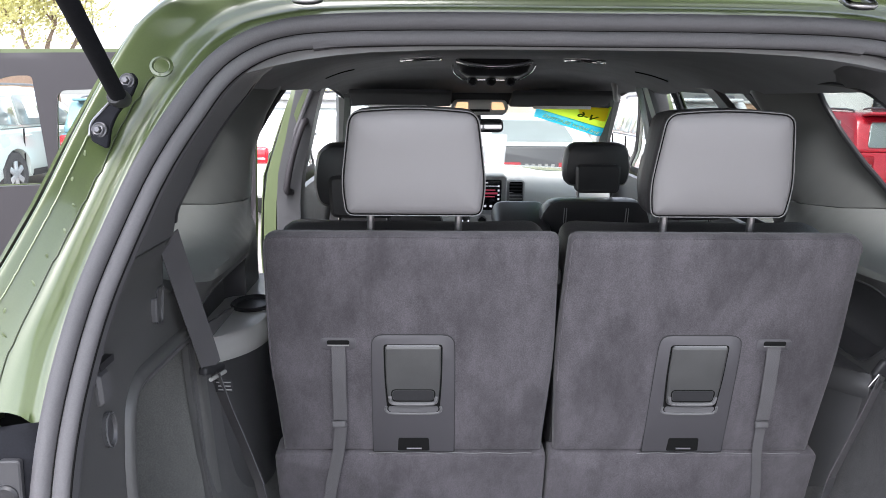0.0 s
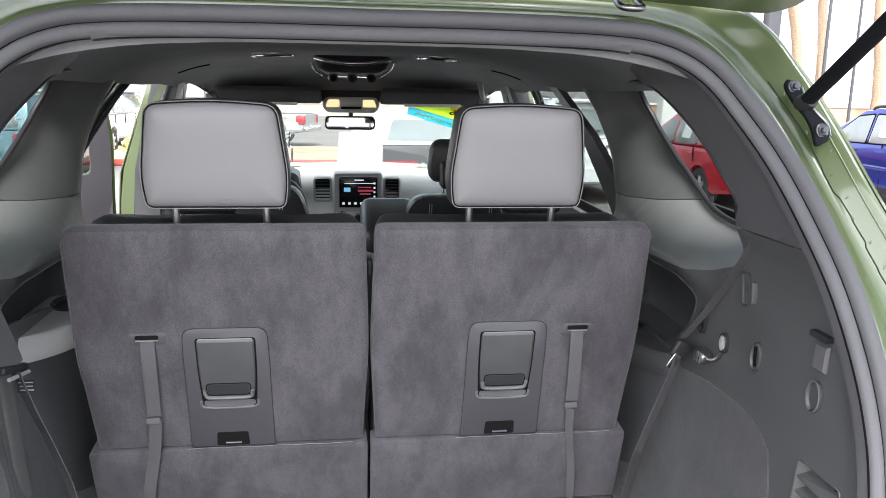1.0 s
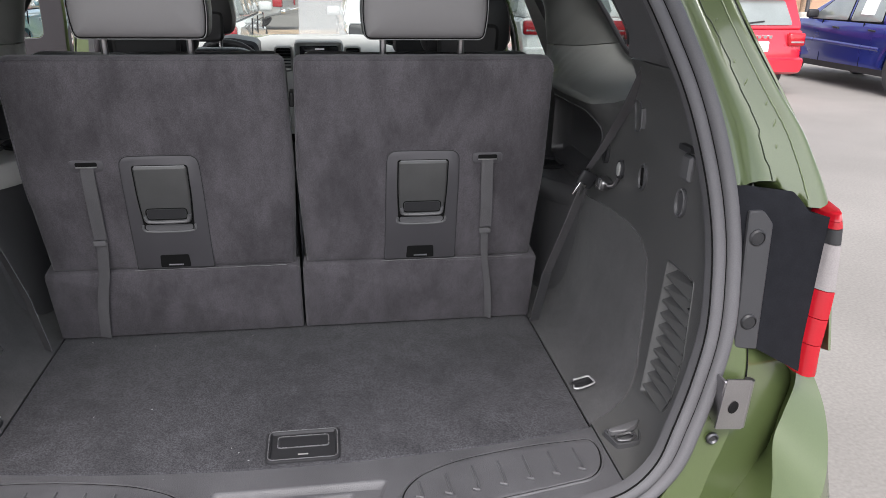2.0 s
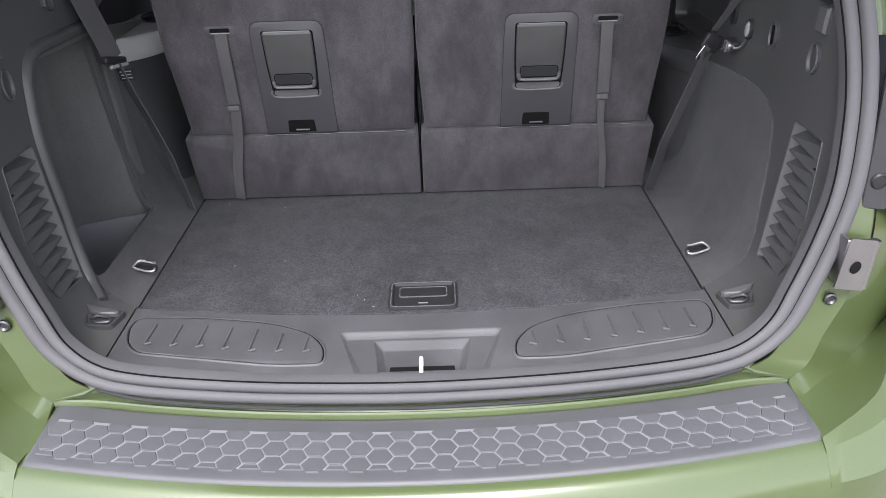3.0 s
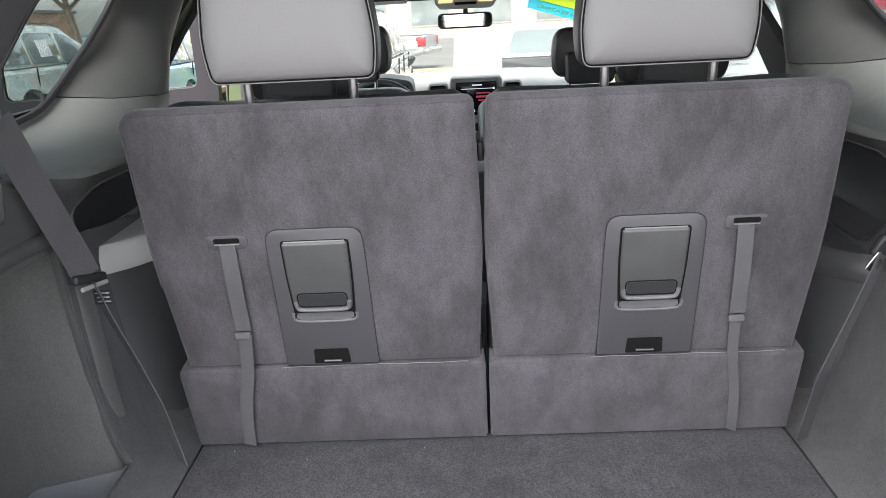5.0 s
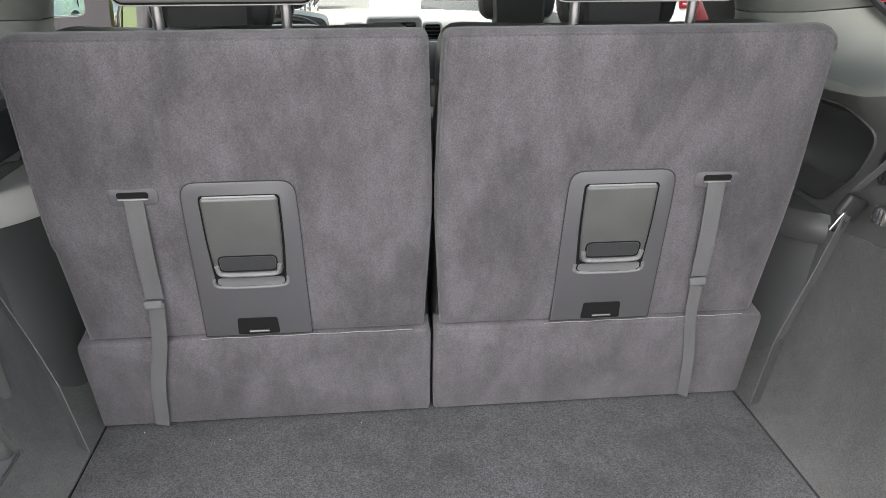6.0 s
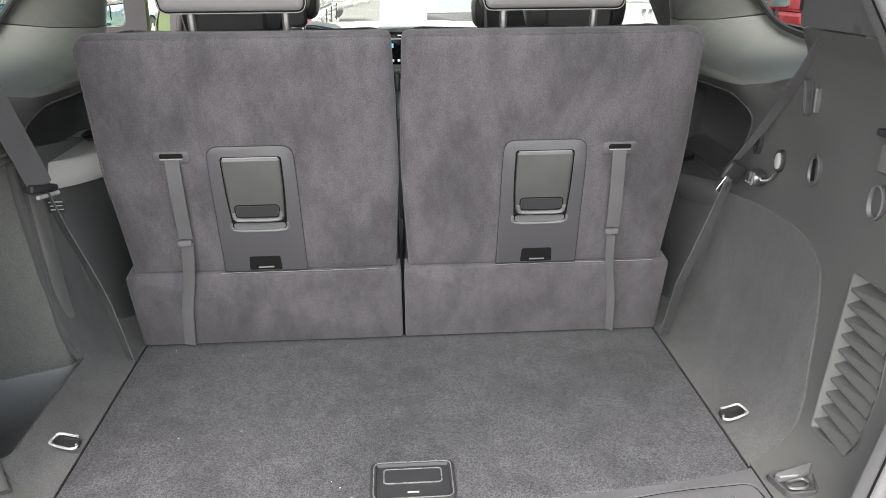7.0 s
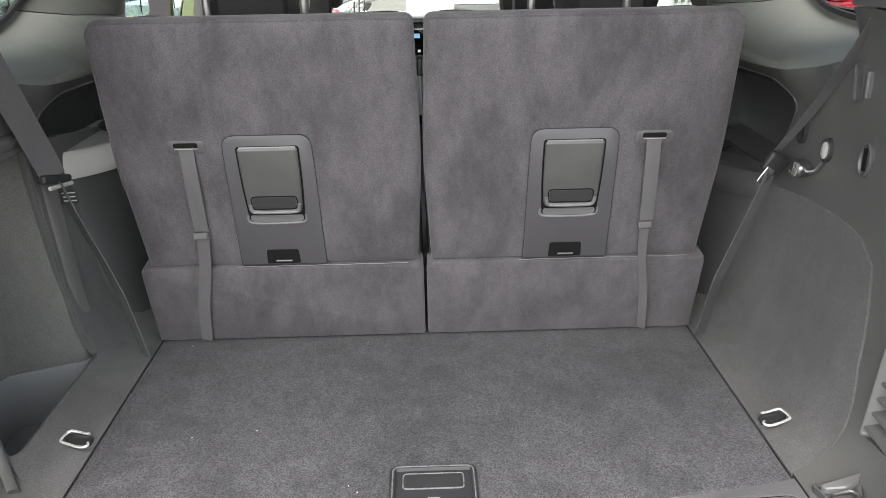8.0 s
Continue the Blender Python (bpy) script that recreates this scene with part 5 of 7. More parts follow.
dash_prof = spline([(2.62, 0.70), (2.66, 0.85), (2.70, 1.02), (2.72, 1.12), (2.80, 1.178), (2.95, 1.195), (3.15, 1.175), (3.25, 1.12)], 4)


def dash_top(x):
    return lerp(abs(x - 0.04), [0.0, 0.26, 0.36, 0.7], [0.0, 0.0, -0.02, -0.035])


bm = bmesh.new()
rows = [[bm.verts.new((x, y + 0.05 * (x / 0.75) ** 2, z + dash_top(x) * min(1, max(0, (z - 0.8) / 0.3)))) for y, z in [p[:2] for p in dash_prof]] for x in np.linspace(-0.76, 0.76, 33)]
for lo, hi in zip(rows, rows[1:]):
    for i in range(len(rows[0]) - 1):
        bm.faces.new((lo[i], lo[i + 1], hi[i + 1], hi[i]))
thicken(bm, 0.01)
dashboard = part("dashboard", bm, DASH, suv, "pale grey dashboard with a touch screen")
face = lambda y: (lambda x, z, d: Vector((x, y - d, z)))
bezel = part("console_face", slab(rounded([Vector(p) for p in [(-0.095, 0.88), (0.175, 0.88), (0.172, 1.190), (-0.092, 1.190)]], 0.025), [(0, -0.10), (0, 0.010), (0.006, 0.016), (0.014, 0.010)], face(2.70)), GREYTRIM, dashboard)
unit = part("touch_screen", slab(rect(0.040, 1.083, 0.205, 0.165, 0.008), [(0, 0.0), (0, 0.014), (0.004, 0.016)], face(2.70)), SCREEN, dashboard, "lit dark touch screen")
for x, z, w, h, mat in ((0.045, 1.150, 0.05, 0.006, SCREENTEXT), (0.075, 1.110, 0.07, 0.006, SCREENRED), (0.080, 1.092, 0.085, 0.010, SCREENRED), (0.078, 1.074, 0.06, 0.006, SCREENRED), (-0.02, 1.098, 0.035, 0.022, SCREENBLUE), (0.045, 1.132, 0.16, 0.003, SCREENTEXT)):
    part("screen_mark", slab(rect(x, z, w, h), [(0, 0.016), (0, 0.0172)], face(2.70)), mat, unit)
for i in range(6):
    part("screen_icon", slab(rect(-0.04 + i * 0.032, 1.022, 0.014, 0.012, 0.002), [(0, 0.016), (0, 0.0172)], face(2.70)), SCREENTEXT, unit)
for i in range(4):
    part("screen_icon", slab(rect(0.128, 1.06 + i * 0.024, 0.010, 0.010), [(0, 0.016), (0, 0.0172)], face(2.70)), SCREENTEXT, unit)
for x in (-0.05, 0.04, 0.13):
    part("knob", lathe([(0.028, 0), (0.028, 0.012), (0.023, 0.022), (0.018, 0.018), (0.005, 0.018)], 20, Matrix.Translation((x, 2.69, 0.955 - (0.012 if x == 0.04 else 0))) @ pose(0, 0, 0, 90)), CHROME, bezel)
for x, w in ((-0.152, 0.080), (0.225, 0.074)):
    vent = part("air_vent", slab(rect(x, 1.095, w + 0.02, 0.135, 0.022), [(0, -0.06), (0, 0.008), (0.008, 0.012), (0.012, -0.01)], face(2.71)), GREYTRIM, dashboard)
    part("vent_back", slab(rect(x, 1.095, w, 0.112, 0.012), [(0, -0.008), (0, -0.004)], face(2.71)), VOID, vent)
    for i in range(6):
        part("slat", slab(rect(x, 1.052 + i * 0.0175, w - 0.004, 0.006), [(0, -0.003), (0, 0.009)], face(2.71)), BLACK, vent)
# steering wheel and binnacle
wheel = part("steering_wheel", tube(spline([Matrix.Translation((-0.42, 2.36, 1.04)) @ pose(0, 0, 0, 68) @ Vector((0.185 * math.cos(a), 0.185 * math.sin(a), 0)) for a in np.linspace(0, 2 * math.pi, 17)[:-1]], 3, True), 0.017, 10, True), LEATHER, suv, "black leather steering wheel")
part("hub", lathe([(0.085, -0.03), (0.085, 0.0), (0.06, 0.02), (0.02, 0.026)], 20, Matrix.Translation((-0.42, 2.38, 1.04)) @ pose(0, 0, 0, 68)), BLACK, wheel)
part("spoke", block(0.34, 0.03, 0.02, 0.008, Matrix.Translation((-0.42, 2.37, 1.04)) @ pose(0, 0, 0, 68)), BLACK, wheel)
part("column", tube([(-0.42, 2.40, 1.03), (-0.42, 2.70, 0.98)], 0.045), BLACK, wheel)
part("binnacle", slab(rounded([Vector(p) for p in [(-0.58, 1.08), (-0.26, 1.08), (-0.28, 1.19), (-0.42, 1.215), (-0.56, 1.19)]], 0.03), [(0, 0.0), (0, 0.20), (0.02, 0.22)], lambda x, z, d: Vector((x, 2.84 - d, z))), BLACK, dashboard)
# papers and painted lettering on the glass
on_glass = lambda x, v, d: screen_at(x, v) + Vector((0, -0.008 - d, -0.004))
sheet_mat = thin_sheet("paper sheet", (0.80, 0.81, 0.80), 0.72, 0.75)
sheet = part("paper_sheet", slab([Vector(p) for p in [(-0.06, 0.44), (0.18, 0.44), (0.20, 0.99), (-0.08, 0.99)]], [(0, 0), (0, 0.001)], on_glass), sheet_mat, pane, "pale paper sheet on the windscreen")
STICKY = thin_sheet("lime sticker", (0.62, 0.85, 0.05))
STICKD = thin_sheet("dark olive sticker lettering", (0.10, 0.14, 0.02))
STICKB = thin_sheet("turquoise sticker", (0.03, 0.50, 0.66), 0.05)
STICKO = thin_sheet("orange sticker", (0.90, 0.62, 0.04))
STICKW = thin_sheet("pale sticker lettering", (0.90, 0.93, 0.62))
glass_sheet = lambda loop, d: panel([Vector(p) for p in loop], [], lambda x, v: on_glass(x, v, d), 0.03, 0.0)
banner = part("window_sticker", glass_sheet([(0.33, 0.105), (0.665, 0.105), (0.672, 0.343), (0.33, 0.147)], 0.0), STICKY, pane, "lime green sales sticker")
part("sticker_patch", glass_sheet(rounded([Vector(p) for p in [(0.50, 0.110), (0.655, 0.110), (0.665, 0.275), (0.53, 0.200)]], 0.03), 0.003), STICKO, banner)
part("sticker_band", glass_sheet([(0.295, 0.220), (0.298, 0.140), (0.318, 0.140), (0.672, 0.343), (0.672, 0.433), (0.645, 0.433)], 0.006), STICKB, banner)


def lettering(text, size, mat, parent, m):
    """Raised letters in the built-in font, turned into a plain mesh."""
    curve = bpy.data.curves.new("lettering", "FONT")
    curve.body, curve.size, curve.extrude, curve.offset = text, size, 0.0006, size * 0.02
    tmp = new("lettering", curve)
    me = bpy.data.meshes.new_from_object(tmp)
    bpy.data.objects.remove(tmp)
    me.materials.clear()
    me.materials.append(mat)
    ob = new("lettering", me)
    ob.parent, ob.matrix_local = parent, m
    return ob


# the words face the road, so that they read backwards from inside
a, b = on_glass(0.652, 0.415, 0.020), on_glass(0.310, 0.203, 0.020)
along = (b - a).normalized()
upw = (on_glass(0.5, 0.0, 0) - on_glass(0.5, 0.3, 0)).normalized()
upw = (upw - along * upw.dot(along)).normalized()
basis = Matrix((along, upw, along.cross(upw))).transposed().to_4x4()
lettering("3rd ROW SEATING", 0.041, STICKW, banner, Matrix.Translation(a) @ basis)
lettering("V-6", 0.072, STICKD, banner, Matrix.Translation(on_glass(0.60, 0.262, 0.020)) @ basis)

# ---- floor, doors, pillars of the cabin ----
part("cabin_floor", slab([Vector(p) for p in [(-0.86, 0.06), (0.86, 0.06), (0.86, 3.3), (-0.86, 3.3)]], [(0, 0.0), (0, 0.10)], lambda x, y, d: Vector((x, y, 0.40 + d))), FLOORPILE, suv)
part("under_floor", slab([Vector(p) for p in [(-0.86, -0.60), (0.86, -0.60), (0.86, 0.05), (-0.86, 0.05)]], [(0, 0.0), (0, 0.03)], lambda x, y, d: Vector((x, y, 0.42 + d))), BLACK, suv)
part("bulkhead", slab([Vector(p) for p in [(-0.84, 0.45), (0.84, 0.45), (0.84, 1.10), (-0.84, 1.10)]], [(0, 0.0), (0, 0.02)], lambda x, z, d: Vector((x, 3.28 + d, z))), BLACK, suv)
part("bonnet", panel([(-0.84, 3.30), (0.84, 3.30), (0.80, 4.0), (0.70, 4.24), (-0.70, 4.24), (-0.80, 4.0)], [], lambda x, y: Vector((x, y, 1.155 - 0.03 * (x / 0.8) ** 2 - 0.12 * ((y - 3.3) / 0.95) ** 2)), 0.1, 0.004), GREEN, suv)
part("front_face", slab(rounded([Vector(p) for p in [(-0.80, 0.36), (0.80, 0.36), (0.80, 1.0), (-0.80, 1.0)]], 0.06), [(0, 0.0), (0, 0.06), (0.03, 0.09)], lambda x, z, d: Vector((x, 4.20 + d, z))), BLACK, suv)


def door_card(side, m, parent):
    """A rear door seen from inside: padded card, armrest, speaker, window frame, glass."""
    w = lambda y, z, d: m @ Vector((y, d, z))
    line = [Vector(p) for p in [(0.06, 0.02), (0.92, 0.02), (1.06, 0.30), (1.20, 0.55), (1.24, 0.80), (1.18, 1.05), (1.08, 1.20), (1.02, 1.275), (0.96, 1.305), (0.50, 1.315), (0.06, 1.31), (0.02, 0.95)]]
    line = rounded(line, 0.05)
    main = rounded([Vector(p) for p in [(0.10, 0.82), (0.765, 0.82), (0.745, 1.09), (0.735, 1.172), (0.10, 1.195)]], 0.03)
    small = rounded([Vector(p) for p in [(0.790, 0.82), (1.16, 0.82), (1.12, 0.99), (0.975, 1.195), (0.89, 1.226), (0.815, 1.226)]], [0.01, 0.04, 0.05, 0.05, 0.04, 0.015])
    door = part("rear_door", panel(line, [main, small], lambda y, z: w(y, z, 0.0), 0.09, 0.028), DOORTRIM, parent, "open rear door with a dark trim card")
    part("door_skin", panel(inset(line, -0.015), [main, small], lambda y, z: w(y, z, 0.034 * side), 0.09, 0.004), GREEN, door)
    part("door_seal", sweep([w(p.x, p.y, -0.012 * side) for p in inset(line, 0.03)], [(0.008 * math.cos(a), 0.008 * math.sin(a)) for a in np.linspace(0, 2 * math.pi, 8)[:-1]], True, caps=False), BLACK, door)
    for h in (main, small):
        p = part("window_pane", panel(inset(h, -0.01), [], lambda y, z: w(y, z, 0.016 * side), 0.1, 0.003), CLEAR, door)
        p.visible_shadow = False
    part("armrest", slab(rounded([Vector(p) for p in [(0.15, 0.52), (0.80, 0.58), (0.80, 0.66), (0.15, 0.62)]], 0.03), [(0, 0.0), (0, -0.05 * side), (0.015, -0.07 * side)], w), GREYTRIM, door)
    part("speaker", lathe([(0.085, 0), (0.085, 0.012), (0.072, 0.016), (0.06, 0.008), (0.02, 0.014)], 24, m @ Matrix.Translation((0.30, -0.002 * side, 0.24)) @ pose(0, 0, 0, 90 * side)), BLACK, door)
    part("tweeter", lathe([(0.034, 0), (0.034, 0.010), (0.026, 0.014), (0.022, 0.006), (0.008, 0.008)], 20, m @ Matrix.Translation((0.10, -0.002 * side, 0.755)) @ pose(0, 0, 0, 90 * side)), GREYTRIM, door)
    part("door_pull", tube(spline([w(y, z, -0.03 * side) for y, z in [(0.22, 0.68), (0.24, 0.72), (0.34, 0.73), (0.37, 0.70)]], 4), 0.012), CHROME, door)
    return door


DOORTRIM = material("door trim", (0.026, 0.023, 0.026), 0.55, vary=0.06, grain=0.1, grain_scale=700)
# open left door: hinged at the middle pillar and swung out
door_card(-1, Matrix.Translation((-0.955, 1.80, 0.48)) @ pose(0, 0, 0, 0, 0, 200), suv)
# closed right door card
w = lambda y, z: Vector((0.80 + lerp(z, [0.5, 1.0, 1.3, 1.72], [0.06, 0.06, 0.03, -0.13]), y, z))
part("door_card", panel([Vector(p) for p in [(0.60, 0.50), (1.92, 0.50), (1.92, 1.73), (1.12, 1.72), (0.84, 1.55), (0.68, 1.38), (0.60, 1.10)]], [rounded([Vector(p) for p in [(0.84, 1.24), (1.84, 1.24), (1.84, 1.70), (1.16, 1.69), (0.98, 1.58)]], 0.03)], w, 0.06, 0.02), PLASTIC, suv, "closed rear door card in dark plastic")
for s in (-1, 1):
    part("front_door_card", panel([Vector(p) for p in [(1.80, 0.50), (3.0, 0.50), (3.0, 1.20), (1.80, 1.22)]], [], lambda y, z: Vector((s * 0.84, y, z)), 0.1, 0.03), PLASTIC, suv)
    by = 1.77 if s < 0 else 2.02
    pillar = part("middle_pillar", sweep(spline([(s * 0.83, by, 0.50), (s * 0.83, by, 1.2), (s * 0.785, by, 1.45), (s * 0.735, by, 1.65), (s * 0.700, by + 0.02, 1.75)], 3), [(-0.050, -0.05), (0.045, -0.065), (0.055, 0.0), (0.045, 0.065), (-0.050, 0.05), (-0.058, 0.0)], out=lambda i, t: (s, 0, 0)), TRIMDARK, suv)
    part("grab_handle", tube(spline([(s * 0.815, by - 0.05, 1.245), (s * 0.825, by - 0.095, 1.262), (s * 0.800, by - 0.105, 1.38), (s * 0.757, by - 0.095, 1.515), (s * 0.745, by - 0.05, 1.535)], 5), 0.014, 10), DOORTRIM, pillar)
    part("body_pillar", sweep(spline([(s * 0.935, by, 0.48), (s * 0.908, by, 1.2), (s * 0.845, by, 1.45), (s * 0.778, by, 1.65), (s * 0.745, by + 0.02, 1.76)], 3), [(-0.028, -0.045), (0.022, -0.045), (0.027, 0.0), (0.022, 0.045), (-0.028, 0.045)], out=lambda i, t: (s, 0, 0)), GREEN, suv)
    part("side_mirror", block(0.20, 0.10, 0.15, 0.035, pose(s * 1.06, 2.92, 1.22)), BLACK, suv)
# left door opening: painted frame and sill behind it
loop = [Vector(p) for p in REAR_DOOR]
part("door_frame", panel(inset(loop, -0.03), [inset(loop, 0.035)], lambda y, z: Vector((-(skin_x(y, z) - 0.05), y, z)), 0.08, 0.02), GREEN, suv)
part("door_frame_seal", sweep([Vector((-(skin_x(p.x, p.y) - 0.075), p.x, p.y)) for p in inset(loop, 0.035)], [(0.010 * math.cos(a), 0.010 * math.sin(a)) for a in np.linspace(0, 2 * math.pi, 8)[:-1]], True, caps=False), RUBBER, suv)


def armrest(side):
    """The moulded ledge beside the third row, with a cup well."""
    line = rounded([Vector(p) for p in [(0.15, 0.605), (0.62, 0.590), (0.62, 0.745), (0.03, 0.745)]], [0.10, 0.02, 0.02, 0.03], 7)
    top = 1.196 if side < 0 else 1.12
    # left cap takes a pale copy of the trim: open-door light as colour
    a = part("side_armrest", slab(line, [(-0.002, -0.052), (-0.006, -0.040), (-0.004, -0.022), (0.002, -0.008), (0.006, -0.002), (0.016, 0.0)], lambda y, x, d: Vector((side * x, y, top + d))), TRIMDARK if side > 0 else ARMLIT, suv, "moulded side armrest with a cup well")
    part("armrest_base", slab(line, [(0.0, -0.42), (0.010, -0.20), (0.006, -0.050)], lambda y, x, d: Vector((side * x, y, top + d))), TRIMDARK, a)
    part("cup_well", lathe([(0.046, -0.004), (0.050, 0.006), (0.046, 0.009), (0.041, 0.004), (0.040, 0.0005)], 26, Matrix.Translation((side * 0.655, 0.32, top)) @ Matrix.Diagonal((1, 1.25, 1, 1))), BLACK, a)


# lit tone of the armrest plastic, used on the door-side cap only
ARMLIT = material("lit armrest plastic", (0.46, 0.455, 0.44), 0.32, vary=0.05, grain=0.1, grain_scale=800)
for side in (-1, 1):
    armrest(side)

# ---- liftgate above, struts, hinges ----
gate_at = lambda x, v: Vector((x, -0.15 - v * 1.12, 1.905 + v * 0.42 + 0.03 * math.sin(v * 3) - 0.03 * (x / 0.7) ** 2))
GATE = rounded([Vector(p) for p in [(-0.70, 0.0), (0.70, 0.0), (0.76, 0.35), (0.86, 0.70), (0.84, 1.0), (-0.84, 1.0), (-0.86, 0.70), (-0.76, 0.35)]], 0.06)
gate = part("liftgate", panel(GATE, [rounded([Vector(p) for p in [(-0.56, 0.14), (0.56, 0.14), (0.62, 0.50), (-0.62, 0.50)]], 0.05)], gate_at, 0.08, 0.05), GREEN, suv, "raised olive green liftgate")
part("gate_glass", panel(rounded([Vector(p) for p in [(-0.57, 0.13), (0.57, 0.13), (0.63, 0.51), (-0.63, 0.51)]], 0.05), [], lambda x, v: gate_at(x, v) + Vector((0, 0, 0.02)), 0.1, 0.004), PRIVACY, gate)
part("gate_trim", panel(rounded([Vector(p) for p in [(-0.62, 0.55), (0.62, 0.55), (0.70, 0.90), (-0.70, 0.90)]], 0.06), [], lambda x, v: gate_at(x, v) + Vector((0, 0, -0.06)), 0.08, 0.02), PLASTIC, gate, "dark inner trim of the liftgate")
part("gate_header", sweep([gate_at(x, 0.035) + Vector((0, 0, -0.035)) for x in np.linspace(-0.56, 0.56, 15)], [(-0.018, -0.05), (0.02, -0.05), (0.02, 0.06), (-0.012, 0.06)], out=lambda i, t: (0, 0, 1)), BLACK, gate)
for x in (-0.43, 0.43):
    part("hinge", tube(spline([(x - 0.018, -0.135, 1.85), (x - 0.018, -0.165, 1.838), (x, -0.175, 1.835), (x + 0.018, -0.165, 1.838), (x + 0.018, -0.135, 1.85)], 5), 0.006), STEEL, suv, "bare steel gate hinge")
for s in (-1, 1):
    a = Vector((s * 0.676, rear_y(0.676, 1.692) - 0.030, 1.692))
    b = a + Vector((-0.20 * s, -1.0, 0.49)) * 0.66
    strut = part("gas_strut", tube([a, b], 0.0115, 14), BRACKET, suv, "black gas strut of the liftgate")
    # ball mount reaching down from the gate's inner frame
    part("gate_mount", tube(spline([b + Vector((0, -0.006, -0.012)), b + Vector((s * 0.006, 0.0, 0.06)), Vector((b.x + s * 0.02, b.y, gate_at(b.x, (-0.15 - b.y) / 1.12).z + 0.02))], 4), 0.016, 10), BRACKET, strut)
    part("strut_socket", lathe([(0.011, -0.018), (0.0135, -0.008), (0.0135, 0.010), (0.010, 0.018)], 14, Matrix.Translation(a) @ pose(0, 0, 0, 80)), BLACK, strut)
    plate = part("strut_bracket", slab(rounded([Vector(p) for p in [(0.690, 1.622), (0.728, 1.634), (0.732, 1.658), (0.712, 1.678), (0.700, 1.690), (0.700, 1.715), (0.678, 1.728), (0.660, 1.715), (0.668, 1.690), (0.688, 1.668), (0.694, 1.648)]], 0.008), [(0, 0.0), (0, 0.006), (0.002, 0.008)],
                 lambda x, z, d: Vector((s * (0.692 + (x - 0.696) * 0.72), rear_y(x, z) + 0.006 - d, z))), BRACKET, strut)
    for x, z in ((0.713, 1.647), (0.680, 1.714)):
        part("bolt", lathe([(0.0085, 0), (0.0085, 0.002), (0.0052, 0.003), (0.0052, 0.007), (0.004, 0.008)], 6, Matrix.Translation((s * (0.692 + (x - 0.696) * 0.72), rear_y(x, z) - 0.002, z)) @ pose(0, 0, 0, 72, 0, s * 8)), BOLT, plate)
        part("washer", lathe([(0.0120, 0), (0.0120, 0.0025), (0.0100, 0.0035), (0.0085, 0.0025)], 18, Matrix.Translation((s * (0.692 + (x - 0.696) * 0.72), rear_y(x, z) - 0.002, z)) @ pose(0, 0, 0, 72, 0, s * 8)), BOLT, plate)
    # bright steel tube paints the highlight along the plate's rounded edge
    part("bracket_glint", tube(spline([(s * (0.692 + (x - 0.696) * 0.72), rear_y(x, z) - 0.003, z) for x, z in [(0.729, 1.640), (0.731, 1.658), (0.711, 1.679), (0.700, 1.692), (0.699, 1.714)]], 4), 0.002, 6), STEEL, plate)


# ---- wheels of the car ----
def road_wheel(parent, m, r=0.37, w=0.24, spokes=6):
    tyre = part("wheel", lathe([(r * 0.62, -w / 2), (r * 0.90, -w / 2), (r * 0.985, -w * 0.40), (r, -w * 0.2), (r, w * 0.2), (r * 0.985, w * 0.40), (r * 0.90, w / 2), (r * 0.62, w / 2), (r * 0.60, w * 0.3)], 28, m), TYRE, parent)
    part("rim", lathe([(r * 0.64, w * 0.30), (r * 0.64, w * 0.49), (r * 0.59, w * 0.50), (r * 0.56, w * 0.34), (r * 0.3, w * 0.22), (0.01, w * 0.22)], 28, m), material_cache("rim dark", lambda: material("rim dark", (0.06, 0.06, 0.06), 0.5, metal=0.5)), tyre)
    for i in range(spokes):
        part("spoke", block(r * 0.60, r * 0.24, 0.03, 0.008, m @ pose(0, 0, w * 0.42, 0, 0, i * 360 / spokes) @ pose(r * 0.31, 0, 0)), ALLOY, tyre)
    part("hub_cap", lathe([(r * 0.16, w * 0.38), (r * 0.15, w * 0.47), (r * 0.08, w * 0.49)], 14, m), ALLOY, tyre)
    return tyre


CACHE = {}


def material_cache(key, make):
    if key not in CACHE:
        CACHE[key] = make()
    return CACHE[key]


for s in (-1, 1):
    for y, z in ((0.60, 0.325), (3.62, 0.245)):
        road_wheel(suv, pose(s * 0.82, y, z, 0, 90 * s, 0))


# ---- third-row seats ----
def lean(z, d=0.0):
    return 0.05 - 0.2117 * (z - 0.80) - 0.976 * d


def on_seat(cx):
    return lambda x, z, d: Vector((cx + x, lean(z, d), z - 0.21 * d))


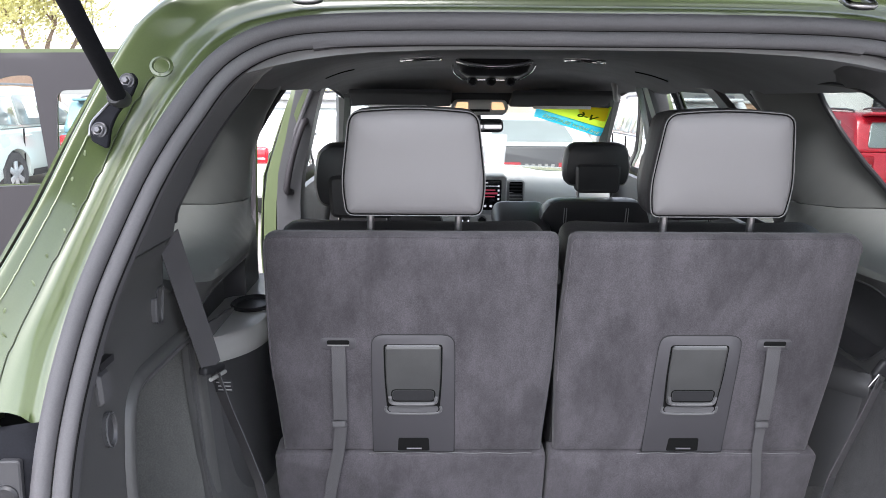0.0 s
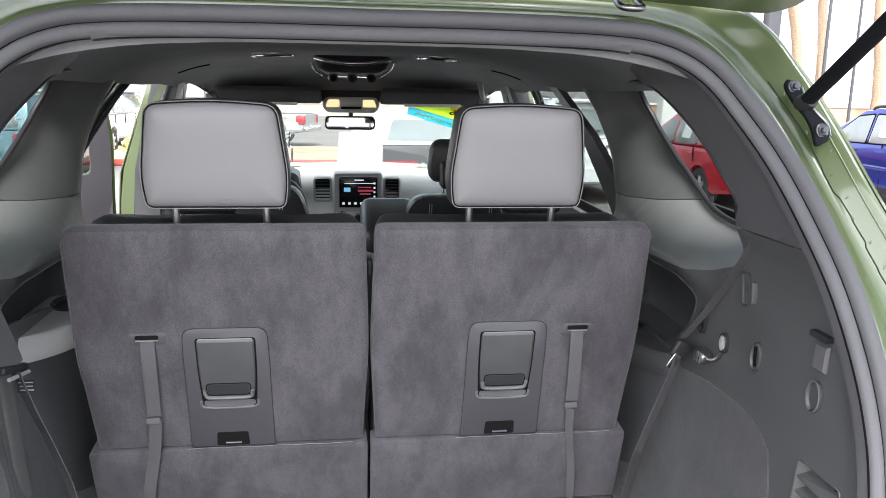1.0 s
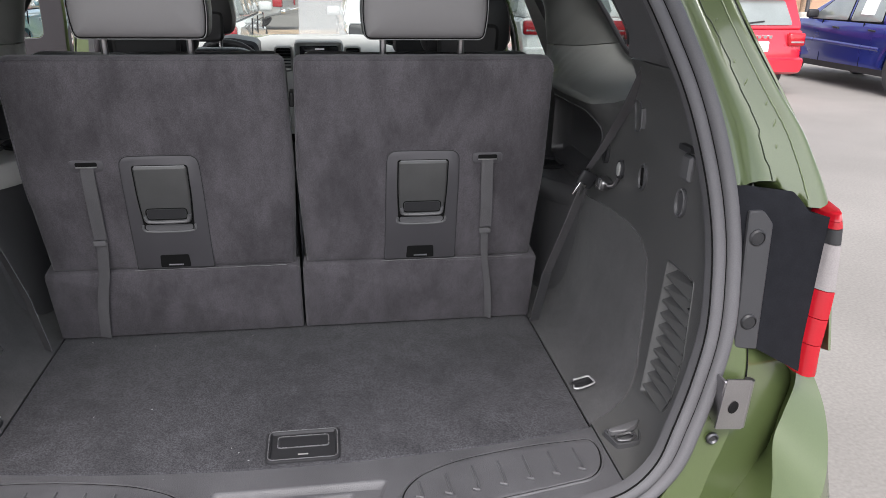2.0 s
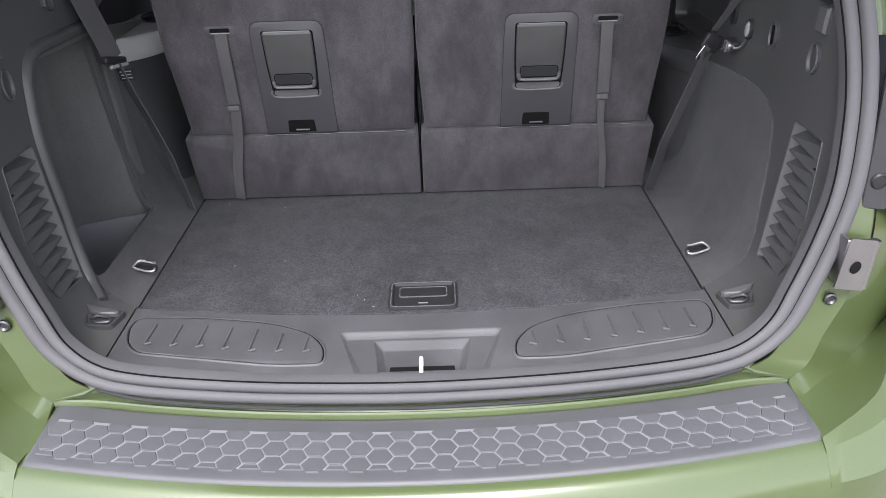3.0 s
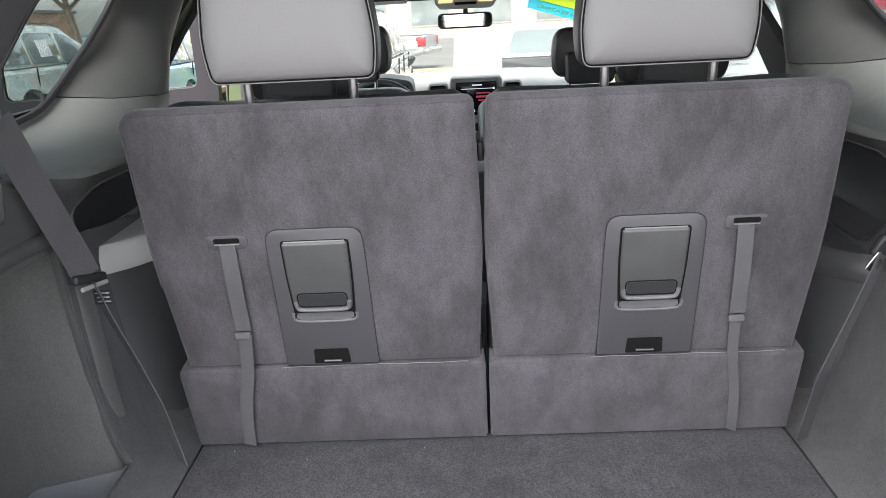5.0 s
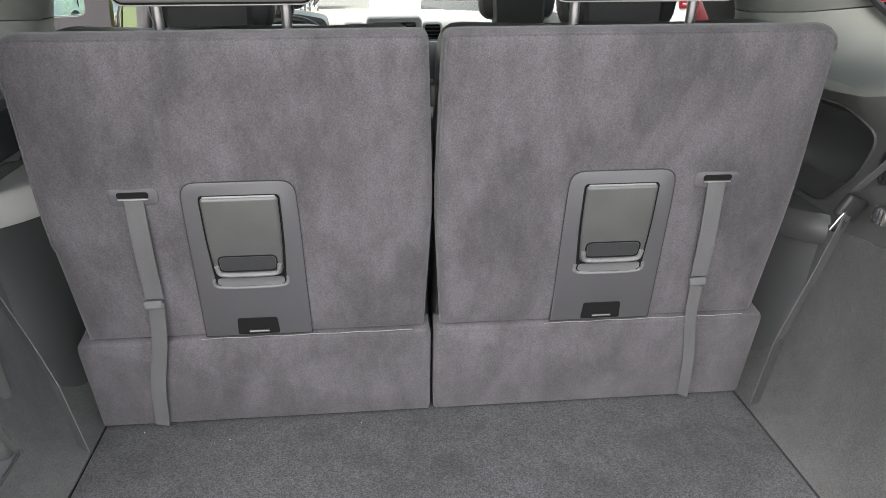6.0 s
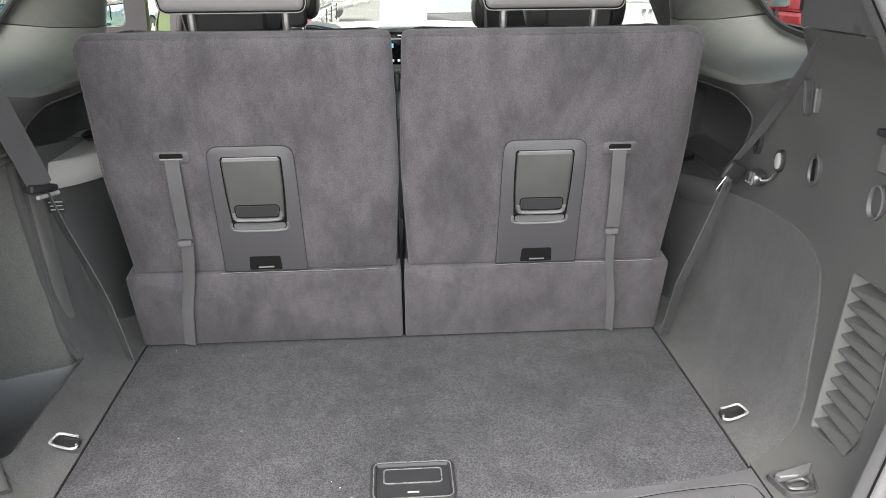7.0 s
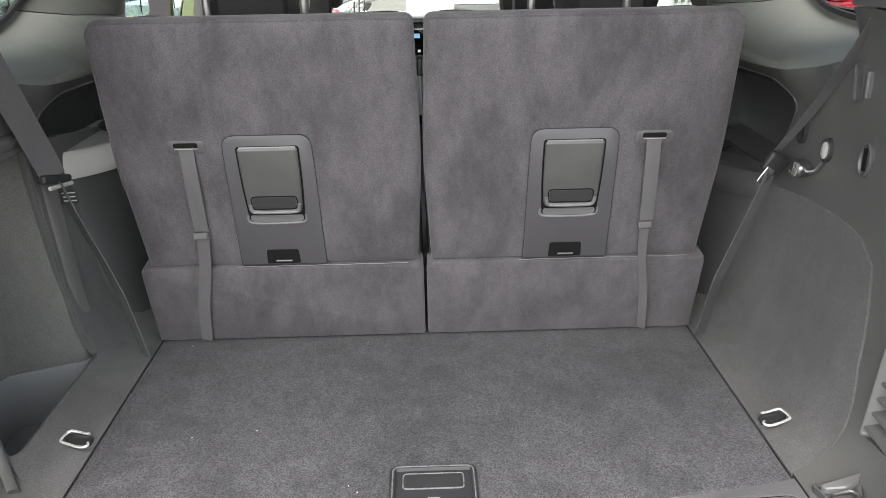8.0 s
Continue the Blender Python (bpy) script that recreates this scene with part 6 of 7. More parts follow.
def third_seat(side):
    label = "dark grey carpet-backed third-row seat with a grey vinyl headrest"
    seat = thing("third_row_seat", label, "car seat", group="third-row seats")
    cx = side * 0.2730
    on = on_seat(cx)
    h = 0.2702
    loop = rounded([Vector(p) for p in [(-h + 0.01, 0.98), (h - 0.01, 0.98), (h + 0.002, 1.20), (h - 0.006, 1.450), (-h + 0.006, 1.450), (-h - 0.002, 1.20)]], [0.0, 0.0, 0.05, 0.030 if side > 0 else 0.016, 0.016 if side > 0 else 0.030, 0.05], 5)
    bulge = lambda x, z, d: on(x, z, d + (0.004 * (1 - (x / h) ** 2) if d > -0.02 else 0))
    part("backrest", slab(loop, [(0.012, -0.036), (0.003, -0.032), (0, -0.026), (0, -0.018), (0.002, -0.010), (0.006, -0.005), (0.012, -0.002), (0.022, 0.0), (0.06, 0.001)], bulge), CARPET, seat, "charcoal carpet seat back")
    # leather front edge showing over the top
    part("front_cushion", slab(rounded([Vector(p) for p in [(-h, 0.90), (h, 0.90), (h - 0.010, 1.414), (h * 0.35, 1.408), (0, 1.412), (-h * 0.35, 1.408), (-h + 0.010, 1.414)]], [0.03, 0.03, 0.04, 0.1, 0.1, 0.1, 0.04]), [(0.03, -0.20), (0.006, -0.18), (0, -0.15), (0, -0.05), (0.004, -0.034)], on), LEATHER, seat, "black leather seat front")
    part("piping", tube([on(p.x, p.y, -0.006) for p in inset(loop, 0.004)][8:], 0.0022, 6), CARPET, seat)
    low = rounded([Vector(p) for p in [(-h - 0.006 * (side < 0), 0.806), (h + 0.006 * (side > 0), 0.806), (h + 0.008 * (side > 0), 0.983), (-h - 0.008 * (side < 0), 0.983)]], [0.005, 0.005, 0.014, 0.014])
    part("lower_flap", slab(low, [(0.002, -0.05), (0, -0.002), (0.002, 0.004), (0.005, 0.006)], on), CARPET, seat, "charcoal carpet lower flap")
    # release panel
    px = side * 0.2705 - cx
    plate = part("release_plate", slab(rounded([Vector(p) for p in [(px - 0.081, 0.988), (px + 0.081, 0.988), (px + 0.079, 1.20), (px + 0.077, 1.255), (px - 0.077, 1.255), (px - 0.079, 1.20)]], [0.002, 0.002, 0.02, 0.022, 0.022, 0.02]), [(0, -0.002), (0, 0.003), (0.002, 0.0045)], on), PLATE, seat, "charcoal plastic release panel")
    part("plate_seam", slab(rounded([Vector(p) for p in [(px - 0.0819, 0.987), (px + 0.0819, 0.987), (px + 0.0799, 1.20), (px + 0.0779, 1.2559), (px - 0.0779, 1.2559), (px - 0.0799, 1.20)]], [0.002, 0.002, 0.02, 0.022, 0.022, 0.02]), [(0, -0.002), (0, 0.0036), (0.003, 0.0034)], on), BLACK, plate)
    part("hinge_stitch", tube([on(x, 0.9845 + 0.0006 * math.sin(90 * x), 0.0045) for x in np.linspace(px - 0.09, h - 0.03, 24)], 0.0006, 5), PIPING, seat, "pale stitching along the fold")
    grip = rounded([Vector(p) for p in [(px - 0.050, 1.083), (px + 0.050, 1.083), (px + 0.0545, 1.16), (px + 0.0545, 1.2345), (px - 0.0545, 1.2345), (px - 0.0545, 1.16)]], [0.012, 0.012, 0.03, 0.006, 0.006, 0.03])
    # black sheet round the lever in place of the shade in its gap
    part("handle_gap_shade", slab(grip, [(-0.0012, 0.003), (-0.0008, 0.0056), (0.0, 0.0056), (0.001, 0.0050), (0.012, 0.0048)], on), VOID, plate)
    part("handle_tray", slab(rounded([Vector(p) for p in [(px - 0.048, 1.083), (px + 0.048, 1.083), (px + 0.049, 1.098), (px - 0.049, 1.098)]], 0.006), [(0, 0.0), (0, 0.0055), (0.003, 0.0050)], on), PLASTIC, plate)
    lever_loop = rounded([Vector(p) for p in [(px - 0.048, 1.103), (px + 0.048, 1.103), (px + 0.0522, 1.16), (px + 0.0525, 1.232), (px - 0.0525, 1.232), (px - 0.0522, 1.16)]], [0.010, 0.010, 0.03, 0.004, 0.004, 0.03])
    lever = part("release_handle", slab(lever_loop, [(0, 0.0), (0, 0.0075), (0.0018, 0.0095), (0.004, 0.010)], on), LEVER, plate, "satin charcoal pull handle")
    slot = [Vector(p) for p in [(px - 0.042, 1.112), (px + 0.042, 1.112), (px + 0.043, 1.140), (px - 0.043, 1.140)]]
    # black rim imitates the shaded edge of a slot that isn't cut
    part("finger_slot_shade", slab(rounded(slot, 0.010), [(0, 0.008), (0, 0.0104), (0.0022, 0.0104), (0.0026, 0.0098)], on), VOID, lever)
    part("slot_floor", slab(inset(rounded(slot, 0.010), 0.0032), [(0, 0.009), (0, 0.0106)], on), BLACK, lever)
    # pale tubes draw the highlights along the grip and the well's edges
    part("grip_bar", tube(spline([on(px + x, z, 0.0115) for x, z in [(-0.045, 1.124), (-0.042, 1.111), (-0.031, 1.108), (0.0, 1.1075), (0.031, 1.108), (0.042, 1.111), (0.045, 1.124)]], 4), 0.0036, 8), EDGEGLINT, lever)
    part("top_edge", tube([on(px - 0.049, 1.2325, 0.005), on(px + 0.049, 1.2325, 0.005)], 0.0024, 8), EDGEGLINT, plate)
    part("low_edge", tube(spline([on(px + x, z, 0.005) for x, z in [(-0.053, 1.098), (-0.049, 1.083), (0.0, 1.0805), (0.049, 1.083), (0.053, 1.098)]], 4), 0.0027, 8), EDGEGLINT, plate)
    # black patch on the plate for the dark of the catch opening
    part("catch_slot_shade", slab(rounded([Vector(p) for p in [(px - 0.032, 0.991), (px + 0.032, 0.991), (px + 0.030, 1.022), (px - 0.030, 1.022)]], 0.004), [(0, 0.003), (0, 0.0052)], on), VOID, plate)
    part("catch_bar", tube([on(px - 0.014, 0.998, 0.007), on(px + 0.016, 0.998, 0.007)], 0.0024, 8), BOLT, plate, "small steel catch bar")
    # pull strap
    sx = side * 0.410 - cx
    part("strap_tab", slab(rect(sx, 1.236, 0.068, 0.026, 0.010), [(0, -0.003), (0.001, 0.004), (0.005, 0.0055)], on), PLATE, seat)
    # black patch for the dark of the strap opening
    part("strap_slot_shade", slab(rect(sx, 1.240, 0.042, 0.009, 0.004), [(0, 0.003), (0, 0.0062), (0.002, 0.0064)], on), VOID, seat)
    part("strap_bar", tube([on(sx - 0.020, 1.2345, 0.0068), on(sx + 0.020, 1.2345, 0.0068)], 0.0014, 6), STEEL, seat)
    run = [(sx, 1.2375, 0.005), (sx + side * 0.003, 1.16, 0.012), (sx + side * 0.008, 1.07, 0.010)] if side > 0 else [(sx, 1.2375, 0.005), (sx - 0.001, 1.16, 0.012), (sx - 0.003, 1.07, 0.010)]
    end = [(sx + side * 0.006, 1.055, 0.014), (sx + side * 0.012, 0.985, 0.012), (sx + side * 0.026, 0.90, 0.014), (sx + side * 0.034, 0.812, 0.012)] if side > 0 else [(sx - 0.001, 1.065, 0.014), (sx - 0.012, 0.985, 0.012), (sx - 0.030, 0.90, 0.013), (sx - 0.040, 0.812, 0.012)]
    ribbon = lambda w: [(-w / 2, -0.001), (w / 2, -0.001), (w / 2, 0.001), (-w / 2, 0.001)]
    flat = lambda i, t: (1, 0, 0)
    strap = part("pull_strap", sweep(spline([on(*p) for p in run], 5), ribbon(0.026), out=flat), WEBBING, seat, "grey webbing pull strap")
    part("strap_tail", sweep(spline([on(*p) for p in end], 5), ribbon(0.024 if side < 0 else 0.018), out=(lambda i, t: (1, -0.15, 0)) if side < 0 else (lambda i, t: (0.75, -0.6, 0))), WEBBING, strap)
    part("strap_knot", block(0.027, 0.008, 0.013, 0.003, Matrix.Translation(on(sx + side * 0.006, 1.062, 0.014)) @ pose(0, 0, 0, -12, 0, 4)), WEBBING, strap)
    # headrest: grey vinyl back, piped edge, black leather sides
    hx = side * 0.268 - cx
    hl = rounded([Vector(p) for p in [(hx - 0.120, 1.484), (hx + 0.120, 1.484), (hx + 0.127, 1.54), (hx + 0.110, 1.668), (hx, 1.676), (hx - 0.110, 1.668), (hx - 0.127, 1.54)]], [0.016, 0.016, 0.06, 0.024, 0.1, 0.024, 0.06], 5)
    hr = lambda x, z, d: Vector((cx + x, -0.078 - d - 0.12 * (z - 1.48), z))
    rest = part("headrest", slab(hl, [(0.045, -0.125), (0.015, -0.115), (0.004, -0.095), (0.0, -0.06), (0.0, -0.02), (0.002, -0.006), (0.006, -0.002)], hr), LEATHER, seat, "padded headrest, black leather sides")
    part("headrest_back", slab(inset(hl, 0.0045), [(0.0, -0.006), (0.0, -0.001), (0.003, 0.004), (0.009, 0.0085), (0.018, 0.012), (0.034, 0.015), (0.06, 0.0165)], hr), VINYL, rest, "smooth mid-grey vinyl back")
    part("piping", tube([hr(p.x, p.y, 0.0005) for p in inset(hl, 0.0018)], 0.0009, 6, True), PIPING, rest)
    part("seam", tube([hr(p.x, p.y, 0.0) for p in inset(hl, 0.0040)], 0.0012, 6, True), VOID, rest)
    for x in (-0.080, 0.080):
        part("headrest_post", tube([Vector((cx + hx + x, -0.024, 1.395)), Vector((cx + hx + x, -0.034, 1.50))], 0.0068, 12), STEEL, rest, "satin metal headrest post")
    part("post_guide", block(0.22, 0.05, 0.018, 0.007, Matrix.Translation((cx + hx, 0.0, 1.425))), BLACK, seat)
    return seat


# paler plastic for edge tubes; the highlight on them is in the colour
EDGEGLINT = material("highlight on plastic edge", (0.12, 0.119, 0.122), 0.30, vary=0.08, scale=30)
LEVER = material("satin handle plastic", (0.060, 0.060, 0.060), 0.36, vary=0.08, scale=20, grain=0.05, grain_scale=800)
for side in (-1, 1):
    third_seat(side)
# dark gap hardware between the two backs
part("seat_bracket", block(0.010, 0.05, 0.03, 0.003, pose(0.0, 0.0, 1.36)), BLACK, suv)


# ---- second and first rows ----
def cabin_seat(x, y, row, z0=1.30):
    seat = thing("front_seat" if row == 1 else "second_row_seat", "black leather car seat with a padded headrest" if row == 1 else "black leather second-row seat facing forwards", "car seat", pose(x, y, 0), group="front seats" if row == 1 else "second-row seats")
    back = rounded([Vector(p) for p in [(-0.26, 0.72), (0.26, 0.72), (0.25, 1.1), (0.20, z0), (-0.20, z0), (-0.25, 1.1)]], 0.07)
    tilt = lambda u, z, d: Vector((u, -0.28 * (z - 0.72) - d + 0.08, z))
    part("backrest", slab(back, [(0.03, -0.14), (0.005, -0.12), (0, -0.09), (0, -0.03), (0.006, -0.008), (0.03, 0.0), (0.08, 0.006)], tilt), LEATHER, seat)
    for u in (-0.135, -0.125, 0.125, 0.135):
        part("stitching", tube([tilt(u, z, d) for z, d in ((z0 - 0.10, 0.0085), (z0 - 0.04, 0.004), (z0 - 0.004, -0.022), (z0 + 0.001, -0.06), (z0 - 0.002, -0.10))], 0.0018, 6), GREYTRIM, seat)
    part("cushion", slab(rect(0, 0.28, 0.52, 0.56, 0.07), [(0.02, 0.0), (0, 0.03), (0, 0.12), (0.01, 0.155), (0.04, 0.17)], lambda u, v, d: Vector((u, v, 0.52 + d))), LEATHER, seat)
    part("base", slab(rect(0, 0.28, 0.42, 0.44, 0.03), [(0, 0.0), (0, 0.08)], lambda u, v, d: Vector((u, v, 0.498 + d))), BLACK, seat)
    y1 = tilt(0, z0, 0).y + 0.04
    head = rounded([Vector(p) for p in [(-0.125, z0 + 0.055), (0.125, z0 + 0.055), (0.142, z0 + 0.12), (0.125, z0 + 0.235), (-0.125, z0 + 0.235), (-0.142, z0 + 0.12)]], [0.03, 0.03, 0.06, 0.05, 0.05, 0.06], 5)
    hd = lambda u, z, d: Vector((u, y1 - d, z))
    rest = part("headrest", slab(head, [(0.03, -0.10), (0.006, -0.085), (0, -0.06), (0, -0.01), (0.01, 0.015), (0.035, 0.025)], hd), LEATHER, seat)
    part("headrest_pad", slab(rounded([Vector(p) for p in [(-0.09, z0 + 0.03), (0.09, z0 + 0.03), (0.095, z0 + 0.15), (-0.095, z0 + 0.15)]], 0.025), [(0, -0.02), (0, 0.028), (0.01, 0.036)], hd), LEATHER, rest)
    for u in (-0.07, 0.07):
        part("headrest_post", tube([(u, y1 + 0.03, z0 - 0.04), (u, y1 + 0.03, z0 + 0.08)], 0.007, 10), CHROME, rest)
    return seat


cabin_seat(0.455, 1.78, 1, 1.215)
cabin_seat(-0.43, 1.78, 1, 1.26)
cabin_seat(0.50, 0.78, 2, 1.30)
cabin_seat(-0.43, 0.78, 2, 1.30)
console = thing("centre_console", "black centre console with a padded armrest lid", "console", pose(0.13, 1.70, 0))
part("body", block(0.26, 0.9, 0.45, 0.03, pose(0, 0.35, 0.725)), BLACK, console)
part("armrest_lid", block(0.24, 0.34, 0.12, 0.045, pose(0.02, 0.10, 1.08, 18)), LEATHER, console)

# ---- belts ----
def seat_belt(side):
    belt = thing("seat_belt", "dark webbing seat belt on the side trim, " + ("with a chrome tongue" if side > 0 else "through a black guide"), "seat belt", group="third-row belts")
    ribbon = lambda w: [(-w / 2, -0.0008), (w / 2, -0.0008), (w / 2, 0.0008), (-w / 2, 0.0008)]
    if side < 0:
        upper = [(-0.678, -0.140, 1.458), (-0.668, -0.105, 1.36), (-0.652, -0.055, 1.22), (-0.648, -0.045, 1.185)]
        part("webbing", sweep(spline(upper, 6), ribbon(0.054), out=lambda i, t: (0.35, 1, 0.2)), WEBBING, belt)
        part("guide", block(0.018, 0.075, 0.016, 0.005, pose(-0.650, -0.040, 1.182, -14, 0, -12)), BLACK, belt, "black belt guide")
        part("guide_bar", tube([(-0.642, -0.078, 1.176), (-0.632, -0.018, 1.168)], 0.004, 8), GREYTRIM, belt)
        fold = [(-0.645, -0.042, 1.178), (-0.628, -0.038, 1.11), (-0.60, -0.032, 1.02), (-0.576, -0.03, 0.94)]
        part("lower_webbing", sweep(spline(fold, 6), ribbon(0.048), out=lambda i, t: (-0.68, 0.74, 0)), WEBBING, belt)
        part("sleeve", sweep([(-0.577, -0.03, 0.945), (-0.551, -0.035, 0.82)], ribbon(0.034), out=lambda i, t: (-0.72, 0.7, 0)), WEBBING, belt)
        at = pose(-0.626, -0.050, 1.152, -8, -8, -20)
        tag = part("care_label", block(0.040, 0.0016, 0.024, 0.0006, at), BLACK, belt, "small black label with rows of tiny print")
        for row, w in enumerate((0.032, 0.028, 0.030)):
            part("print_row", block(w, 0.0008, 0.0022, 0.0003, at @ Matrix.Translation((0.001 * row, -0.0012, 0.007 - row * 0.007))), GREYTRIM, tag)
        part("thread_tuft", tube([(-0.574, -0.034, 0.945), (-0.570, -0.038, 0.958), (-0.568, -0.036, 0.965)], 0.0012, 5), WEBBING, belt)
    else:
        upper = [(0.712, -0.212, 1.535), (0.694, -0.188, 1.465), (0.686, -0.14, 1.38), (0.672, -0.06, 1.27), (0.655, -0.005, 1.195)]
        part("webbing", sweep(spline(upper, 6), ribbon(0.030), out=lambda i, t: (0.75, 0.47, -0.48), grow=lambda i: lerp(i, [0, 12, 24], [1.0, 0.9, 0.5])), WEBBING, belt)
        tongue = part("tongue", block(0.042, 0.016, 0.040, 0.006, pose(0.648, -0.015, 1.172, 10, 25, 10)), BLACK, belt, "black belt tongue with a chrome plate")
        part("tongue_plate", block(0.020, 0.004, 0.034, 0.002, pose(0.631, -0.022, 1.150, 10, 28, 10)), CHROME, tongue)
        fold = [(0.645, -0.018, 1.165), (0.620, -0.020, 1.09), (0.592, -0.020, 1.01), (0.567, -0.020, 0.938)]
        part("lower_webbing", sweep(spline(fold, 6), ribbon(0.032), out=lambda i, t: (0.85, 0.55, 0)), WEBBING, belt)
        part("sleeve", sweep([(0.570, -0.020, 0.945), (0.545, -0.024, 0.825)], ribbon(0.034), out=lambda i, t: (0.85, 0.55, 0)), TRIMDARK, belt)
        buckle = part("anchor_buckle", block(0.030, 0.030, 0.026, 0.008, pose(0.672, -0.062, 1.176, 20, 0, 20)), STEEL, belt, "ribbed metal anchor piece")
        part("anchor_arm", tube(spline([(0.675, -0.07, 1.172), (0.685, -0.09, 1.178), (0.689, -0.105, 1.20)], 4), 0.004, 8), STEEL, buckle)
        for i in range(3):
            part("rib", tube([(0.657, -0.076 + i * 0.009, 1.166), (0.661, -0.074 + i * 0.009, 1.188)], 0.0028, 6), CHROME, buckle)


for side in (-1, 1):
    seat_belt(side)


# ---- lashing rings at the floor's edges, flat hooks by the sill ----
def lashing_ring(side):
    ring = thing("lashing_ring", "chrome wire lashing ring folded flat beside the cargo floor", "tie-down ring", group="lashing rings")
    a = spline([(0.561, -0.284, 0), (0.580, -0.280, 0), (0.592, -0.278, 0), (0.597, -0.283, 0), (0.600, -0.302, 0), (0.596, -0.309, 0), (0.575, -0.316, 0), (0.559, -0.319, 0), (0.553, -0.314, 0), (0.556, -0.307, 0)], 4)
    part("ring", tube([Vector((side * p.x, p.y, 0.815 + 0.14 * max(0, p.x - 0.57))) for p in a], 0.0023, 8), BRIGHT, ring)
    part("socket", slab(rounded([Vector(q) for q in [(0.554, -0.300), (0.590, -0.305), (0.612, -0.285), (0.600, -0.268), (0.556, -0.276)]], 0.006), [(0.004, -0.012), (0.004, -0.002), (0.008, -0.004)], lambda x, y, d: Vector((side * x, y, 0.8085 + d + 0.10 * max(0, x - 0.58)))), BLACK, ring)
    hook = thing("flat_hook", "folded grey hook set in the corner of the sill trim", "hook", group="corner hooks")
    on = lambda x, y, d: Vector((side * x, y, 0.8105 + d + 0.14 * max(0, x - 0.58)))
    part("pocket", slab(rounded([Vector(p) for p in [(0.563, -0.458), (0.640, -0.448), (0.618, -0.512), (0.574, -0.508)]], 0.008), [(0, -0.012), (0, 0.0), (0.003, 0.001), (0.006, -0.003)], on), TRIMDARK, hook)
    part("flap", slab(rounded([Vector(p) for p in [(0.568, -0.472), (0.636, -0.456), (0.624, -0.472), (0.600, -0.482), (0.572, -0.480)]], 0.003), [(0, 0.0), (0, 0.008), (0.002, 0.010)], on), PLASTIC, hook)
    part("hook_wire", tube([on(p.x, p.y, 0.006) for p in rounded([Vector(q) for q in [(0.576, -0.490), (0.606, -0.486), (0.612, -0.498), (0.600, -0.508), (0.578, -0.503)]], 0.005)], 0.0022, 8, True), STEEL, hook)


for side in (-1, 1):
    lashing_ring(side)


# ---- lint on the cargo carpet ----
rng = random.Random(41)
bm = bmesh.new()
for _ in range(13):
    x, y = rng.uniform(-0.52, 0.52), rng.choice((rng.uniform(-0.02, 0.035), rng.uniform(-0.5, 0.0)))
    r = rng.uniform(0.0005, 0.0011)
    bmesh.ops.create_icosphere(bm, subdivisions=1, radius=r, matrix=Matrix.Translation((x, y, 0.8012)) @ pose(0, 0, 0, 0, 0, rng.uniform(0, 180)) @ Matrix.Diagonal((rng.uniform(1, 2.6), 1, 0.7, 1)))
lint = part("lint", bm, GREYTRIM, None)
tagged(lint, "few pale lint specks lying on the cargo carpet", "lint", kind="stuff")


# ---- outdoors: the lot falls gently away ahead of the car ----
OUT = Matrix.Translation((0, -1.0, 0)) @ pose(0, 0, 0, -1.6, 0, 0) @ Matrix.Translation((0, 1.0, 0))


bm = bmesh.new()
bmesh.ops.create_grid(bm, x_segments=8, y_segments=8, size=450)
ground = finish("ground", bm, ASPHALT)
ground.matrix_world = OUT
tagged(ground, "pale worn asphalt of the parking lot", "ground", kind="structure")


def out_box(name, label, category, x0, x1, y0, y1, z0, z1, mat, r=0.02, kind=""):
    ob = finish(name, block(x1 - x0, y1 - y0, z1 - z0, r, pose((x0 + x1) / 2, (y0 + y1) / 2, (z0 + z1) / 2)), mat)
    ob.matrix_world = OUT
    return tagged(ob, label, category, kind=kind)


# ---- parked vehicles ----
def paint(name, colour, metal=0.2):
    return material_cache(name, lambda: material(name, colour, 0.3, metal=metal, vary=0.03, scale=2, coat=1.0))


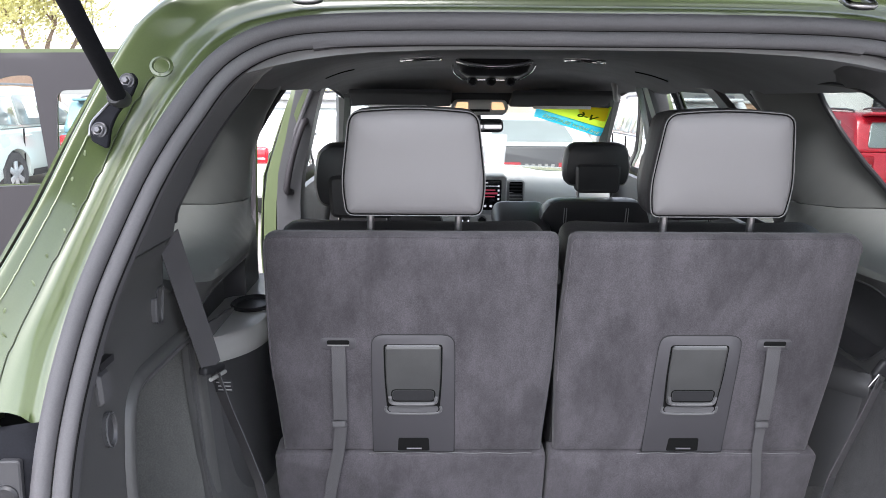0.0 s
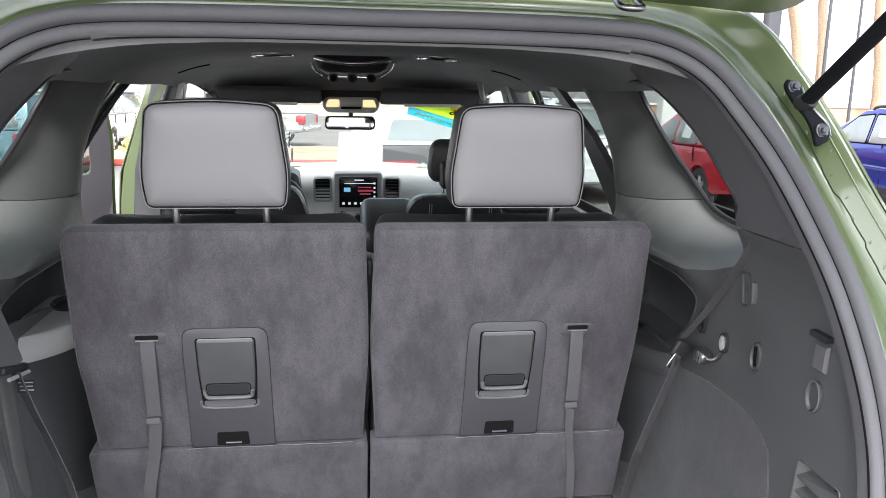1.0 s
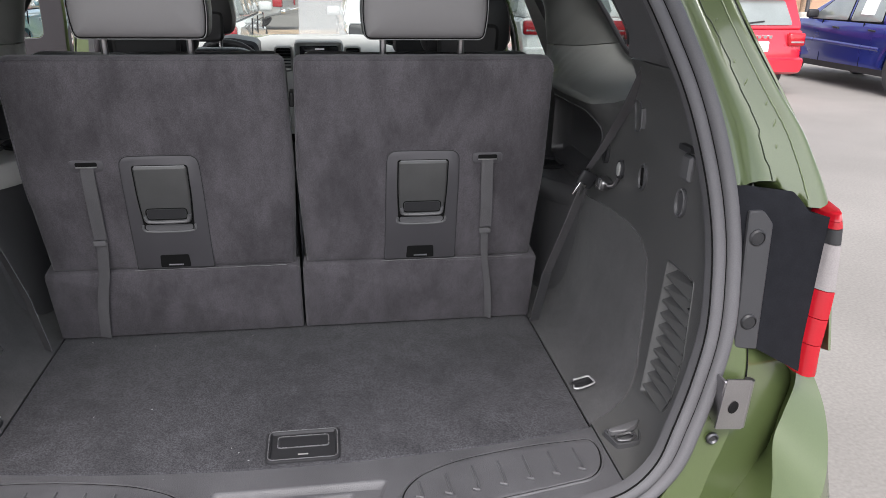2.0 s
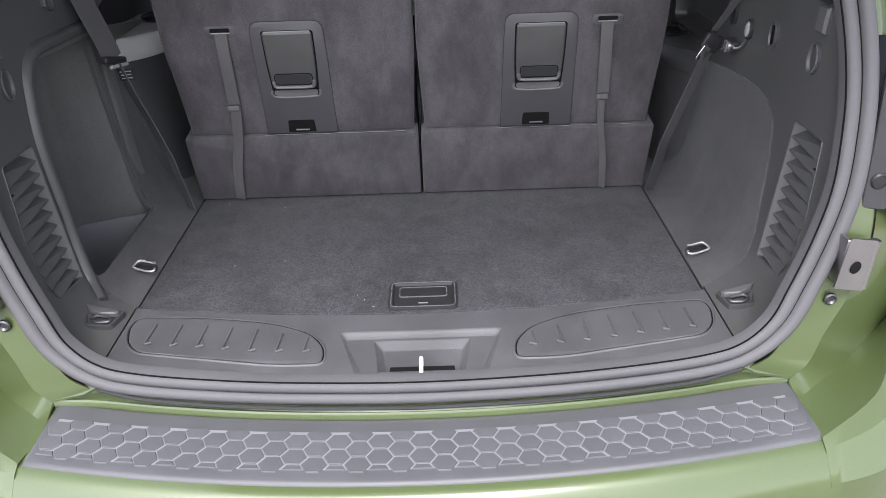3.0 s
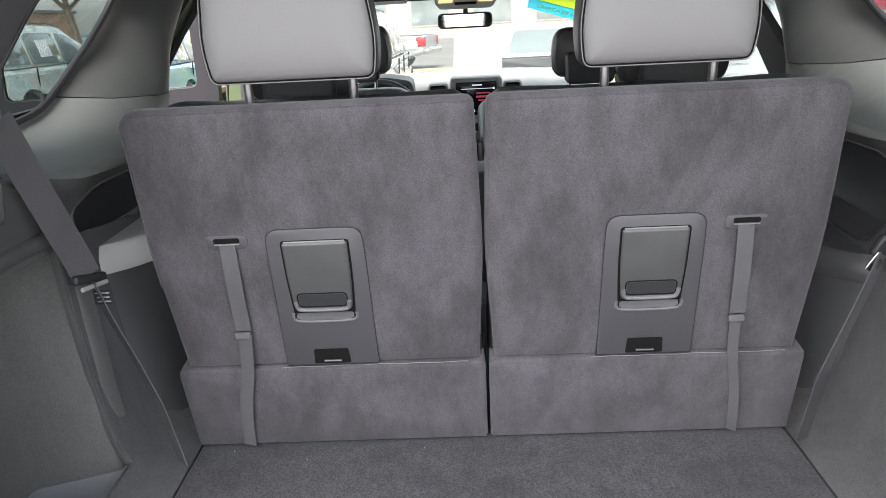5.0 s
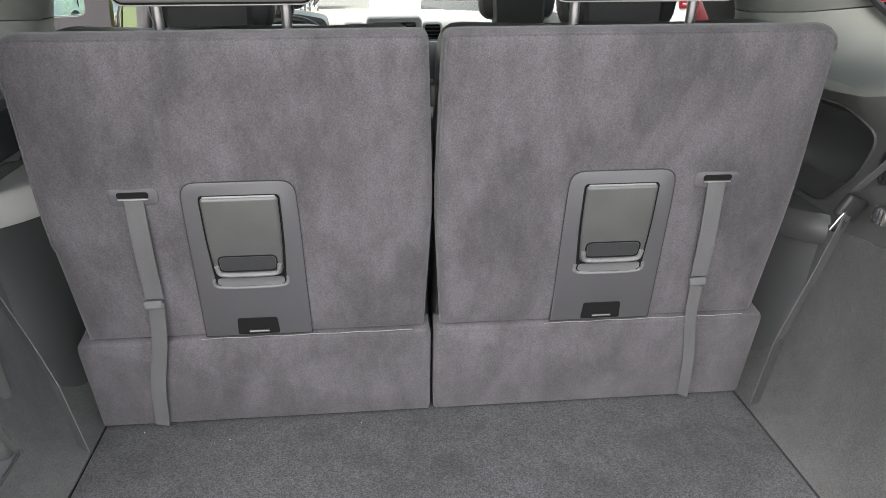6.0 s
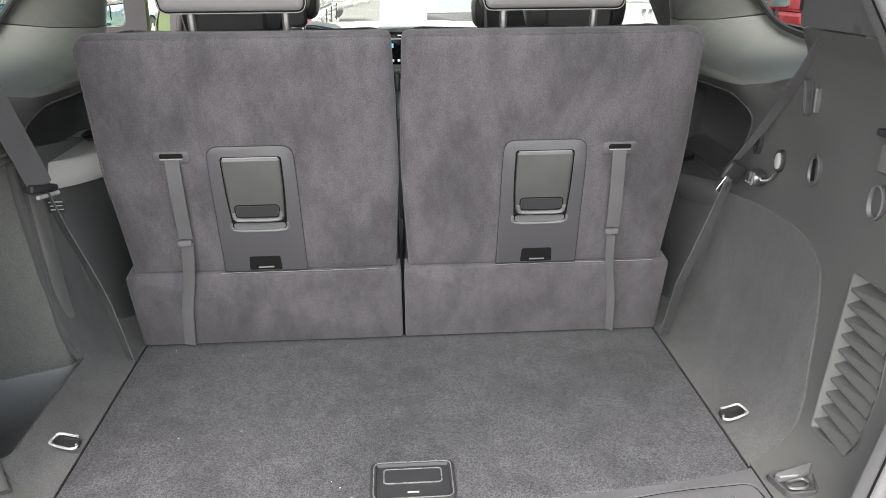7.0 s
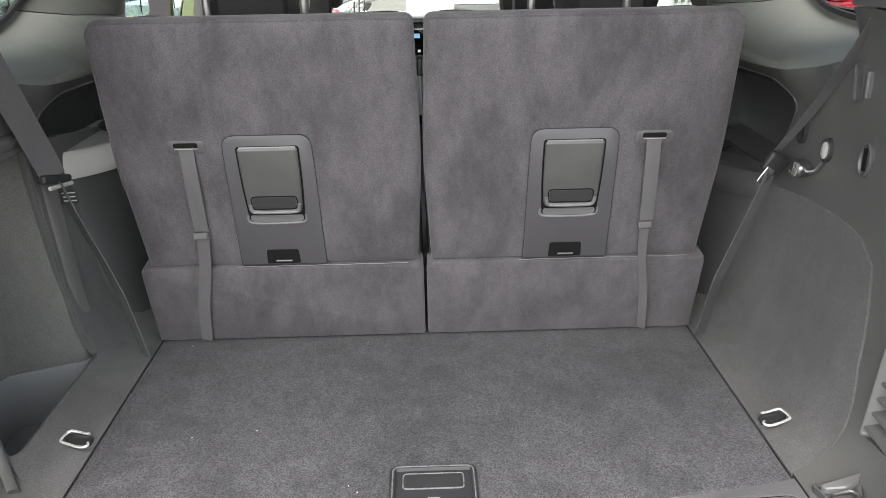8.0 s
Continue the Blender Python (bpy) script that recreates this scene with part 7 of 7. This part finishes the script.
SHAPES = {
    "suv": dict(L=4.85, W=1.86, H=1.70, wheel=0.36, axles=(0.98, 3.85), belt=1.05,
                low=[(0.0, 0.55), (0.05, 0.34), (0.5, 0.28), (4.4, 0.28), (4.80, 0.36), (4.85, 0.70), (4.70, 0.92), (3.72, 1.04), (3.55, 1.06), (0.10, 1.06), (0.02, 0.80)],
                top=[(0.06, 1.05), (0.30, 1.60), (0.55, 1.68), (1.6, 1.70), (2.5, 1.66), (3.62, 1.05)],
                panes=[[(0.62, 1.12), (1.22, 1.10), (1.22, 1.55), (0.72, 1.55)], [(1.34, 1.10), (2.18, 1.09), (2.18, 1.56), (1.34, 1.57)], [(2.28, 1.09), (3.25, 1.08), (2.62, 1.50), (2.28, 1.56)]]),
    "coupe": dict(L=5.0, W=1.90, H=1.44, wheel=0.35, axles=(1.05, 4.0), belt=0.98,
                  low=[(0.0, 0.60), (0.06, 0.34), (0.5, 0.26), (4.5, 0.26), (4.93, 0.34), (5.0, 0.66), (4.85, 0.84), (3.75, 0.98), (1.0, 1.00), (0.12, 1.02), (0.0, 0.90)],
                  top=[(0.72, 0.99), (1.42, 1.36), (1.8, 1.43), (2.5, 1.42), (3.55, 0.98)],
                  panes=[[(1.45, 1.05), (2.0, 1.03), (2.0, 1.34), (1.65, 1.34)], [(2.1, 1.03), (3.2, 1.01), (2.6, 1.30), (2.1, 1.35)]]),
    "pickup": dict(L=5.30, W=1.86, H=1.78, wheel=0.415, axles=(1.20, 4.43), belt=1.12,
                   low=[(0.0, 0.62), (0.05, 0.50), (0.5, 0.42), (4.9, 0.42), (5.25, 0.50), (5.30, 0.85), (5.15, 1.02), (4.15, 1.12), (3.95, 1.13), (1.55, 1.13), (1.52, 1.05), (0.0, 1.05)],
                   top=[(1.60, 1.12), (1.68, 1.62), (1.90, 1.71), (2.6, 1.74), (3.05, 1.70), (4.0, 1.12)],
                   panes=[[(1.86, 1.15), (2.64, 1.14), (2.64, 1.63), (1.92, 1.62)], [(2.73, 1.14), (3.74, 1.13), (3.12, 1.59), (2.73, 1.63)]]),
}


def vehicle(kind, label, colour, x, y, turn=0.0, note=False, size=1.0):
    """A parked vehicle, its rear end at y and its middle at x, pointing along +y."""
    c = SHAPES[kind]
    L, W, belt = c["L"], c["W"], c["belt"]
    car = thing({"suv": "parked_suv", "coupe": "parked_coupe", "pickup": "pickup_truck"}[kind], label, "car" if kind != "pickup" else "truck", OUT @ pose(x, y, 0, 0, 0, turn) @ Matrix.Scale(size, 4))
    r = c["wheel"]
    notch = []
    for ay in c["axles"]:
        notch.append([(ay + (r + 0.055) * math.cos(a), r + (r + 0.055) * math.sin(a)) for a in np.linspace(math.pi + 0.2, -0.2, 11)])
    base = c["low"]
    line = base[:3] + notch[0] + notch[1] + base[3:]
    width = lambda z: 1.0 - (0.03 if z < 0.5 else 0.0) - 0.34 * max(0.0, z - belt) ** 1.15 / 1.0
    plan = lambda yy: 1.0 - 0.16 * max(0.0, (0.45 - yy) / 0.45) ** 2 - 0.22 * max(0.0, (yy - L + 0.7) / 0.7) ** 2
    where = lambda yy, z, d: Vector((d * width(z) * plan(yy), yy, z))
    h = W / 2
    body = part("body", slab([Vector(p) for p in line], [(0.07, -h), (0.015, -h + 0.03), (0, -h + 0.10), (0, 0), (0, h - 0.10), (0.015, h - 0.03), (0.07, h)], where), colour, car, sharp=30)
    part("cabin", slab([Vector(p) for p in rounded([Vector(q) for q in c["top"]], 0.10)], [(0.06, -h + 0.05), (0.012, -h + 0.07), (0, -h + 0.12), (0, h - 0.12), (0.012, h - 0.07), (0.06, h - 0.05)], where), colour, car, sharp=30)
    for s in (-1, 1):
        for i, q in enumerate(c["panes"]):
            if kind == "pickup":
                part("window_surround", slab(rounded([Vector(v) for v in inset([Vector(v) for v in q], -0.028)], 0.05), [(0, s * (h - 0.20)), (0, s * (h - 0.048)), (0.008, s * (h - 0.045))], where), VOID, car)
            p = part("side_window", slab(rounded([Vector(v) for v in q], 0.04), [(0, s * (h - 0.20)), (0, s * (h - 0.043)), (0.01, s * (h - 0.038))], where), CARGLASS, car)
            if note and i == 0 + (kind == "suv"):
                cy, cz = sum(v[0] for v in q) / 4, sum(v[1] for v in q) / 4
                part("paper_notice", slab(rect(cy, cz, 0.34, 0.26), [(0, s * (h - 0.04)), (0, s * (h - 0.034))], where), PAPER, p)
        for i in range(2):
            yy = (1.30 if kind == "suv" else 1.9) + i * 0.95
            if kind != "coupe" or i == 1:
                part("door_handle", slab(rounded([Vector(v) for v in [(yy, belt - 0.13), (yy + 0.18, belt - 0.12), (yy + 0.18, belt - 0.09), (yy, belt - 0.10)]], 0.012), [(0, s * (h - 0.05)), (0, s * (h + 0.012)), (0.008, s * (h + 0.022))], where), colour if kind != "pickup" else BLACK, car)
        for i, yy in enumerate(([1.28, 2.22, 3.35] if kind != "coupe" else [2.05, 3.4])):
            part("door_gap", slab([Vector(v) for v in [(yy, 0.36), (yy + 0.010, 0.36), (yy + 0.010, belt), (yy, belt)]], [(0, s * (h - 0.02)), (0, s * (h + 0.002))], where), VOID, body)
        part("sill", slab([Vector(v) for v in [(1.5, 0.30), (L - 1.5, 0.30), (L - 1.5, 0.40), (1.5, 0.40)]], [(0, s * (h - 0.1)), (0, s * (h + 0.004))], where), BLACK, body)
        if kind == "pickup":
            part("door_crease", sweep([Vector((s * h * width(0.72) * plan(yy), yy, 0.72 + 0.02 * (yy - 1.7))) for yy in np.linspace(1.75, 3.9, 9)], [(-0.012, -0.05), (0.016, -0.01), (0.016, 0.01), (-0.012, 0.05)], out=lambda i, t: (s, 0, 0)), colour, body)
        part("door_mirror", block(0.22, 0.10, 0.15, 0.04, pose(s * (h + 0.05), c["panes"][-1][1][0] - 0.12, belt + 0.10)), BLACK if kind == "pickup" else colour, car)
        for ay in c["axles"]:
            road_wheel(car, pose(s * (h - 0.13), ay, r, 0, 90 * s, 0), r, 0.24)
            if kind == "pickup":
                part("fender_flare", sweep([Vector((s * (h - 0.005) * plan(ay), ay + (r + 0.075) * math.cos(a), r + (r + 0.075) * math.sin(a))) for a in np.linspace(math.pi - 0.05, 0.05, 15)], [(-0.03, -0.04), (0.03, -0.03), (0.03, 0.03), (-0.03, 0.04)], out=lambda i, t: (s, 0, 0)), colour, body)
        # tail lamps wrap the rear corners
        z0, z1 = {"suv": (0.80, 1.02), "coupe": (0.74, 0.86), "pickup": (0.72, 1.02)}[kind]
        if kind != "coupe":
            tl = part("tail_light", block(0.30 if kind == "suv" else 0.16, 0.30, z1 - z0, 0.04, pose(s * (h * 0.84 - 0.13 * (kind == "suv") + 0.03), 0.13, (z0 + z1) / 2)), LAMPRED, car)
            part("reverse_lens", block(0.24 if kind == "suv" else 0.12, 0.30, 0.035, 0.01, pose(s * (h * 0.84 - 0.13 * (kind == "suv") + 0.035), 0.127, z0 + 0.07)), LAMPCLEAR, tl)
    rear = lambda x0, z, d: Vector((x0, 0.02 - d + (0.05 if z > 0.9 else 0.0), z))
    if kind == "suv":
        slant = lambda x0, z, d: Vector((x0 * width(z) * 0.95, 0.055 + (z - 1.05) * 0.43 - d, z))
        part("rear_window", slab(rounded([Vector(v) for v in [(-0.66, 1.14), (0.66, 1.14), (0.62, 1.53), (-0.62, 1.53)]], 0.06), [(0, -0.05), (0, 0.012), (0.01, 0.016)], slant), CARGLASS, car)
        part("spoiler", block(1.20, 0.26, 0.05, 0.02, pose(0, 0.26, 1.655, -6)), colour, car)
        part("wiper", tube([slant(-0.30, 1.16, 0.03), slant(0.10, 1.20, 0.03)], 0.012, 6), BLACK, car)
        part("bumper", slab(rounded([Vector(v) for v in [(-0.80, 0.36), (0.80, 0.36), (0.84, 0.62), (-0.84, 0.62)]], 0.08), [(0, -0.2), (0, 0.05), (0.03, 0.09)], rear), colour, car)
        for i in range(5):
            part("badge_mark", slab(rect(-0.20 + i * 0.10, 0.955, 0.055, 0.05, 0.01), [(0, -0.03), (0, 0.065)], rear), CHROME, car)
        part("number_plate", slab(rect(0, 0.80, 0.36, 0.16, 0.015), [(0, -0.05), (0, 0.028)], rear), PAPER, car)
        for s in (-1, 1):
            part("roof_rail", tube(spline([(s * 0.62, 0.6, 1.66), (s * 0.62, 0.75, 1.72), (s * 0.62, 2.3, 1.72), (s * 0.62, 2.5, 1.66)], 4), 0.018, 8), POLE, car)
    if kind == "coupe":
        deck = part("tail_panel", slab(rounded([Vector(v) for v in [(-0.86, 0.70), (0.86, 0.70), (0.84, 1.02), (-0.84, 1.02)]], 0.04), [(0, -0.1), (0, 0.06), (0.01, 0.07)], rear), BLACK, car, "gloss black tail panel")
        for s in (-1, 1):
            part("tail_light", slab(rounded([Vector(v) for v in [(s * 0.26, 0.745), (s * 0.80, 0.745), (s * 0.80, 0.815), (s * 0.26, 0.815)]], 0.02), [(0, 0.0), (0, 0.08)], rear), LAMPRED, deck)
        for i in range(5):
            part("badge_mark", slab(rect(-0.18 + i * 0.09, 0.78, 0.05, 0.035), [(0, 0.0), (0, 0.078)], rear), CHROME, deck)
        part("lip_spoiler", block(1.66, 0.18, 0.03, 0.012, pose(0, 0.14, 1.045, 4)), colour, car)
        slant = lambda x0, z, d: Vector((x0 * width(z), 0.72 + (z - 0.99) * 1.85 - d * 0.5, z + d * 0.9))
        part("rear_window", slab(rounded([Vector(v) for v in [(-0.64, 1.04), (0.64, 1.04), (0.56, 1.33), (-0.56, 1.33)]], 0.06), [(0, -0.05), (0, 0.012)], slant), CARGLASS, car)
        part("bumper", slab(rounded([Vector(v) for v in [(-0.82, 0.32), (0.82, 0.32), (0.86, 0.62), (-0.86, 0.62)]], 0.08), [(0, -0.2), (0, 0.05), (0.03, 0.08)], rear), colour, car)
    if kind == "pickup":
        part("cargo_bed", slab([Vector(v) for v in [(-0.72, 0.12), (0.72, 0.12), (0.72, 1.45), (-0.72, 1.45)]], [(0, 0.0), (0, 0.004)], lambda a, bb, d: Vector((a, bb, 1.052 + d))), BLACK, car)
        part("bumper", block(1.74, 0.16, 0.16, 0.04, pose(0, -0.04, 0.58)), CHROME, car)
        for s in (-1, 1):
            part("roof_rack", tube(spline([(s * 0.52, 1.80, 1.68), (s * 0.52, 1.95, 1.765), (s * 0.52, 2.9, 1.775), (s * 0.52, 3.10, 1.69)], 4), 0.028, 8), BLACK, car)
    return car


RED = paint("red car paint", (0.58, 0.012, 0.03), 0.1)
BLUE = paint("blue car paint", (0.022, 0.034, 0.21), 0.3)
WHITE = paint("white car paint", (0.80, 0.81, 0.80), 0.0)
PEARL = paint("pale green-white paint", (0.70, 0.76, 0.70), 0.1)
SILVER = paint("silver car paint", (0.50, 0.52, 0.53), 0.5)
DARKCAR = paint("dark blue-grey paint", (0.05, 0.07, 0.10), 0.3)
vehicle("suv", "bright red sport utility car seen from its rear corner", RED, 6.50, 9.2, note=True, size=0.9)
vehicle("pickup", "deep blue double-cab pickup truck with a roof rack", BLUE, 9.38, 7.60, note=True, size=0.93)
vehicle("suv", "pale green-white sport utility car with a paper notice in its window", PEARL, -7.95, 9.95, note=True, size=1.06)
TEAL = paint("teal blue car paint", (0.10, 0.22, 0.26), 0.2)
vehicle("suv", "teal blue sport utility car parked beside a pale one", TEAL, -5.95, 12.0, size=0.95)
vehicle("suv", "white sport utility car with red tail lamps", WHITE, -1.85, 8.6)
vehicle("coupe", "white two-door coupe with a black tail panel", WHITE, 1.25, 9.0)
vehicle("suv", "white sport utility car with wide red tail lamps", WHITE, 4.0, 10.3)
vehicle("pickup", "silver pickup truck standing across the far lane", SILVER, -1.0, 24.0, 78)
vehicle("suv", "silver sport utility car parked in the far row", SILVER, -6.5, 24.5, 80)
vehicle("suv", "dark blue-grey sport utility car in the row beside", DARKCAR, -11.2, 9.6)
vehicle("suv", "white sport utility car in the row beside", WHITE, -7.0, 19.0)

# ---- kerbs, planting bed, boundary wall, buildings ----
out_box("kerb", "red painted kerb edging the planting bed", "kerb", -9, 3.2, 16.8, 16.98, 0.0, 0.15, REDKERB, 0.03, "structure")
out_box("planting_bed", "tan gravel planting bed behind the kerb", "planting bed", -9, 3.2, 16.98, 22.0, 0.0, 0.13, EARTH, 0.02, "structure")
out_box("kerb", "pale concrete kerb before the boundary wall", "kerb", 3, 60, 19.6, 19.8, 0.0, 0.15, CONCRETE, 0.03, "structure")
out_box("pavement", "pale concrete strip behind the kerb", "pavement", 3, 60, 19.8, 23.0, 0.0, 0.13, CONCRETE, 0.02, "structure")
out_box("wall_boundary", "low tan block wall along the lot", "wall", 12, 90, 30.0, 30.3, 0.0, 1.45, TANWALL, 0.03, "structure")
out_box("coping", "pale coping on the boundary wall", "wall", 11.95, 90, 29.95, 30.35, 1.45, 1.55, STUCCO, 0.02, "structure")


def building(name, label, x0, x1, y0, y1, h, mat, bays, floors, band):
    b = thing(name, label, "building", OUT)
    part("wall", block(x1 - x0, y1 - y0, h, 0.03, pose((x0 + x1) / 2, (y0 + y1) / 2, h / 2)), mat, b)
    part("roof", block(x1 - x0 + 0.5, y1 - y0 + 0.5, 0.35, 0.04, pose((x0 + x1) / 2, (y0 + y1) / 2, h + 0.17)), band, b)
    for i in range(bays):
        for j in range(floors):
            cx = x0 + (i + 0.5) * (x1 - x0) / bays
            cz = (j + 0.5) * h / floors
            ww, hh = (x1 - x0) / bays * 0.6, h / floors * 0.5
            win = part("window", slab(rect(cx, cz, ww, hh, 0.03), [(-0.08, -0.02), (-0.08, 0.06), (0.0, 0.06), (0.0, 0.02)], lambda x, z, d: Vector((x, y0 - d, z))), CONCRETE, b)
            part("pane", slab(rect(cx, cz, ww * 0.98, hh * 0.98), [(0, 0.0), (0, 0.03)], lambda x, z, d: Vector((x, y0 - d, z))), CARGLASS, win)
    return b


building("showroom", "large white stucco showroom with a flat roof", 24, 90, 42, 60, 14, STUCCO, 0, 0, STUCCO)
building("showroom", "tan stucco building with a dark roof edge beyond the lot", -90, -45, 75, 90, 4.0, TANWALL, 8, 1, POLE)
building("showroom", "low pale tan building across the street", -14, 14, 58, 70, 4.0, PALETAN, 6, 1, STUCCO)

# ---- pylon sign with plain red bars for its lettering ----
DARKPOST = material("dark painted post", (0.05, 0.05, 0.055), 0.5, vary=0.1)
pylon = thing("pylon_sign", "tall white pylon sign with red lettering bars and a dark post", "sign", OUT @ pose(12.4, 22.5, 0))
part("post", block(0.42, 0.4, 8.5, 0.03, pose(1.5, 0, 4.25)), DARKPOST, pylon)
part("board", block(3.2, 0.5, 8.0, 0.05, pose(-0.4, 0.3, 4.4)), STUCCO, pylon)
SIGNRED = material("sign red", (0.55, 0.05, 0.04), 0.5, vary=0.05)
for i in range(5):
    part("lettering_bar", slab(rect(-1.55 + i * 0.52, 5.15, 0.36, 0.42, 0.04), [(0, 0.0), (0, 0.05)], lambda x, z, d: Vector((x, 0.04 - d, z))), SIGNRED, pylon)
for z in (2.4, 6.6):
    part("board_joint", slab(rect(-0.4, z, 3.0, 0.05), [(0, 0.0), (0, 0.02)], lambda x, z2, d: Vector((x, 0.045 - d, z2))), POLE, pylon)


# ---- lamp posts, palms, trees ----
def lamp_post(x, y, h=9.0):
    p = thing("lamp_post", "slim grey parking-lot lamp post with two flat heads", "lamp post", OUT @ pose(x, y, 0), group="lamp posts")
    part("base", lathe([(0.28, 0), (0.28, 0.6), (0.24, 0.66)], 16), CONCRETE, p)
    part("post", lathe([(0.065, 0.6), (0.045, h)], 12), DARKPOST, p)
    for s in (-1, 1):
        part("head", block(0.85, 0.30, 0.09, 0.03, pose(s * 0.55, 0, h)), POLE, p)


for x, y, h in ((16.9, 24.0, 11.0), (20.2, 27.0, 8.5), (-27, 38, 8.5), (-21, 47, 8.5), (-30.5, 36, 7.0)):
    lamp_post(x, y, h)


def palm(x, y, h, bend=0.3, seed=1):
    rng = random.Random(seed)
    p = thing("palm_tree", "tall fan palm with a rough tan trunk", "palm tree", OUT @ pose(x, y, 0), group="palm trees")
    axis = spline([(bend * math.sin(k * 1.3), 0.1 * k * bend, k / 5 * h) for k in range(6)], 5)
    bm = bmesh.new()
    rings = []
    for i, c in enumerate(axis):
        r = 0.20 - 0.06 * i / len(axis) + 0.02 * (i % 2) + (0.08 if i == 0 else 0)
        rings.append([bm.verts.new(c + Vector((r * math.cos(k * math.pi / 5) * rng.uniform(0.9, 1.1), r * math.sin(k * math.pi / 5) * rng.uniform(0.9, 1.1), 0))) for k in range(10)])
    for lo, hi in zip(rings, rings[1:]):
        for k in range(10):
            bm.faces.new((lo[k], lo[(k + 1) % 10], hi[(k + 1) % 10], hi[k]))
    part("trunk", bm, BARK, p)
    crown = bmesh.new()
    top = axis[-1]
    for i in range(34):
        a, el = rng.uniform(0, 2 * math.pi), rng.uniform(-0.8, 1.3)
        ln = rng.uniform(0.8, 1.3)
        d = Vector((math.cos(a) * math.cos(el), math.sin(a) * math.cos(el), math.sin(el)))
        tip = top + d * ln * 0.55
        side = d.cross(Vector((0, 0, 1))).normalized()
        up = side.cross(d)
        for k in range(9):
            b = (k - 4) * 0.28
            end = tip + (d * math.cos(b) + side * math.sin(b)) * ln * 0.7 + Vector((0, 0, -0.25 * ln * rng.random()))
            w = side * 0.035 * math.cos(b) + up * 0.02
            crown.faces.new([crown.verts.new(q) for q in (tip - w, tip + w, end + w * 0.2, end - w * 0.2)])
        crown.faces.new([crown.verts.new(q) for q in (top - side * 0.02, top + side * 0.02, tip + side * 0.015, tip - side * 0.015)])
    part("crown", crown, FROND, p)


for i, (x, y, h, bend) in enumerate(((17.8, 27.5, 10, 0.35), (20.0, 29.0, 9.5, 0.15), (22.8, 29.2, 8.5, 0.2), (27.5, 31.5, 8.0, 0.2), (-8, 46, 9, 0.2))):
    palm(x, y, h, bend, i + 3)


def broad_tree(x, y, h, spread, seed, leaves=9000):
    rng = random.Random(seed)
    t = thing("tree", "spring tree with sparse yellow-green leaves", "tree", OUT @ pose(x, y, 0), group="lot trees")
    bm = bmesh.new()
    tips = []

    def limb(a, b, r0, r1, depth):
        mid = a.lerp(b, 0.5) + Vector((rng.uniform(-1, 1), rng.uniform(-1, 1), 0)) * (b - a).length * 0.10
        pts = spline([a, mid, b], 4)
        k, rings = len(pts), []
        for i, c in enumerate(pts):
            r = r0 + (r1 - r0) * i / (k - 1)
            rings.append([bm.verts.new(c + Vector((r * math.cos(j * math.pi / 3.5), r * math.sin(j * math.pi / 3.5), 0))) for j in range(7)])
        for lo, hi in zip(rings, rings[1:]):
            for j in range(7):
                bm.faces.new((lo[j], lo[(j + 1) % 7], hi[(j + 1) % 7], hi[j]))
        if depth <= 1:
            tips.extend(pts[1:])
        if depth == 0:
            return
        for _ in range(3):
            d = (b - a).normalized() + Vector((rng.uniform(-1, 1), rng.uniform(-1, 1), rng.uniform(-0.1, 0.6))) * 0.9
            limb(b, b + d.normalized() * spread * rng.uniform(0.3, 0.55) * (0.6 + 0.25 * depth), r1, r1 * 0.45, depth - 1)

    limb(Vector((0, 0, 0)), Vector((0.1, 0, h * 0.30)), 0.17, 0.11, 3)
    part("trunk", bm, WOODBARK, t)
    crown = bmesh.new()
    for i in range(leaves):
        c = rng.choice(tips) + Vector((rng.gauss(0, 1), rng.gauss(0, 1), rng.gauss(0, 0.8))) * spread * 0.15
        n = Vector((rng.uniform(-1, 1), rng.uniform(-1, 1), rng.uniform(-0.3, 1))).normalized()
        u = n.orthogonal().normalized() * rng.uniform(0.055, 0.11)
        v = n.cross(u)
        crown.faces.new([crown.verts.new(q) for q in (c - u, c + v * 0.5, c + u, c - v * 0.5)])
    part("crown", crown, LEAF, t)


for i, (x, y, h, sp) in enumerate(((-13.5, 25.5, 8.0, 3.2), (-18.5, 30, 8.5, 3.4), (-10, 32, 7.5, 3.0), (-23, 27, 8, 3.2), (-4.0, 30, 5.0, 2.2), (6.0, 34, 6.0, 2.4))):
    broad_tree(x, y, h, sp, 20 + i)


def shrub(x, y, r, seed, mat):
    rng = random.Random(seed)
    s = thing("shrub", "small rounded shrub in the gravel bed", "shrub", OUT @ pose(x, y, 0.13), group="shrubs")
    bm = bmesh.new()
    for i in range(420):
        d = Vector((rng.gauss(0, 1), rng.gauss(0, 1), abs(rng.gauss(0, 1)))).normalized()
        c = Vector((d.x * r, d.y * r, d.z * r * 0.9)) * rng.uniform(0.6, 1.05)
        u = Vector((rng.uniform(-1, 1), rng.uniform(-1, 1), rng.uniform(-1, 1))).normalized() * 0.07
        v = u.orthogonal().normalized() * 0.05
        bm.faces.new([bm.verts.new(c + q) for q in (-u, v, u, -v)])
    part("leaves", bm, mat, s)
    st = bmesh.new()
    tube([(0, 0, -0.02), (0, 0, r * 0.5)], 0.03, 6, bm=st)
    part("stem", st, WOODBARK, s)


for i, (x, y) in enumerate(((-7.2, 18.5), (-5.2, 19.6), (-3.0, 18.3), (2.2, 20.6))):
    shrub(x, y, 0.5 + 0.1 * (i % 3), 60 + i, LEAF if i % 2 else FROND)
